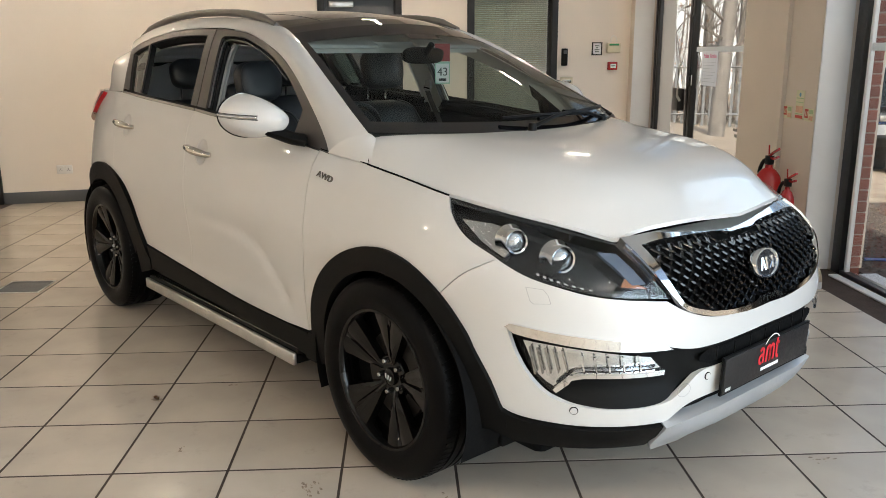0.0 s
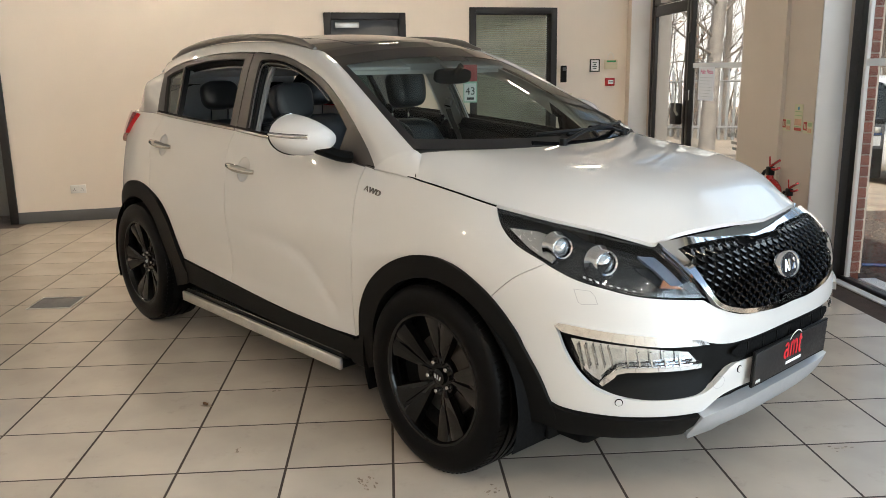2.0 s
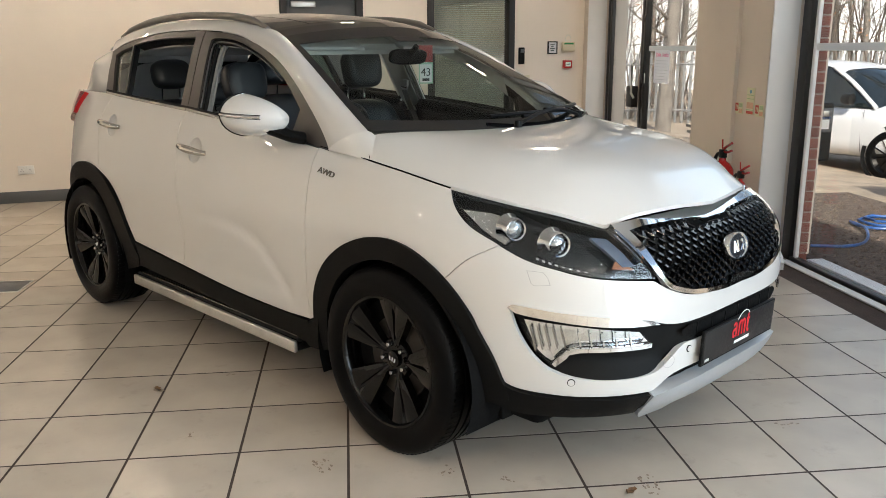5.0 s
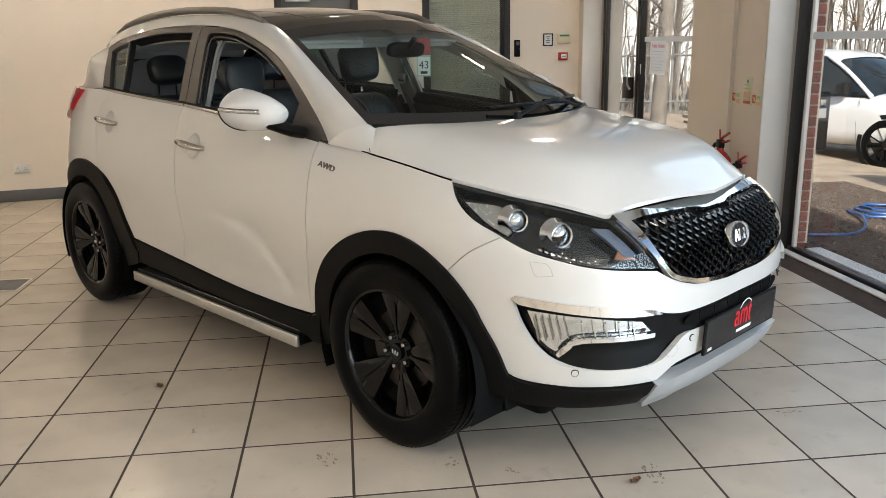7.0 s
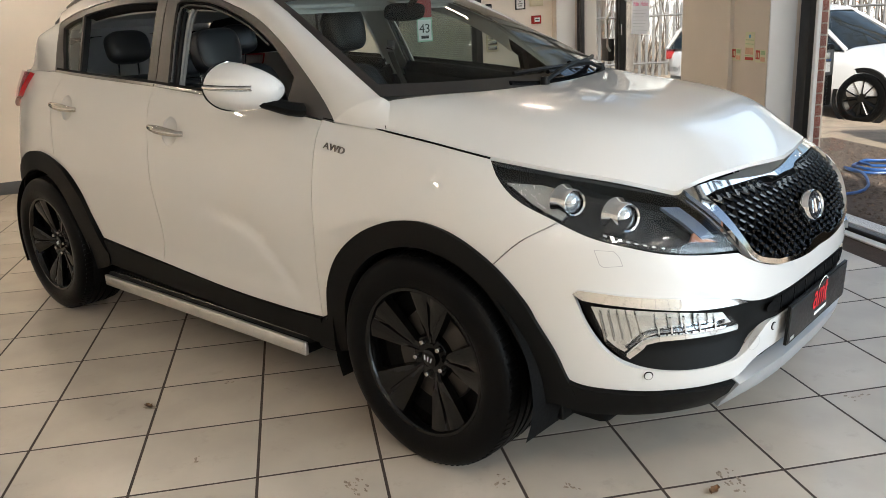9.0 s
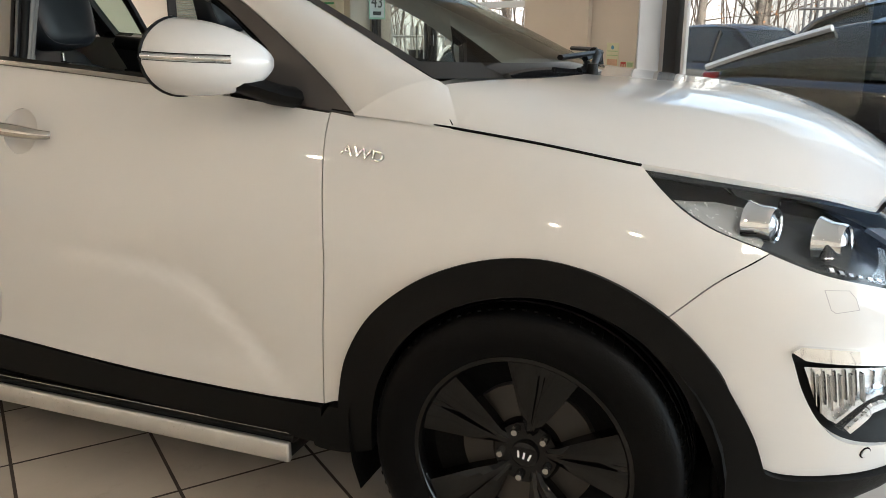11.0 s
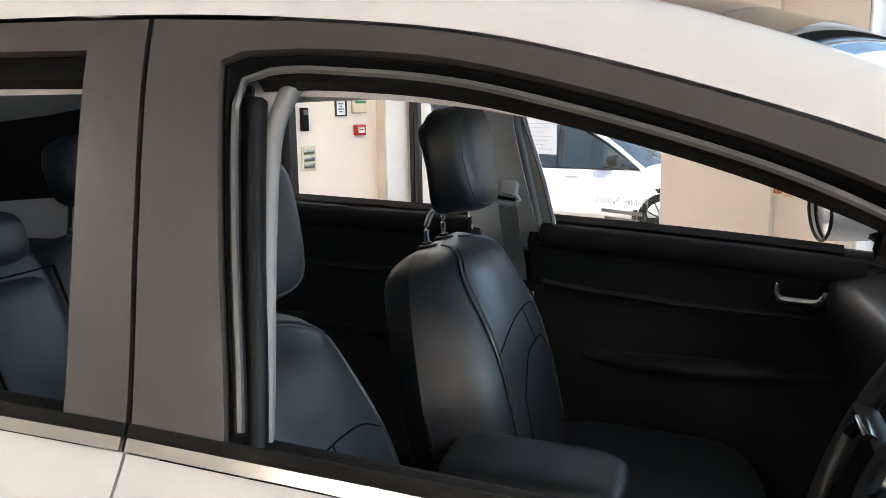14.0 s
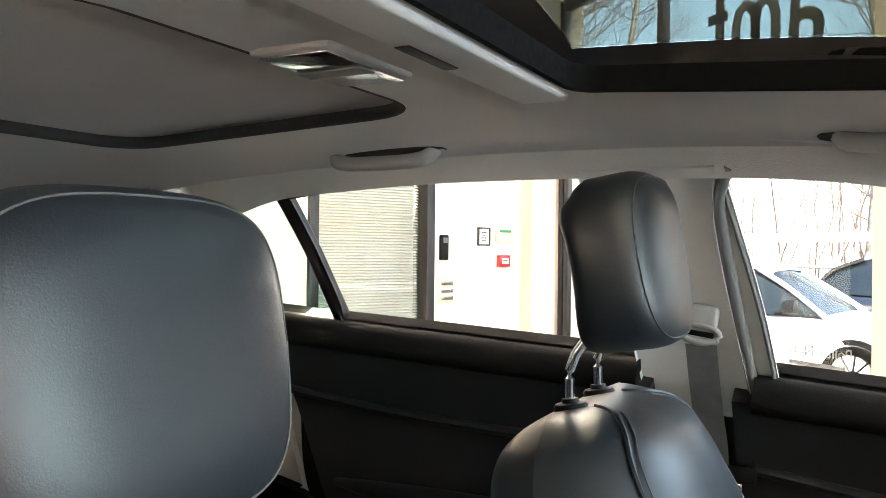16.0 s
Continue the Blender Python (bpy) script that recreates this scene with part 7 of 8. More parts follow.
# windscreen and roof glass
def across(line, bulge_x, bulge_z, name, material, cols=24, parent=None, label="", drop=0.0):
    v, f = [], []
    n = len(line)
    for i, (x, y, z) in enumerate(line):
        t = i / (n - 1)
        for j in range(cols + 1):
            u = -1 + 2 * j / cols
            w = 1 - u * u
            v.append((x + bulge_x(t) * w, y * u, z + bulge_z(t) * w - drop))
    for i in range(n - 1):
        for j in range(cols):
            k = i * (cols + 1) + j
            f.append((k, k + 1, k + cols + 2, k + cols + 1))
    return put(name, mesh_of(name, v, f, material), parent if parent is not None else car, label)


screen_edge = even([p for p in GLASS_EDGE if p[0] >= -1.06], 24)
SBX, SBZ = (lambda t: 0.235 - 0.12 * t), (lambda t: -0.015 + 0.060 * t)
screen = across(screen_edge, SBX, SBZ, "windscreen", SCREEN, label="clear windscreen with a dark printed border")
screen.visible_shadow = False


def border(points_of, name, parent):
    """A dark printed band just inside the glass."""
    v, f = [], []
    for i in range(len(points_of)):
        a, b = points_of[i]
        v += [a, b]
    f = [(2 * i, 2 * i + 1, 2 * i + 3, 2 * i + 2) for i in range(len(points_of) - 1)]
    put(name, mesh_of(name, v, f, BLACK_GLASS), parent)


def screen_at(t, u, up=0.0015):
    k = t * (len(screen_edge) - 1)
    i = min(int(k), len(screen_edge) - 2)
    x, y, z = (screen_edge[i][c] + (screen_edge[i + 1][c] - screen_edge[i][c]) * (k - i) for c in range(3))
    w = 1 - u * u
    return (x + SBX(t) * w + up, y * u, z + SBZ(t) * w + up)


border([(screen_at(0.0, u), screen_at(0.075 + 0.02 * (u * u), u)) for u in np.linspace(-1, 1, 40)], "border", screen)
border([(screen_at(0.875, u), screen_at(1.0, u)) for u in np.linspace(-1, 1, 40)], "border", screen)
for sg in (-1, 1):
    border([(screen_at(t, sg * 1.0), screen_at(t, sg * 0.955)) for t in np.linspace(0, 1, 30)], "border", screen)
border([(screen_at(0.82, u), screen_at(0.874, u)) for u in np.linspace(-0.16, 0.16, 10)], "border", screen)

roof_edge = even([p for p in GLASS_EDGE if p[0] <= -1.04], 40)
RBX, RBZ = (lambda t: 0.115 * (1 - t) ** 3), (lambda t: 0.045 + 0.010 * math.sin(math.pi * t))
OPEN_X = (-1.60, -1.13)


def roof_band(x_from, x_to, name, material, y_from=-1.0, y_to=1.0, drop=0.0, parent=None, label=""):
    v, f, rows, cols = [], [], 16, 24
    xs = np.array([p[0] for p in roof_edge])[::-1]
    for i in range(rows + 1):
        x = x_from + (x_to - x_from) * i / rows
        t = (roof_edge[0][0] - x) / (roof_edge[0][0] - roof_edge[-1][0])
        y = float(np.interp(x, xs, np.array([p[1] for p in roof_edge])[::-1]))
        z = float(np.interp(x, xs, np.array([p[2] for p in roof_edge])[::-1]))
        for j in range(cols + 1):
            u = y_from + (y_to - y_from) * j / cols
            w = 1 - u * u
            v.append((x + RBX(t) * w, y * u, z + RBZ(t) * w - drop))
    for i in range(rows):
        for j in range(cols):
            k = i * (cols + 1) + j
            f.append((k, k + 1, k + cols + 2, k + cols + 1))
    return put(name, mesh_of(name, v, f, material), parent if parent is not None else car, label)


roof = roof_band(-1.052, -1.17, "roof", BLACK_GLASS, label="gloss black panoramic glass roof")
sun_pane = roof_band(-1.173, -1.665, "sunroof_glass", ROOF_GLASS, -0.66, 0.66, 0.0, roof, "tinted sunroof pane")
sun_pane.visible_shadow = False
roof_band(-1.173, -1.665, "roof_side", BLACK_GLASS, -1.0, -0.655, 0.0012, roof)
roof_band(-1.173, -1.665, "roof_side", BLACK_GLASS, 0.655, 1.0, 0.0012, roof)
roof_band(-1.660, -2.25, "rear_roof_glass", BLACK_GLASS, drop=0.0012, parent=roof)
roof_band(-2.253, -2.78, "rear_roof", BLACK_GLASS, parent=roof)

# tail: spoiler, tailgate and screen, rear bumper
gate = []
rows = [(-2.78, 0.45, 1.528, 0.05), (-2.92, 0.47, 1.51, 0.09), (-3.00, 0.48, 1.47, 0.12), (-2.98, 0.48, 1.44, 0.12), (-3.02, 0.50, 1.39, 0.12), (-3.20, 0.575, 1.20, 0.10), (-3.26, 0.60, 1.05, 0.08), (-3.31, 0.62, 0.80, 0.08), (-3.32, 0.62, 0.60, 0.08)]
v = []
for x, y, z, b in rows:
    for j in range(13):
        u = -1 + j / 6
        v.append((x - b * (1 - u * u), y * u, z + (0.045 * (1 - u * u) if z > 1.45 else 0)))
f = [(i * 13 + j, (i + 1) * 13 + j, (i + 1) * 13 + j + 1, i * 13 + j + 1) for i in range(len(rows) - 1) for j in range(12)]
tail = put("tailgate", mesh_of("tailgate", v, f, CAR_WHITE), car)
rs = []
for x, y, z in ((-3.03, 0.42, 1.385), (-3.25, 0.50, 1.215)):
    rs += [(x - 0.115 * (1 - (j / 4 - 1) ** 2) - 0.004, y * (j / 4 - 1), z) for j in range(9)]
put("rear_screen", mesh_of("rear_screen", rs, [(j, 9 + j, 10 + j, j + 1) for j in range(8)], BLACK_GLASS), tail)
rb_loop = [(-SIDE_LEN - RL, 0.60), A(-3.35, 0.60), A(-3.15, 0.45), A(-3.10, 0.33), A(-3.3, 0.28), (-SIDE_LEN - RL, 0.28)]
for side in (-1, 1):
    skin_panel("rear_bumper", outline(*[[rb_loop[i], rb_loop[(i + 1) % 6]] for i in range(6)], step=0.04), CLADDING, side=side, out=0.018, step=0.05, thick=0.03)
put("underbody", box("underbody", (-3.3, -0.66, 0.21), (0.55, 0.66, 0.32), SEAM, 0.03), car)

# wipers and scuttle
v, f = [], []
for j in range(25):
    y = -0.66 + 1.32 * j / 24
    xf = float(np.interp(abs(y), [0, 0.2, 0.42, 0.6, 0.67], [-0.045, -0.055, -0.10, -0.20, -0.262]))
    v += [(xf, y, bonnet_z(xf, y) - 0.012), (xf - 0.05, y, bonnet_z(xf, y) - 0.030), (xf - 0.12, y, bonnet_z(xf, y) - 0.022)]
for j in range(24):
    k = 3 * j
    f += [(k, k + 3, k + 4, k + 1), (k + 1, k + 4, k + 5, k + 2)]
put("scuttle_panel", mesh_of("scuttle_panel", v, f, CLADDING), car)
for y0, y1, t1 in ((-0.10, 0.50, 0.10), (0.42, -0.14, 0.075)):
    base = Vector(screen_at(0.005, y0 / 0.69, 0.012))
    wip = put("wiper", tube("wiper", [base, Vector(screen_at(0.045, (y0 + (y1 - y0) * 0.25) / 0.69, 0.03)), Vector(screen_at(0.07, (y0 + (y1 - y0) * 0.52) / 0.69, 0.03))], 0.011, BLACK_PLASTIC, 8, 0.7), car, "black windscreen wiper")
    put("blade", tube("blade", [Vector(screen_at(0.045 + 0.02 * k / 8 + t1 * 0.1, (y0 + (y1 - y0) * (0.12 + 0.98 * k / 8)) / 0.69, 0.016 + 0.010 * math.sin(math.pi * k / 8))) for k in range(9)], 0.010, BLACK_PLASTIC, 6, 0.8), wip)
    put("pivot", lathe("pivot", [(0.0, 0.03), (0.014, 0.028), (0.018, 0.0)], BLACK_PLASTIC, 14, "z"), wip, "", Matrix.Translation(base - Vector((0, 0, 0.012))))

# ---- wheels ----
def wheel():
    th = put("wheel", lathe("wheel", [(0.150, -0.10), (0.205, -0.10), (0.222, -0.06), (0.228, 0.06), (0.232, 0.095), (0.238, 0.104), (0.2475, 0.104), (0.250, 0.098), (0.246, 0.09)], RIM, 64), car, "gloss black ten-spoke alloy wheel")
    prof = [(0.242, 0.092), (0.246, 0.102), (0.262, 0.112), (0.285, 0.1175), (0.310, 0.1165), (0.330, 0.110), (0.343, 0.101), (0.350, 0.088), (0.3535, 0.070),
            (0.3545, 0.056), (0.347, 0.054), (0.347, 0.047), (0.355, 0.045), (0.356, 0.020), (0.348, 0.018), (0.348, 0.010), (0.356, 0.008), (0.356, -0.008), (0.348, -0.010), (0.348, -0.018), (0.356, -0.020), (0.355, -0.045), (0.347, -0.047), (0.347, -0.054), (0.3545, -0.056), (0.3535, -0.070), (0.350, -0.088), (0.343, -0.101), (0.310, -0.1165), (0.270, -0.112), (0.242, -0.092)]
    prof = [(a, b if b > 0 else 1.32 * b) for a, b in prof]
    put("tyre", lathe("tyre", prof, RUBBER, 96, sharp=30), th, "black road tyre with a worn tread")
    v, f = [], []
    for k in range(88):
        a = 2 * math.pi * k / 88
        for sgn in (-1, 1):
            b = len(v)
            for da, yy, r in ((-0.012, 0.058, 0.3553), (0.012, 0.058, 0.3553), (0.030, 0.092, 0.3505), (0.006, 0.092, 0.3505)):
                for dr in (0, -0.006):
                    rr = r + dr + 0.0012
                    v.append((rr * math.cos(a + da), (yy if sgn > 0 else -1.32 * yy), rr * math.sin(a + da)))
            f += [(b, b + 2, b + 4, b + 6), (b, b + 1, b + 3, b + 2), (b + 2, b + 3, b + 5, b + 4), (b + 4, b + 5, b + 7, b + 6), (b + 6, b + 7, b + 1, b)]
    tagged(put("tread_block", mesh_of("tread_block", v, f, RUBBER, smooth=False), th), kind="stuff")
    put("rim_well", lathe("rim_well", [(0.05, 0.0), (0.15, 0.01), (0.205, 0.02), (0.228, 0.03)], SEAM, 48), th)
    put("brake_disc", lathe("brake_disc", [(0.06, 0.030), (0.155, 0.030), (0.157, 0.012)], surface("brake_iron", (0.05, 0.045, 0.04), 0.45, metal=0.6), 40), th, "grey steel brake disc")
    # five broad blades, each parted by a groove, and five narrow gaps
    rows_ = [(0.046, 0.30, 0.050), (0.075, 0.26, 0.064), (0.12, 0.345, 0.074), (0.17, 0.365, 0.082), (0.21, 0.372, 0.090), (0.238, 0.378, 0.096)]
    v, f = [], []
    us = [(-1.0, -0.032), (-0.92, -0.004), (-0.45, 0.002), (-0.10, 0.0), (-0.06, -0.010), (0.06, -0.010), (0.10, 0.0), (0.45, 0.002), (0.92, -0.004), (1.0, -0.032)]
    for r, w, h in rows_:
        for u, dh in us:
            groove = dh if abs(u) > 0.3 or r > 0.085 else 0.0
            v.append((r * math.sin(u * w), h + (groove if abs(u) > 0.08 or r < 0.21 else -0.002), r * math.cos(u * w)))
    nn = len(us)
    for i in range(len(rows_) - 1):
        for j in range(nn - 1):
            f.append((i * nn + j, (i + 1) * nn + j, (i + 1) * nn + j + 1, i * nn + j + 1))
    sp = mesh_of("spoke", v, f, RIM, autosharp=30)
    for i in range(5):
        put("spoke", sp, th, "", pose(0, 0, 0, 0, 72 * i, 0))
        a = 72 * i + 36
        b = radians(a)
        put("wheel_nut", lathe("wheel_nut", [(0.0, 0.016), (0.007, 0.016), (0.010, 0.012), (0.010, -0.012)], SATIN_CHROME, 8), th, "", pose(0.057 * math.sin(b), 0.052, 0.057 * math.cos(b)))
    put("hub", lathe("hub", [(0.0, 0.052), (0.072, 0.052), (0.080, 0.040), (0.080, 0.0)], RIM, 40), th)
    cap = put("centre_cap", lathe("centre_cap", [(0.0, 0.066), (0.024, 0.0655), (0.030, 0.062), (0.032, 0.052)], RIM, 32), th)
    for x_, a in ((-0.013, -12), (0.0, 0), (0.013, 14)):
        put("cap_mark", box("cap_mark", (-0.0022, 0.0660, -0.008), (0.0022, 0.0672, 0.008), WHITE_TRIM, 0), cap, "", pose(x_, 0, 0, 0, a, 0))
    return th


w0 = wheel()
places = [pose(0.0, -0.765, 0.355, 0, -11, 180), pose(-2.64, -0.765, 0.355, 0, 20, 180), pose(0.0, 0.765, 0.355, 0, 40, 0), pose(-2.64, 0.765, 0.355, 0, 15, 0)]
w0.matrix_basis = places[0]
for m in places[1:]:
    c = copy_thing(w0, m)
    c.parent = car

# ---- the car's inside ----
def egg_mesh(name, size, material, power=3.0, nu=18, nv=10):
    """A small rounded lump; size is half extents."""
    v, f, e = [], [], 2 / power

    def sp(c):
        return math.copysign(abs(c) ** e, c)
    for i in range(nv + 1):
        b = -math.pi / 2 + math.pi * i / nv
        for k in range(nu):
            a = 2 * math.pi * k / nu
            v.append((size[0] * sp(math.cos(b)) * sp(math.cos(a)), size[1] * sp(math.cos(b)) * sp(math.sin(a)), size[2] * sp(math.sin(b))))
    f = [(i * nu + k, i * nu + (k + 1) % nu, (i + 1) * nu + (k + 1) % nu, (i + 1) * nu + k) for i in range(nv) for k in range(nu)]
    return mesh_of(name, v, f, material)


def egg(name, centre, size, material, parent, power=2.6, tilt=0.0, nu=28, nv=18, shape=None, label="", yaw=0.0):
    """A padded block with rounded edges; size is half extents."""
    v, f = [], []

    def sp(c, e):
        return math.copysign(abs(c) ** e, c)
    e = 2 / power
    for i in range(nv + 1):
        b = -math.pi / 2 + math.pi * i / nv
        for k in range(nu):
            a = 2 * math.pi * k / nu
            p = [size[0] * sp(math.cos(b), e) * sp(math.cos(a), e), size[1] * sp(math.cos(b), e) * sp(math.sin(a), e), size[2] * sp(math.sin(b), e)]
            if shape:
                p = shape(p)
            v.append(p)
    for i in range(nv):
        for k in range(nu):
            f.append((i * nu + k, i * nu + (k + 1) % nu, (i + 1) * nu + (k + 1) % nu, (i + 1) * nu + k))
    return put(name, mesh_of(name, v, f, material), parent, label, pose(*centre, 0, tilt, yaw))


def backrest_shape(hw, hh, thick):
    """Front-facing concave pad with side bolsters and rounded shoulders."""
    bulge = curve((0.0, 0.030), (0.30, 0.050), (0.62, 0.055), (0.82, 0.038), (1.0, 0.0))
    top = curve((0.0, 0.90), (0.25, 1.0), (0.52, 0.99), (0.72, 0.89), (0.86, 0.78), (0.95, 0.67), (1.0, 0.50))

    def surf(v, u, front):
        y = hw * top(v) * u
        bol = 0.045 * max(0.0, (abs(u) - 0.50) / 0.5) ** 1.2 * math.sin(math.pi * min(1, v * 1.15 + 0.05)) if front else 0
        edge = (1 - abs(u) ** (2.5 if front else 5.0)) ** 0.5
        close = (1 - max(0.0, (v - 0.88) / 0.12) ** 2.6) ** 0.5 if v < 1 else 0.0
        x = (thick * 0.55 + bol) * edge * close if front else -thick * 0.45 * edge * close
        if front:
            x += 0.010 * math.sin(v * 5.0) * (1 - abs(u)) * close + bulge(v) * edge
        return x, y, hh * v
    return surf


def car_seat(cy, name_label, dx=0.0, dz=0.0, rest_scale=1.0, rest_dx=0.0, rest_dz=0.0, hh=0.66, rest_high=1.0):
    seat = put("seat", box("seat", (-1.46, cy - 0.19, 0.34), (-0.98, cy + 0.19, 0.44), TRIM_BLACK, 0.02), car, name_label)
    hw, th = 0.312, 0.19
    surf = backrest_shape(hw, hh, th)
    nu, nv = 30, 36
    v, f = [], []
    for i in range(nv + 1):
        for j in range(nu + 1):
            v.append(surf(1 - (1 - i / nv) ** 1.9, -1 + 2 * j / nu, True))
    b = len(v)
    for i in range(nv + 1):
        for j in range(nu + 1):
            v.append(surf(1 - (1 - i / nv) ** 1.9, -1 + 2 * j / nu, False))
    for i in range(nv):
        for j in range(nu):
            k = i * (nu + 1) + j
            f.append((k, k + 1, k + nu + 2, k + nu + 1))
            f.append((b + k, b + k + nu + 1, b + k + nu + 2, b + k + 1))
    m = pose(-1.475 + dx, cy, 0.555 + dz, 0, -13.5, 0)
    back = put("backrest", mesh_of("backrest", v, f, LEATHER), seat, "black leather backrest with side bolsters", m)

    def line(pts, r=0.0032, up=0.0015, material=None, name="piping"):
        out = []
        for vv, uu in spline(pts, 0.03):
            x, y, z = surf(min(0.999, vv), max(-0.98, min(0.98, uu)), True)
            out.append((x + up, y, z))
        put(name, tube(name, out, r, material or LEATHER, 6), back)
    for sgn in (-1, 1):
        line([(0.02, sgn * 0.70), (0.30, sgn * 0.70), (0.55, sgn * 0.68), (0.75, sgn * 0.70), (0.90, sgn * 0.74), (0.960, sgn * 0.62), (0.985, sgn * 0.46), (0.996, sgn * 0.38)], 0.0034)
        line([(0.02, sgn * 0.665), (0.30, sgn * 0.665), (0.55, sgn * 0.645), (0.75, sgn * 0.66), (0.90, sgn * 0.69), (0.952, sgn * 0.57), (0.980, sgn * 0.41)], 0.0010, 0.002, STITCH, "stitching")
    line([(0.66, -0.66), (0.715, -0.36), (0.73, 0.0), (0.715, 0.36), (0.66, 0.66)], 0.0016, 0.0, SEAM, "seam")
    line([(0.50, -0.46), (0.60, -0.26), (0.615, 0.0), (0.60, 0.26), (0.50, 0.46)], 0.0016, 0.0, SEAM, "seam")
    line([(0.73, 0.0), (0.615, 0.0)], 0.0015, 0.0, SEAM, "seam")
    for sgn in (-1, 1):
        line([(0.50, sgn * 0.46), (0.3, sgn * 0.50), (0.02, sgn * 0.52)], 0.0016, 0.0, SEAM, "seam")
    # side welts of the shell
    for sgn in (-1, 1):
        pts = [(0.004 + 0.0, sgn * hw * 0.985, hh * t) for t in (0.05, 0.3, 0.55)]
        put("piping", tube("piping", [(p[0], p[1] * (1.0 if k < 3 else 0.9), p[2]) for k, p in enumerate(pts)], 0.003, LEATHER, 6), back)

    def cushion(p):
        x, y, z = p
        z += 0.035 * max(0.0, abs(y) / 0.27 - 0.55) / 0.45 * (1 if z > 0 else 0)
        return [x, y, z + 0.02 * x]
    egg("cushion", (-1.20 + dx, cy, 0.605), (0.27, 0.250, 0.115), LEATHER, seat, 4.0, 4, shape=cushion)
    # headrest on two posts

    def rest(p):
        x, y, z = p
        t = z / 0.115
        notch = -0.018 * max(0.0, min(1.0, (-x - 0.006) / 0.016)) * max(0.0, min(1.0, (t - 0.3) / 0.4))
        return [x + 0.030 * t * t * (-1 if x < 0 else 0.2) + 0.012 * (1 - (y / 0.14) ** 2), y * (1.0 - 0.10 * max(0, -t)), z + notch]
    hs = (0.054, 0.126 * rest_scale / 0.965, 0.112 * rest_scale * rest_high)
    hr = egg("headrest", (-1.575 + dx + rest_dx, cy, 1.350 + dz + rest_dz), hs, LEATHER, seat, 3.6, -10, 40, 26, rest, "black leather headrest with grey stitching")
    # thread round the front pad of the headrest
    loop = []
    for k in range(64):
        a = 2 * math.pi * k / 64
        c, n = math.cos(a), math.sin(a)
        p = rest([hs[0] * 0.72, hs[1] * 0.905 * math.copysign(abs(c) ** (2 / 3.6), c), hs[2] * 0.905 * math.copysign(abs(n) ** (2 / 3.6), n)])
        loop.append((p[0], p[1] * 1.006, p[2] * 1.006))
    put("stitching", tube("stitching", loop, 0.0008, STITCH, 5, closed=True), hr)
    zt = 0.555 + dz + hh * 0.972
    xt = -1.475 + dx - hh * 0.2335
    for sgn in (-1, 1):
        put("post", tube("post", spline([(xt - 0.002, cy + sgn * 0.060, zt - 0.02), (xt - 0.004, cy + sgn * 0.060, zt + 0.045), (xt + 0.004, cy + sgn * 0.060, zt + 0.066), (xt + 0.030, cy + sgn * 0.060, zt + 0.100)], 0.012), 0.0060, CHROME, 10), seat, "chrome headrest post")
        put("post_collar", lathe("post_collar", [(0.0, 0.009), (0.010, 0.009), (0.011, 0.004), (0.019, 0.003), (0.021, 0.0), (0.021, -0.010)], BLACK_PLASTIC, 20, "z"), seat, "black disc collar", pose(xt - 0.002, cy + sgn * 0.060, zt + 0.002, 0, -8, 0))
    return seat


car_seat(-0.345, "black leather driver seat", -0.120, -0.045, 0.95, -0.004, -0.007, rest_high=0.935)
car_seat(0.345, "black leather passenger seat", rest_scale=0.965, rest_dz=0.004, hh=0.640)

# rear bench
bench = put("rear_bench", box("rear_bench", (-2.42, -0.60, 0.40), (-1.92, 0.60, 0.56), LEATHER, 0.05, 4), car, "black leather rear bench")
for cy, w in ((-0.365, 0.235), (0.365, 0.235)):
    egg("backrest", (-2.43, cy, 0.86), (0.085, w, 0.33), LEATHER, bench, 4.5, -20, 32, 24)
egg("backrest", (-2.43, 0.0, 0.90), (0.075, 0.135, 0.30), LEATHER, bench, 5, -20)
arm = egg("armrest", (-2.385, -0.02, 0.93), (0.060, 0.108, 0.20), LEATHER, bench, 6, -20, label="folded leather centre armrest")
put("armrest_seam", tube("armrest_seam", [(0.058, -0.112, -0.20), (0.058, -0.112, 0.205), (0.058, 0.112, 0.205), (0.058, 0.112, -0.20)], 0.004, SEAM, 6), arm)
for cy, z, hz in ((-0.345, 1.325, 0.085), (0.345, 1.325, 0.085), (-0.02, 1.20, 0.062)):
    h = egg("headrest", (-2.50, cy, z), (0.058, 0.118 if hz > 0.07 else 0.125, hz), LEATHER, bench, 3.2, -14)
    for sgn in (-1, 1):
        put("post", tube("post", [(-2.535, cy + sgn * 0.055, 1.12), (-2.515, cy + sgn * 0.055, 1.28 if hz > 0.07 else 1.16)], 0.006, CHROME, 8), bench)

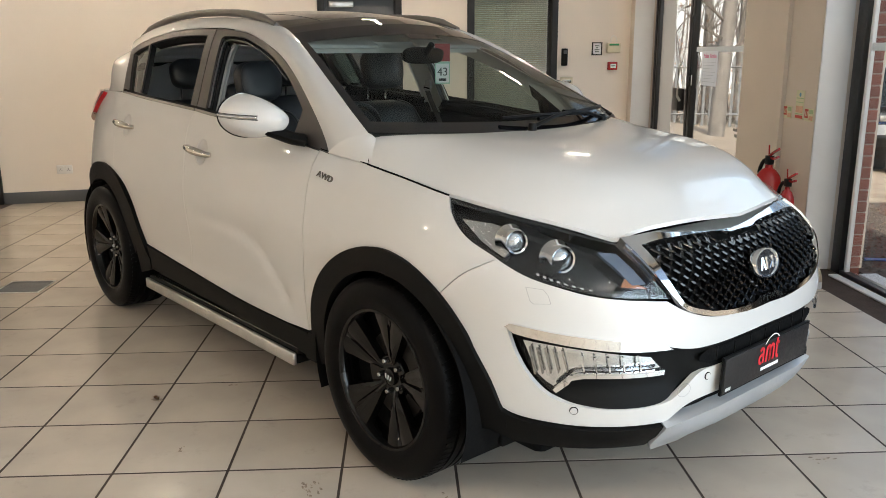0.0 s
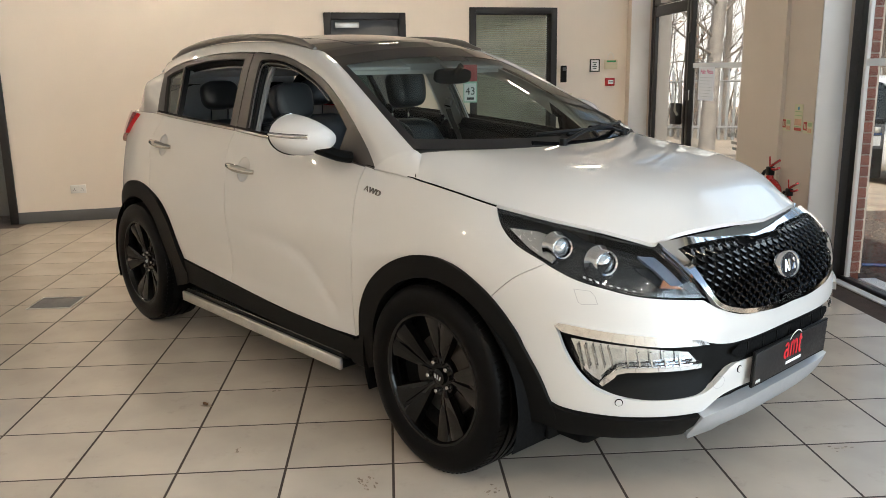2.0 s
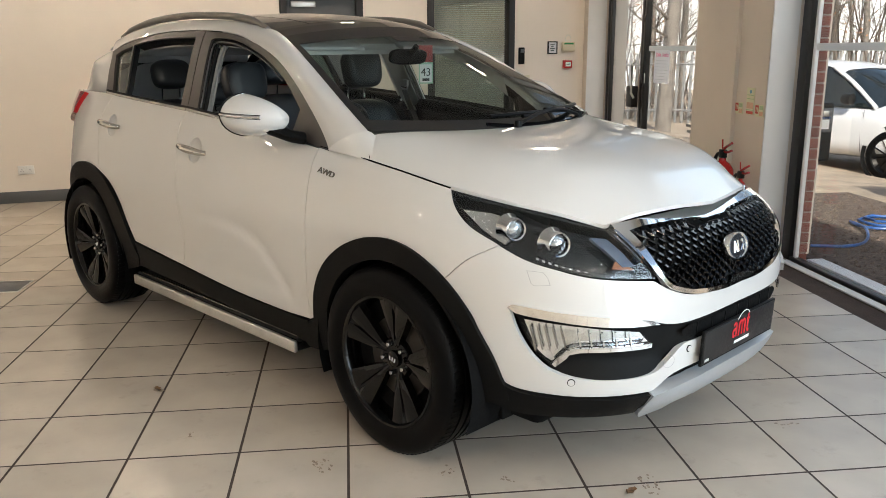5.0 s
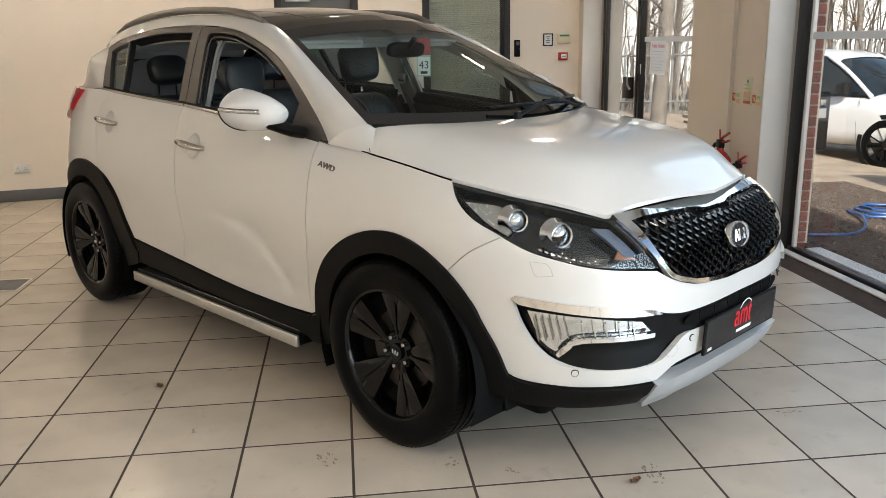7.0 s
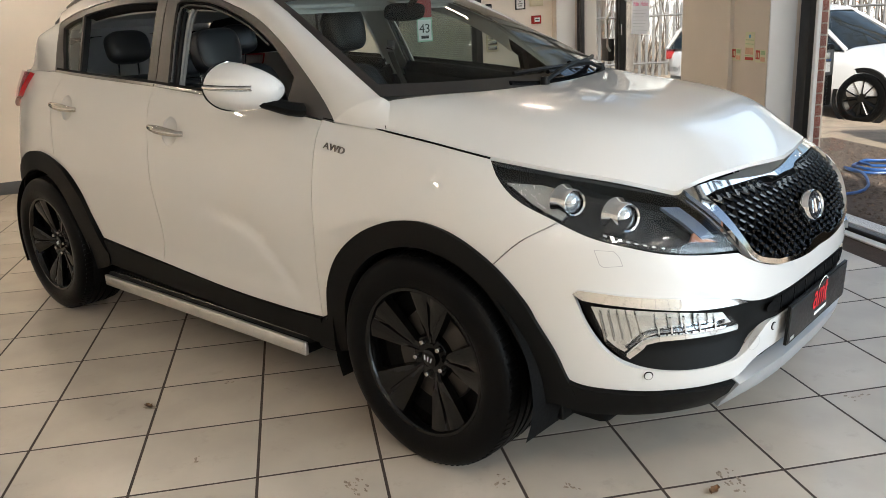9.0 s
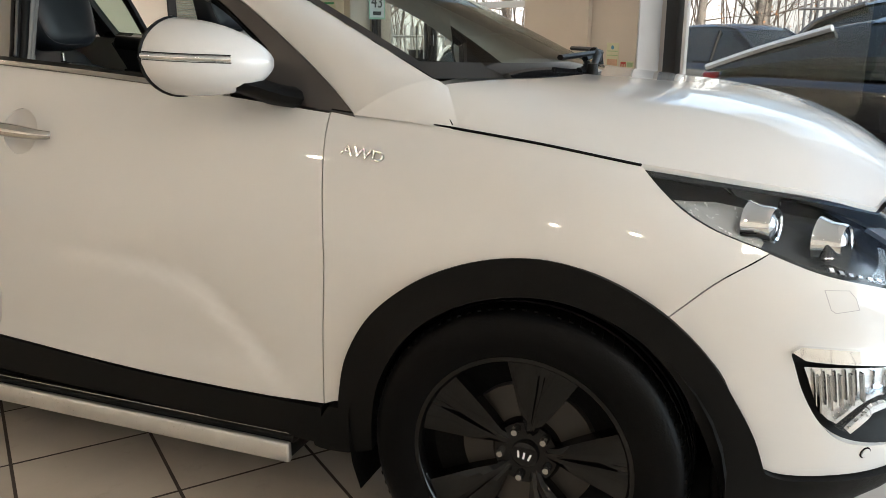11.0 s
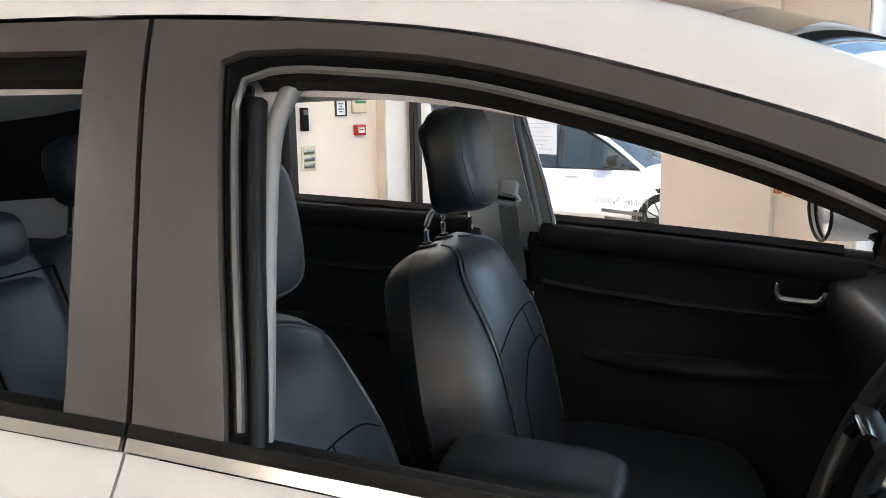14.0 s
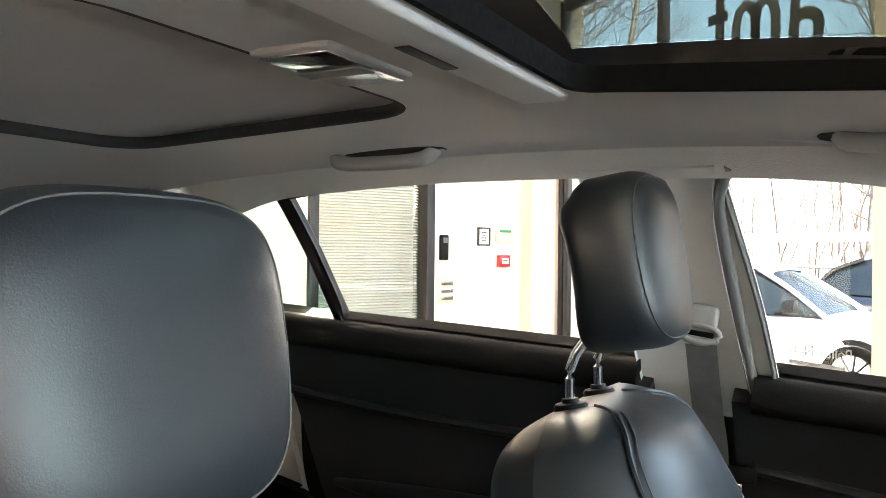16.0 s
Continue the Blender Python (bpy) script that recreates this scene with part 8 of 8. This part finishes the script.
# doors' inner panels, waist pads, pulls
for side in (-1, 1):
    sg = side
    card = skin_panel("door_card", outline([A(-0.60, 1.10), A(-0.96, 1.135), A(-1.20, 1.155), A(-1.49, 1.175)], [A(-1.49, 1.175), A(-1.49, 0.46)], [A(-1.49, 0.46), A(-0.56, 0.44)], [A(-0.56, 0.44), A(-0.60, 1.10)], step=0.05), TRIM_BLACK, side=side, out=-0.085, step=0.06, thick=-0.05, label="black padded door trim")
    rear_card = skin_panel("door_card", outline([A(-1.62, 1.18), A(-1.9, 1.20), A(-2.42, 1.235)], [A(-2.42, 1.235), A(-2.30, 0.75), A(-2.12, 0.5)], [A(-2.12, 0.5), A(-1.62, 0.46)], [A(-1.62, 0.46), A(-1.62, 1.18)], step=0.05), TRIM_BLACK, side=side, out=-0.085, step=0.06, thick=-0.05, label="black padded rear door trim")
    for par, x0, x1 in ((card, -0.72, -1.46), (rear_card, -1.64, -2.40)):
        def at(x, z, d):
            return lift(side)(*A(x, z), d)
        bz = lambda x: float(np.interp(x, [p[0] for p in BELT_LINE][::-1], [p[1] for p in BELT_LINE][::-1]))
        xs = np.linspace(x0, x1, 16)
        put("waist_pad", tube("waist_pad", [at(x, bz(x) - 0.004, 0.060) for x in xs], 0.032, LEDGE, 12), par, "soft black window ledge")
        put("panel_roll", tube("panel_roll", [at(x, bz(x) - 0.13 - 0.02 * math.sin(k / 5), 0.090) for k, x in enumerate(xs)], 0.012, TRIM_BLACK, 8, 0.8), par)
        put("elbow_rest", tube("elbow_rest", [at(x, bz(x) - 0.30 - 0.03 * (k / 10), 0.085 + 0.025 * math.sin(math.pi * k / 12)) for k, x in enumerate(xs[1:14])], 0.035, TRIM_BLACK, 12, 0.7, radii=[0.010 + 0.028 * math.sin(math.pi * (k + 0.3) / 12.6) for k in range(13)]), par)
    hx = -0.852
    pts = [lift(side)(*A(hx - 0.052, 1.098), 0.095), lift(side)(*A(hx - 0.050, 1.074), 0.125), lift(side)(*A(hx, 1.066), 0.128), lift(side)(*A(hx + 0.038, 1.068), 0.125), lift(side)(*A(hx + 0.054, 1.080), 0.10)]
    put("door_pull", tube("door_pull", spline(pts, 0.012), 0.008, SATIN_CHROME, 8, 1.4), card, "satin chrome door release")
    # pillars
    post = skin_panel("centre_pillar_trim", outline([A(-1.456, 1.13), A(-1.488, 1.30), A(-1.506, 1.44), A(-1.50, 1.522)], [A(-1.50, 1.522), A(-1.71, 1.522)], [A(-1.71, 1.522), A(-1.67, 1.38), A(-1.63, 1.13)], [A(-1.63, 1.13), A(-1.456, 1.13)], step=0.04), TRIM_BEIGE, side=side, out=-0.050, step=0.04, thick=0.012, label="pale grey centre pillar trim")
    if side > 0:
        skin_panel("pillar_facing", outline([A(-1.414, 1.13), A(-1.442, 1.30), A(-1.470, 1.42), A(-1.488, 1.50)], [A(-1.488, 1.50), A(-1.56, 1.50)], [A(-1.56, 1.50), A(-1.53, 1.13)], [A(-1.53, 1.13), A(-1.414, 1.13)], step=0.04), TRIM_BEIGE, post, side=side, out=-0.042, step=0.04, thick=0.006, label="pale grey facing at the window edge")
        for off in (0.004,):
            put("facing_bead", tube("facing_bead", [lift(side)(*A(x - off, z), 0.050) for x, z in spline([(-1.416, 1.14), (-1.444, 1.30), (-1.472, 1.42), (-1.489, 1.49)], 0.03)], 0.004, EDGING, 6), post)
    skin_panel("pillar_foot", outline([A(-1.440, 1.128), A(-1.64, 1.128)], [A(-1.64, 1.128), A(-1.64, 0.5)], [A(-1.64, 0.5), A(-1.45, 0.5)], [A(-1.45, 0.5), A(-1.440, 1.128)], step=0.06), TRIM_BLACK, post, side=side, out=-0.062, step=0.06, thick=-0.04)
    skin_panel("pillar_cover", outline([A(-1.464, 1.13), A(-1.496, 1.30), A(-1.513, 1.44), A(-1.520, 1.50)], [A(-1.520, 1.50), A(-1.575, 1.50)], [A(-1.575, 1.50), A(-1.545, 1.13)], [A(-1.545, 1.13), A(-1.464, 1.13)], step=0.04), TRIM_BLACK, post, side=side, out=-0.037, step=0.04, thick=-0.006)
    edge_line = spline(([(-1.452, 1.12), (-1.480, 1.30), (-1.496, 1.42), (-1.497, 1.478), (-1.480, 1.517), (-1.435, 1.531), (-1.28, 1.515), (-1.13, 1.478), (-1.0, 1.432), (-0.88, 1.368)])[:10 if side < 0 else 5], 0.015)
    put("pillar_edge", tube("pillar_edge", [lift(side)(*A(x, z), 0.050) for x, z in edge_line], 0.0095, EDGING, 10), post, "grey rubber edging of the door opening")
    if side < 0:
        put("aperture_trim", tube("aperture_trim", [lift(side)(*A(x - 0.010, z + 0.006), 0.066) for x, z in edge_line], 0.0115, EDGING, 10), post, "pale grey trim round the door opening")
    put("pillar_seal", tube("pillar_seal", [lift(side)(*A(x, z), 0.060) for x, z in spline([(-1.440, 0.6), (-1.436, 1.02), (-1.440, 1.12)], 0.03)], 0.009, TRIM_BLACK, 8), post)
    # belt: loop, strap, tongue
    ax, az = -1.530, 1.292
    loop_c = lift(side)(*A(ax, az), 0.066)
    bl = egg("belt_guide", loop_c, (0.024, 0.012, 0.019), HANDLE_GREY, post, 5, 8)
    put("belt_eye", tube("belt_eye", [(0.031 * math.cos(a), sg * -0.008, -0.026 + 0.014 * math.sin(a)) for a in np.linspace(0, 2 * math.pi, 17)[:-1]], 0.005, HANDLE_GREY, 8, closed=True), bl)
    put("belt_slot", box("belt_slot", (-0.022, -0.004, -0.030), (0.022, 0.004, -0.022), SEAM, 0.001), bl, "dark slot", pose(0, -sg * 0.009, 0))
    strap_v = []
    for k in range(9):
        t = k / 8
        c = lift(side)(*A(ax + 0.012 * t, az - 0.035 - 0.42 * t), 0.086)
        strap_v += [(c[0] - 0.024, c[1], c[2]), (c[0] + 0.024, c[1] - sg * 0.004, c[2]), (c[0] + 0.024, c[1] - sg * 0.006, c[2]), (c[0] - 0.024, c[1] - sg * 0.003, c[2])]
    sf = [(4 * k + j, 4 * k + (j + 1) % 4, 4 * k + 4 + (j + 1) % 4, 4 * k + 4 + j) for k in range(8) for j in range(4)]
    belt_ob = put("seat_belt", mesh_of("seat_belt", strap_v, sf, BELT, smooth=False), post, "grey seat belt webbing")
    tg = lift(side)(*A(-1.488, 1.045), 0.115)
    put("belt_tongue", box("belt_tongue", (tg[0] - 0.028, tg[1] - 0.008, tg[2] - 0.012), (tg[0] + 0.034, tg[1] + 0.008, tg[2] + 0.014), BLACK_PLASTIC, 0.006), belt_ob)
    put("tongue_plate", box("tongue_plate", (tg[0] - 0.012, tg[1] - 0.003, tg[2] - 0.055), (tg[0] + 0.012, tg[1] + 0.003, tg[2] - 0.012), SATIN_CHROME, 0.002), belt_ob)
    # windscreen pillar trim and rear corner trim
    strip("screen_pillar_trim", [(x, y + 0.055, z - 0.02) for x, y, z in frame_3d[:46]], [(x - 0.02, y + 0.03, z - 0.03) for x, y, z in edge_3d[:40]], TRIM_BEIGE, 0.012, car, side, 6, along=40)
    strip("rear_corner_trim", [(x, y + 0.05, z) for x, y, z in rear_a], [(-2.80, -0.43, 1.50), (-3.0, -0.47, 1.37), (-3.18, -0.52, 1.20)], TRIM_BLACK, 0.01, car, side, 6, along=20)

# headliner
HZ = curve((-2.95, 1.455), (-2.6, 1.515), (-2.2, 1.548), (-1.8, 1.560), (-1.4, 1.555), (-1.15, 1.525), (-1.0, 1.478))
HW = curve((-2.95, 0.48), (-2.5, 0.540), (-1.6, 0.560), (-1.1, 0.545), (-0.95, 0.53))


def liner(x, y, depth):
    t = min(1.0, abs(y) / HW(x))
    return (x, y, HZ(x) - (0.036 + 0.02 * max(0, x + 1.6)) * t ** 3.2 + depth)


def rounded(x0, x1, y0, y1, r=0.05):
    pts = []
    for cx, cy, a0 in ((x1 - r, y1 - r, 0), (x0 + r, y1 - r, 90), (x0 + r, y0 + r, 180), (x1 - r, y0 + r, 270)):
        pts += [(cx + r * math.cos(radians(a0 + 15 * k)), cy + r * math.sin(radians(a0 + 15 * k))) for k in range(7)]
    return pts


edge_r = [(x, -HW(x)) for x in np.linspace(-2.9, -1.02, 30)]
liner_loop = edge_r + [(x, -y) for x, y in edge_r[::-1]]
OPENING, BLIND_HOLE = rounded(-1.622, -1.145, -0.265, 0.265, 0.04), rounded(-2.42, -1.845, -0.315, 0.315, 0.09)
head = put("headliner", lifted("headliner", liner_loop, liner, HEADLINER, [OPENING, BLIND_HOLE], 0.05, 0.02, flip=True), car, "grey cloth headliner with an open sunroof blind")
put("sunroof_frame", lifted("sunroof_frame", OPENING, lambda x, y, d: (x, y, liner(x, y, 0)[2] + d), SEAM, [[(x * 1.0 + (0.008 if x < -1.4 else -0.008), y * 0.97) for x, y in OPENING]], 0.05, 0.030, flip=True), head)
put("rear_blind", lifted("rear_blind", rounded(-2.46, -1.81, -0.36, 0.36, 0.07), lambda x, y, d: (x, y, HZ(x) + 0.016 + d), BLIND_CLOTH, (), 0.06, 0.0, flip=True), head, "closed grey sunroof blind")
rim = [(x, y, liner(x, y, 0)[2] - 0.001) for x, y in BLIND_HOLE]
# dark tube painted as the shade along the blind's step, covers the pale rim
put("blind_gap", tube("blind_gap", [(x * 1.0, y * 1.0, z + 0.010) for x, y, z in rim], 0.010, LINER_SHADE, 8, closed=True), head)
put("front_blind_edge", box("front_blind_edge", (-1.690, -0.268, -0.010), (-1.626, 0.268, 0.004), TRIM_BEIGE, 0.006), head, "pale sunroof blind bar", pose(0, 0, HZ(-1.66) - 0.001))
put("blind_grip", box("blind_grip", (-1.684, -0.05, -0.0125), (-1.668, 0.05, -0.0095), TRIM_BLACK, 0.003), head, "", pose(0, 0, HZ(-1.67)))
CANT = [(-2.50, 1.432), (-2.325, 1.484), (-2.15, 1.500), (-1.95, 1.510), (-1.69, 1.511), (-1.52, 1.506), (-1.427, 1.503), (-1.28, 1.487), (-1.13, 1.449), (-1.0, 1.402), (-0.90, 1.356), (-0.80, 1.297), (-0.72, 1.238)]
for side in (-1, 1):
    low_l = [lift(-1)(*A(x, z), 0.064) for x, z in even(CANT, 50)]
    top_l = [(x, -HW(x) * 0.985, liner(x, -HW(x) * 0.985, 0)[2] + 0.002) if x < -1.12 else (x, -float(np.interp(x, (-1.12, -1.0, -0.9, -0.8, -0.7), (0.537, 0.530, 0.548, 0.572, 0.597))), float(np.interp(x, (-1.12, -1.0, -0.9, -0.8, -0.7), (1.476, 1.455, 1.412, 1.366, 1.320)))) for x, y, z in low_l]
    strip("cantrail_trim", low_l, top_l, HEADLINER, 0.0, head, side, 8, "grey cloth side rail of the headliner", 50)
lamp = put("roof_lamp", box("roof_lamp", (-0.048, -0.080, -0.005), (0.048, 0.080, 0.006), BLIND_CLOTH, 0.005), head, "clear interior roof lamp", pose(-1.795, 0.02, HZ(-1.795) - 0.001))
put("lamp_lens", box("lamp_lens", (-0.040, -0.072, -0.0085), (0.040, 0.072, -0.0052), REFLECTOR, 0.003), lamp)
put("lamp_switch", box("lamp_switch", (-0.040, -0.014, -0.0115), (0.040, 0.014, -0.0088), EDGING, 0.002), lamp)
for sy in (-1, 1):
    for x0, x1 in ((-2.13, -1.93), (-1.345, -1.125)):
        if sy < 0 and x0 > -1.5:
            continue
        yb = sy * 0.512
        za = liner((x0 + x1) / 2, yb, 0)[2] + (0.018 if x0 < -1.5 else 0.037)
        pts = spline([(x0, yb, za + 0.004), (x0 + 0.006, yb - sy * 0.018, za - 0.022), (x0 + 0.040, yb - sy * 0.030, za - 0.034), (x1 - 0.040, yb - sy * 0.030, za - 0.034), (x1 - 0.006, yb - sy * 0.018, za - 0.022), (x1, yb, za + 0.004)], 0.010)
        grab = put("grab_handle", tube("grab_handle", pts, 0.0095, HANDLE_GREY, 10, 1.35), head, "grey plastic grab handle")
        for xx in (x0 + 0.004, x1 - 0.004):
            put("handle_foot", egg_mesh("handle_foot", (0.020, 0.012, 0.012), HANDLE_GREY), grab, "", pose(xx, yb - sy * 0.006, za - 0.006))
        # added dark lump, shade behind the handle put into its colour
        put("handle_recess", egg_mesh("handle_recess", (abs(x1 - x0) / 2 + 0.022, 0.028, 0.012), LINER_SHADE), grab, "dark lump painted as the shade behind the handle", pose((x0 + x1) / 2, yb - sy * 0.004, za - (0.008 if x0 < -1.5 else 0.018)))
    vis = put("sun_visor", box("sun_visor", (-0.17, -0.20, -0.010), (0.0, 0.20, 0.010), BLIND_CLOTH, 0.009, 3), head, "folded pale grey sun visor", pose(-0.965, sy * 0.32, 1.462, 0, 20, 0))
    put("vanity_panel", box("vanity_panel", (-0.12, -0.09, -0.0135), (-0.03, 0.09, -0.0105), WHITE_PLASTIC, 0.004), vis)

# dashboard, wheel, console
def dash_z(x, y):
    hood = 0.055 * math.exp(-((y + 0.36) / 0.17) ** 2) * math.exp(-((x + 0.63) / 0.09) ** 2)
    return 1.060 + 0.045 * min(1.0, max(0.0, (x + 0.80) / 0.2)) + hood - 0.02 * max(0, (x + 0.35)) / 0.2


v, f = [], []
xs_, ys_ = np.linspace(-0.80, -0.18, 18), np.linspace(-0.68, 0.68, 34)
for x in xs_:
    for y in ys_:
        v.append((x + 0.05 * (1 - (y / 0.68) ** 2), y, dash_z(x, y)))
for i in range(17):
    for j in range(33):
        k = i * 34 + j
        f.append((k, k + 1, k + 35, k + 34))
b = len(v)
for k, (dx, z) in enumerate(((-0.004, 0.98), (0.05, 0.78), (0.12, 0.5))):
    v += [(-0.80 + dx + 0.05 * (1 - (y / 0.68) ** 2), y, z) for y in ys_]
for j in range(33):
    f.append((j, b + j, b + j + 1, j + 1))
    for k in range(2):
        f.append((b + 34 * k + j, b + 34 * (k + 1) + j, b + 34 * (k + 1) + j + 1, b + 34 * k + j + 1))
dash = put("dashboard", mesh_of("dashboard", v, f, DASH), car, "black soft dashboard")
put("instrument_face", box("instrument_face", (-0.012, -0.17, -0.075), (0.0, 0.17, 0.065), BLACK_GLASS, 0.01), dash, "", pose(-0.735, -0.36, 1.06, 0, -18, 0))
put("centre_screen", box("centre_screen", (-0.02, -0.12, -0.075), (0.0, 0.12, 0.075), BLACK_GLASS, 0.008), dash, "", pose(-0.742, 0.0, 0.98, 0, -15, 0))
for k, yy in enumerate((-0.60, -0.14, 0.14, 0.60)):
    put("air_vent", box("air_vent", (-0.014, -0.05, -0.055), (0.0, 0.05, 0.055), BLACK_PLASTIC, 0.008), dash, "", pose(-0.762 + 0.03 * (1 - abs(yy)), yy, 1.00, 0, -12, 0))
    put("vent_ring", box("vent_ring", (-0.018, -0.055, 0.048), (-0.006, 0.055, 0.056), SATIN_CHROME, 0.003), dash, "", pose(-0.762 + 0.03 * (1 - abs(yy)), yy, 1.00, 0, -12, 0))
M_WHEEL = pose(-0.895, -0.37, 1.055, 0, 24, 0)
rimpts = [(0.0, 0.182 * math.cos(a), 0.182 * math.sin(a)) for a in np.linspace(0, 2 * math.pi, 49)[:-1]]
sw = put("steering_wheel", tube("steering_wheel", rimpts, 0.0145, DASH, 12, closed=True, up=(1, 0, 0)), car, "black leather steering wheel with silver accents", M_WHEEL)
egg("hub_pad", (0.025, 0.0, -0.01), (0.035, 0.085, 0.07), DASH, sw, 3)
for sgn in (-1, 1):
    put("spoke", tube("spoke", [(0.02, sgn * 0.06, 0.0), (0.008, sgn * 0.12, 0.012), (0.0, sgn * 0.178, 0.02)], 0.018, TRIM_BLACK, 8, 0.6), sw)
    put("spoke_accent", tube("spoke_accent", [(-0.008, sgn * 0.085, 0.012), (-0.012, sgn * 0.13, 0.018), (-0.01, sgn * 0.150, -0.01)], 0.010, SATIN_CHROME, 8, 0.6), sw)
put("spoke", tube("spoke", [(0.02, 0, -0.05), (0.0, 0, -0.178)], 0.02, SATIN_CHROME, 8, 0.5), sw)
put("hub_badge", lathe("hub_badge", [(0.0, -0.014), (0.022, -0.013), (0.026, -0.008)], SATIN_CHROME, 20, "x"), sw)
put("steering_column", tube("steering_column", [(0.03, 0, 0), (0.26, 0, -0.0)], 0.055, DASH, 14), sw)
for sgn in (-1, 1):
    put("stalk", tube("stalk", [(0.06, sgn * 0.05, 0.0), (0.05, sgn * 0.165, 0.025)], 0.008, BLACK_PLASTIC, 8), sw)
cons = put("centre_console", box("centre_console", (-1.32, -0.10, 0.42), (-0.70, 0.10, 0.66), TRIM_BLACK, 0.03, 3), car, "black centre console")
egg("console_armrest", (-1.350, 0.0, 0.830), (0.160, 0.098, 0.043), LEATHER, cons, 4.5, 3)
put("armrest_box", box("armrest_box", (-1.48, -0.085, 0.55), (-1.22, 0.085, 0.79), TRIM_BLACK, 0.02), cons)
put("buckle", box("buckle", (-1.40, -0.135, 0.56), (-1.36, -0.115, 0.66), RED_INK, 0.005), cons)
put("cabin_floor", box("cabin_floor", (-2.5, -0.70, 0.325), (-0.4, 0.70, 0.36), TRIM_BLACK, 0.01), car)
put("parcel_shelf", box("parcel_shelf", (-3.15, -0.52, 1.10), (-2.58, 0.52, 1.12), TRIM_BLACK, 0.006), car)

# rear-view mirror and the price card
rv = egg("rear_view_mirror", (-0.80, 0.0, 1.425), (0.022, 0.115, 0.036), BLACK_PLASTIC, car, 3.5, 12, label="black rear-view mirror")
put("mirror_stem", tube("mirror_stem", [(0.015, 0, 0.01), (0.05, 0, 0.06)], 0.014, BLACK_PLASTIC, 8), rv)
tag = put("price_card", box("price_card", (-0.001, -0.036, -0.055), (0.001, 0.036, 0.045), WHITE_TRIM, 0), car, "hanging price card with green border and number", pose(-0.790, 0.105, 1.352, 0, 0, -22))
put("card_border", boxes("card_border", [((0.0012, -0.036, -0.055), (0.0018, 0.036, -0.049)), ((0.0012, -0.036, 0.036), (0.0018, 0.036, 0.045)), ((0.0012, -0.036, -0.049), (0.0018, -0.031, 0.036)), ((0.0012, 0.031, -0.049), (0.0018, 0.036, 0.036))], surface("pale_green", (0.35, 0.58, 0.45), 0.6)), tag)
writing("number", "43", 0.052, INK, tag, pose(0.0022, 0.0, -0.002, 90, 0, 90))
put("print_bar", box("print_bar", (0.0012, -0.018, -0.042), (0.002, 0.018, -0.030), INK, 0), tag)
put("red_hanger", box("red_hanger", (-0.001, -0.036, 0.046), (0.001, 0.036, 0.125), surface("red_card", (0.36, 0.05, 0.05), 0.6), 0), tag, "dull red hanger")
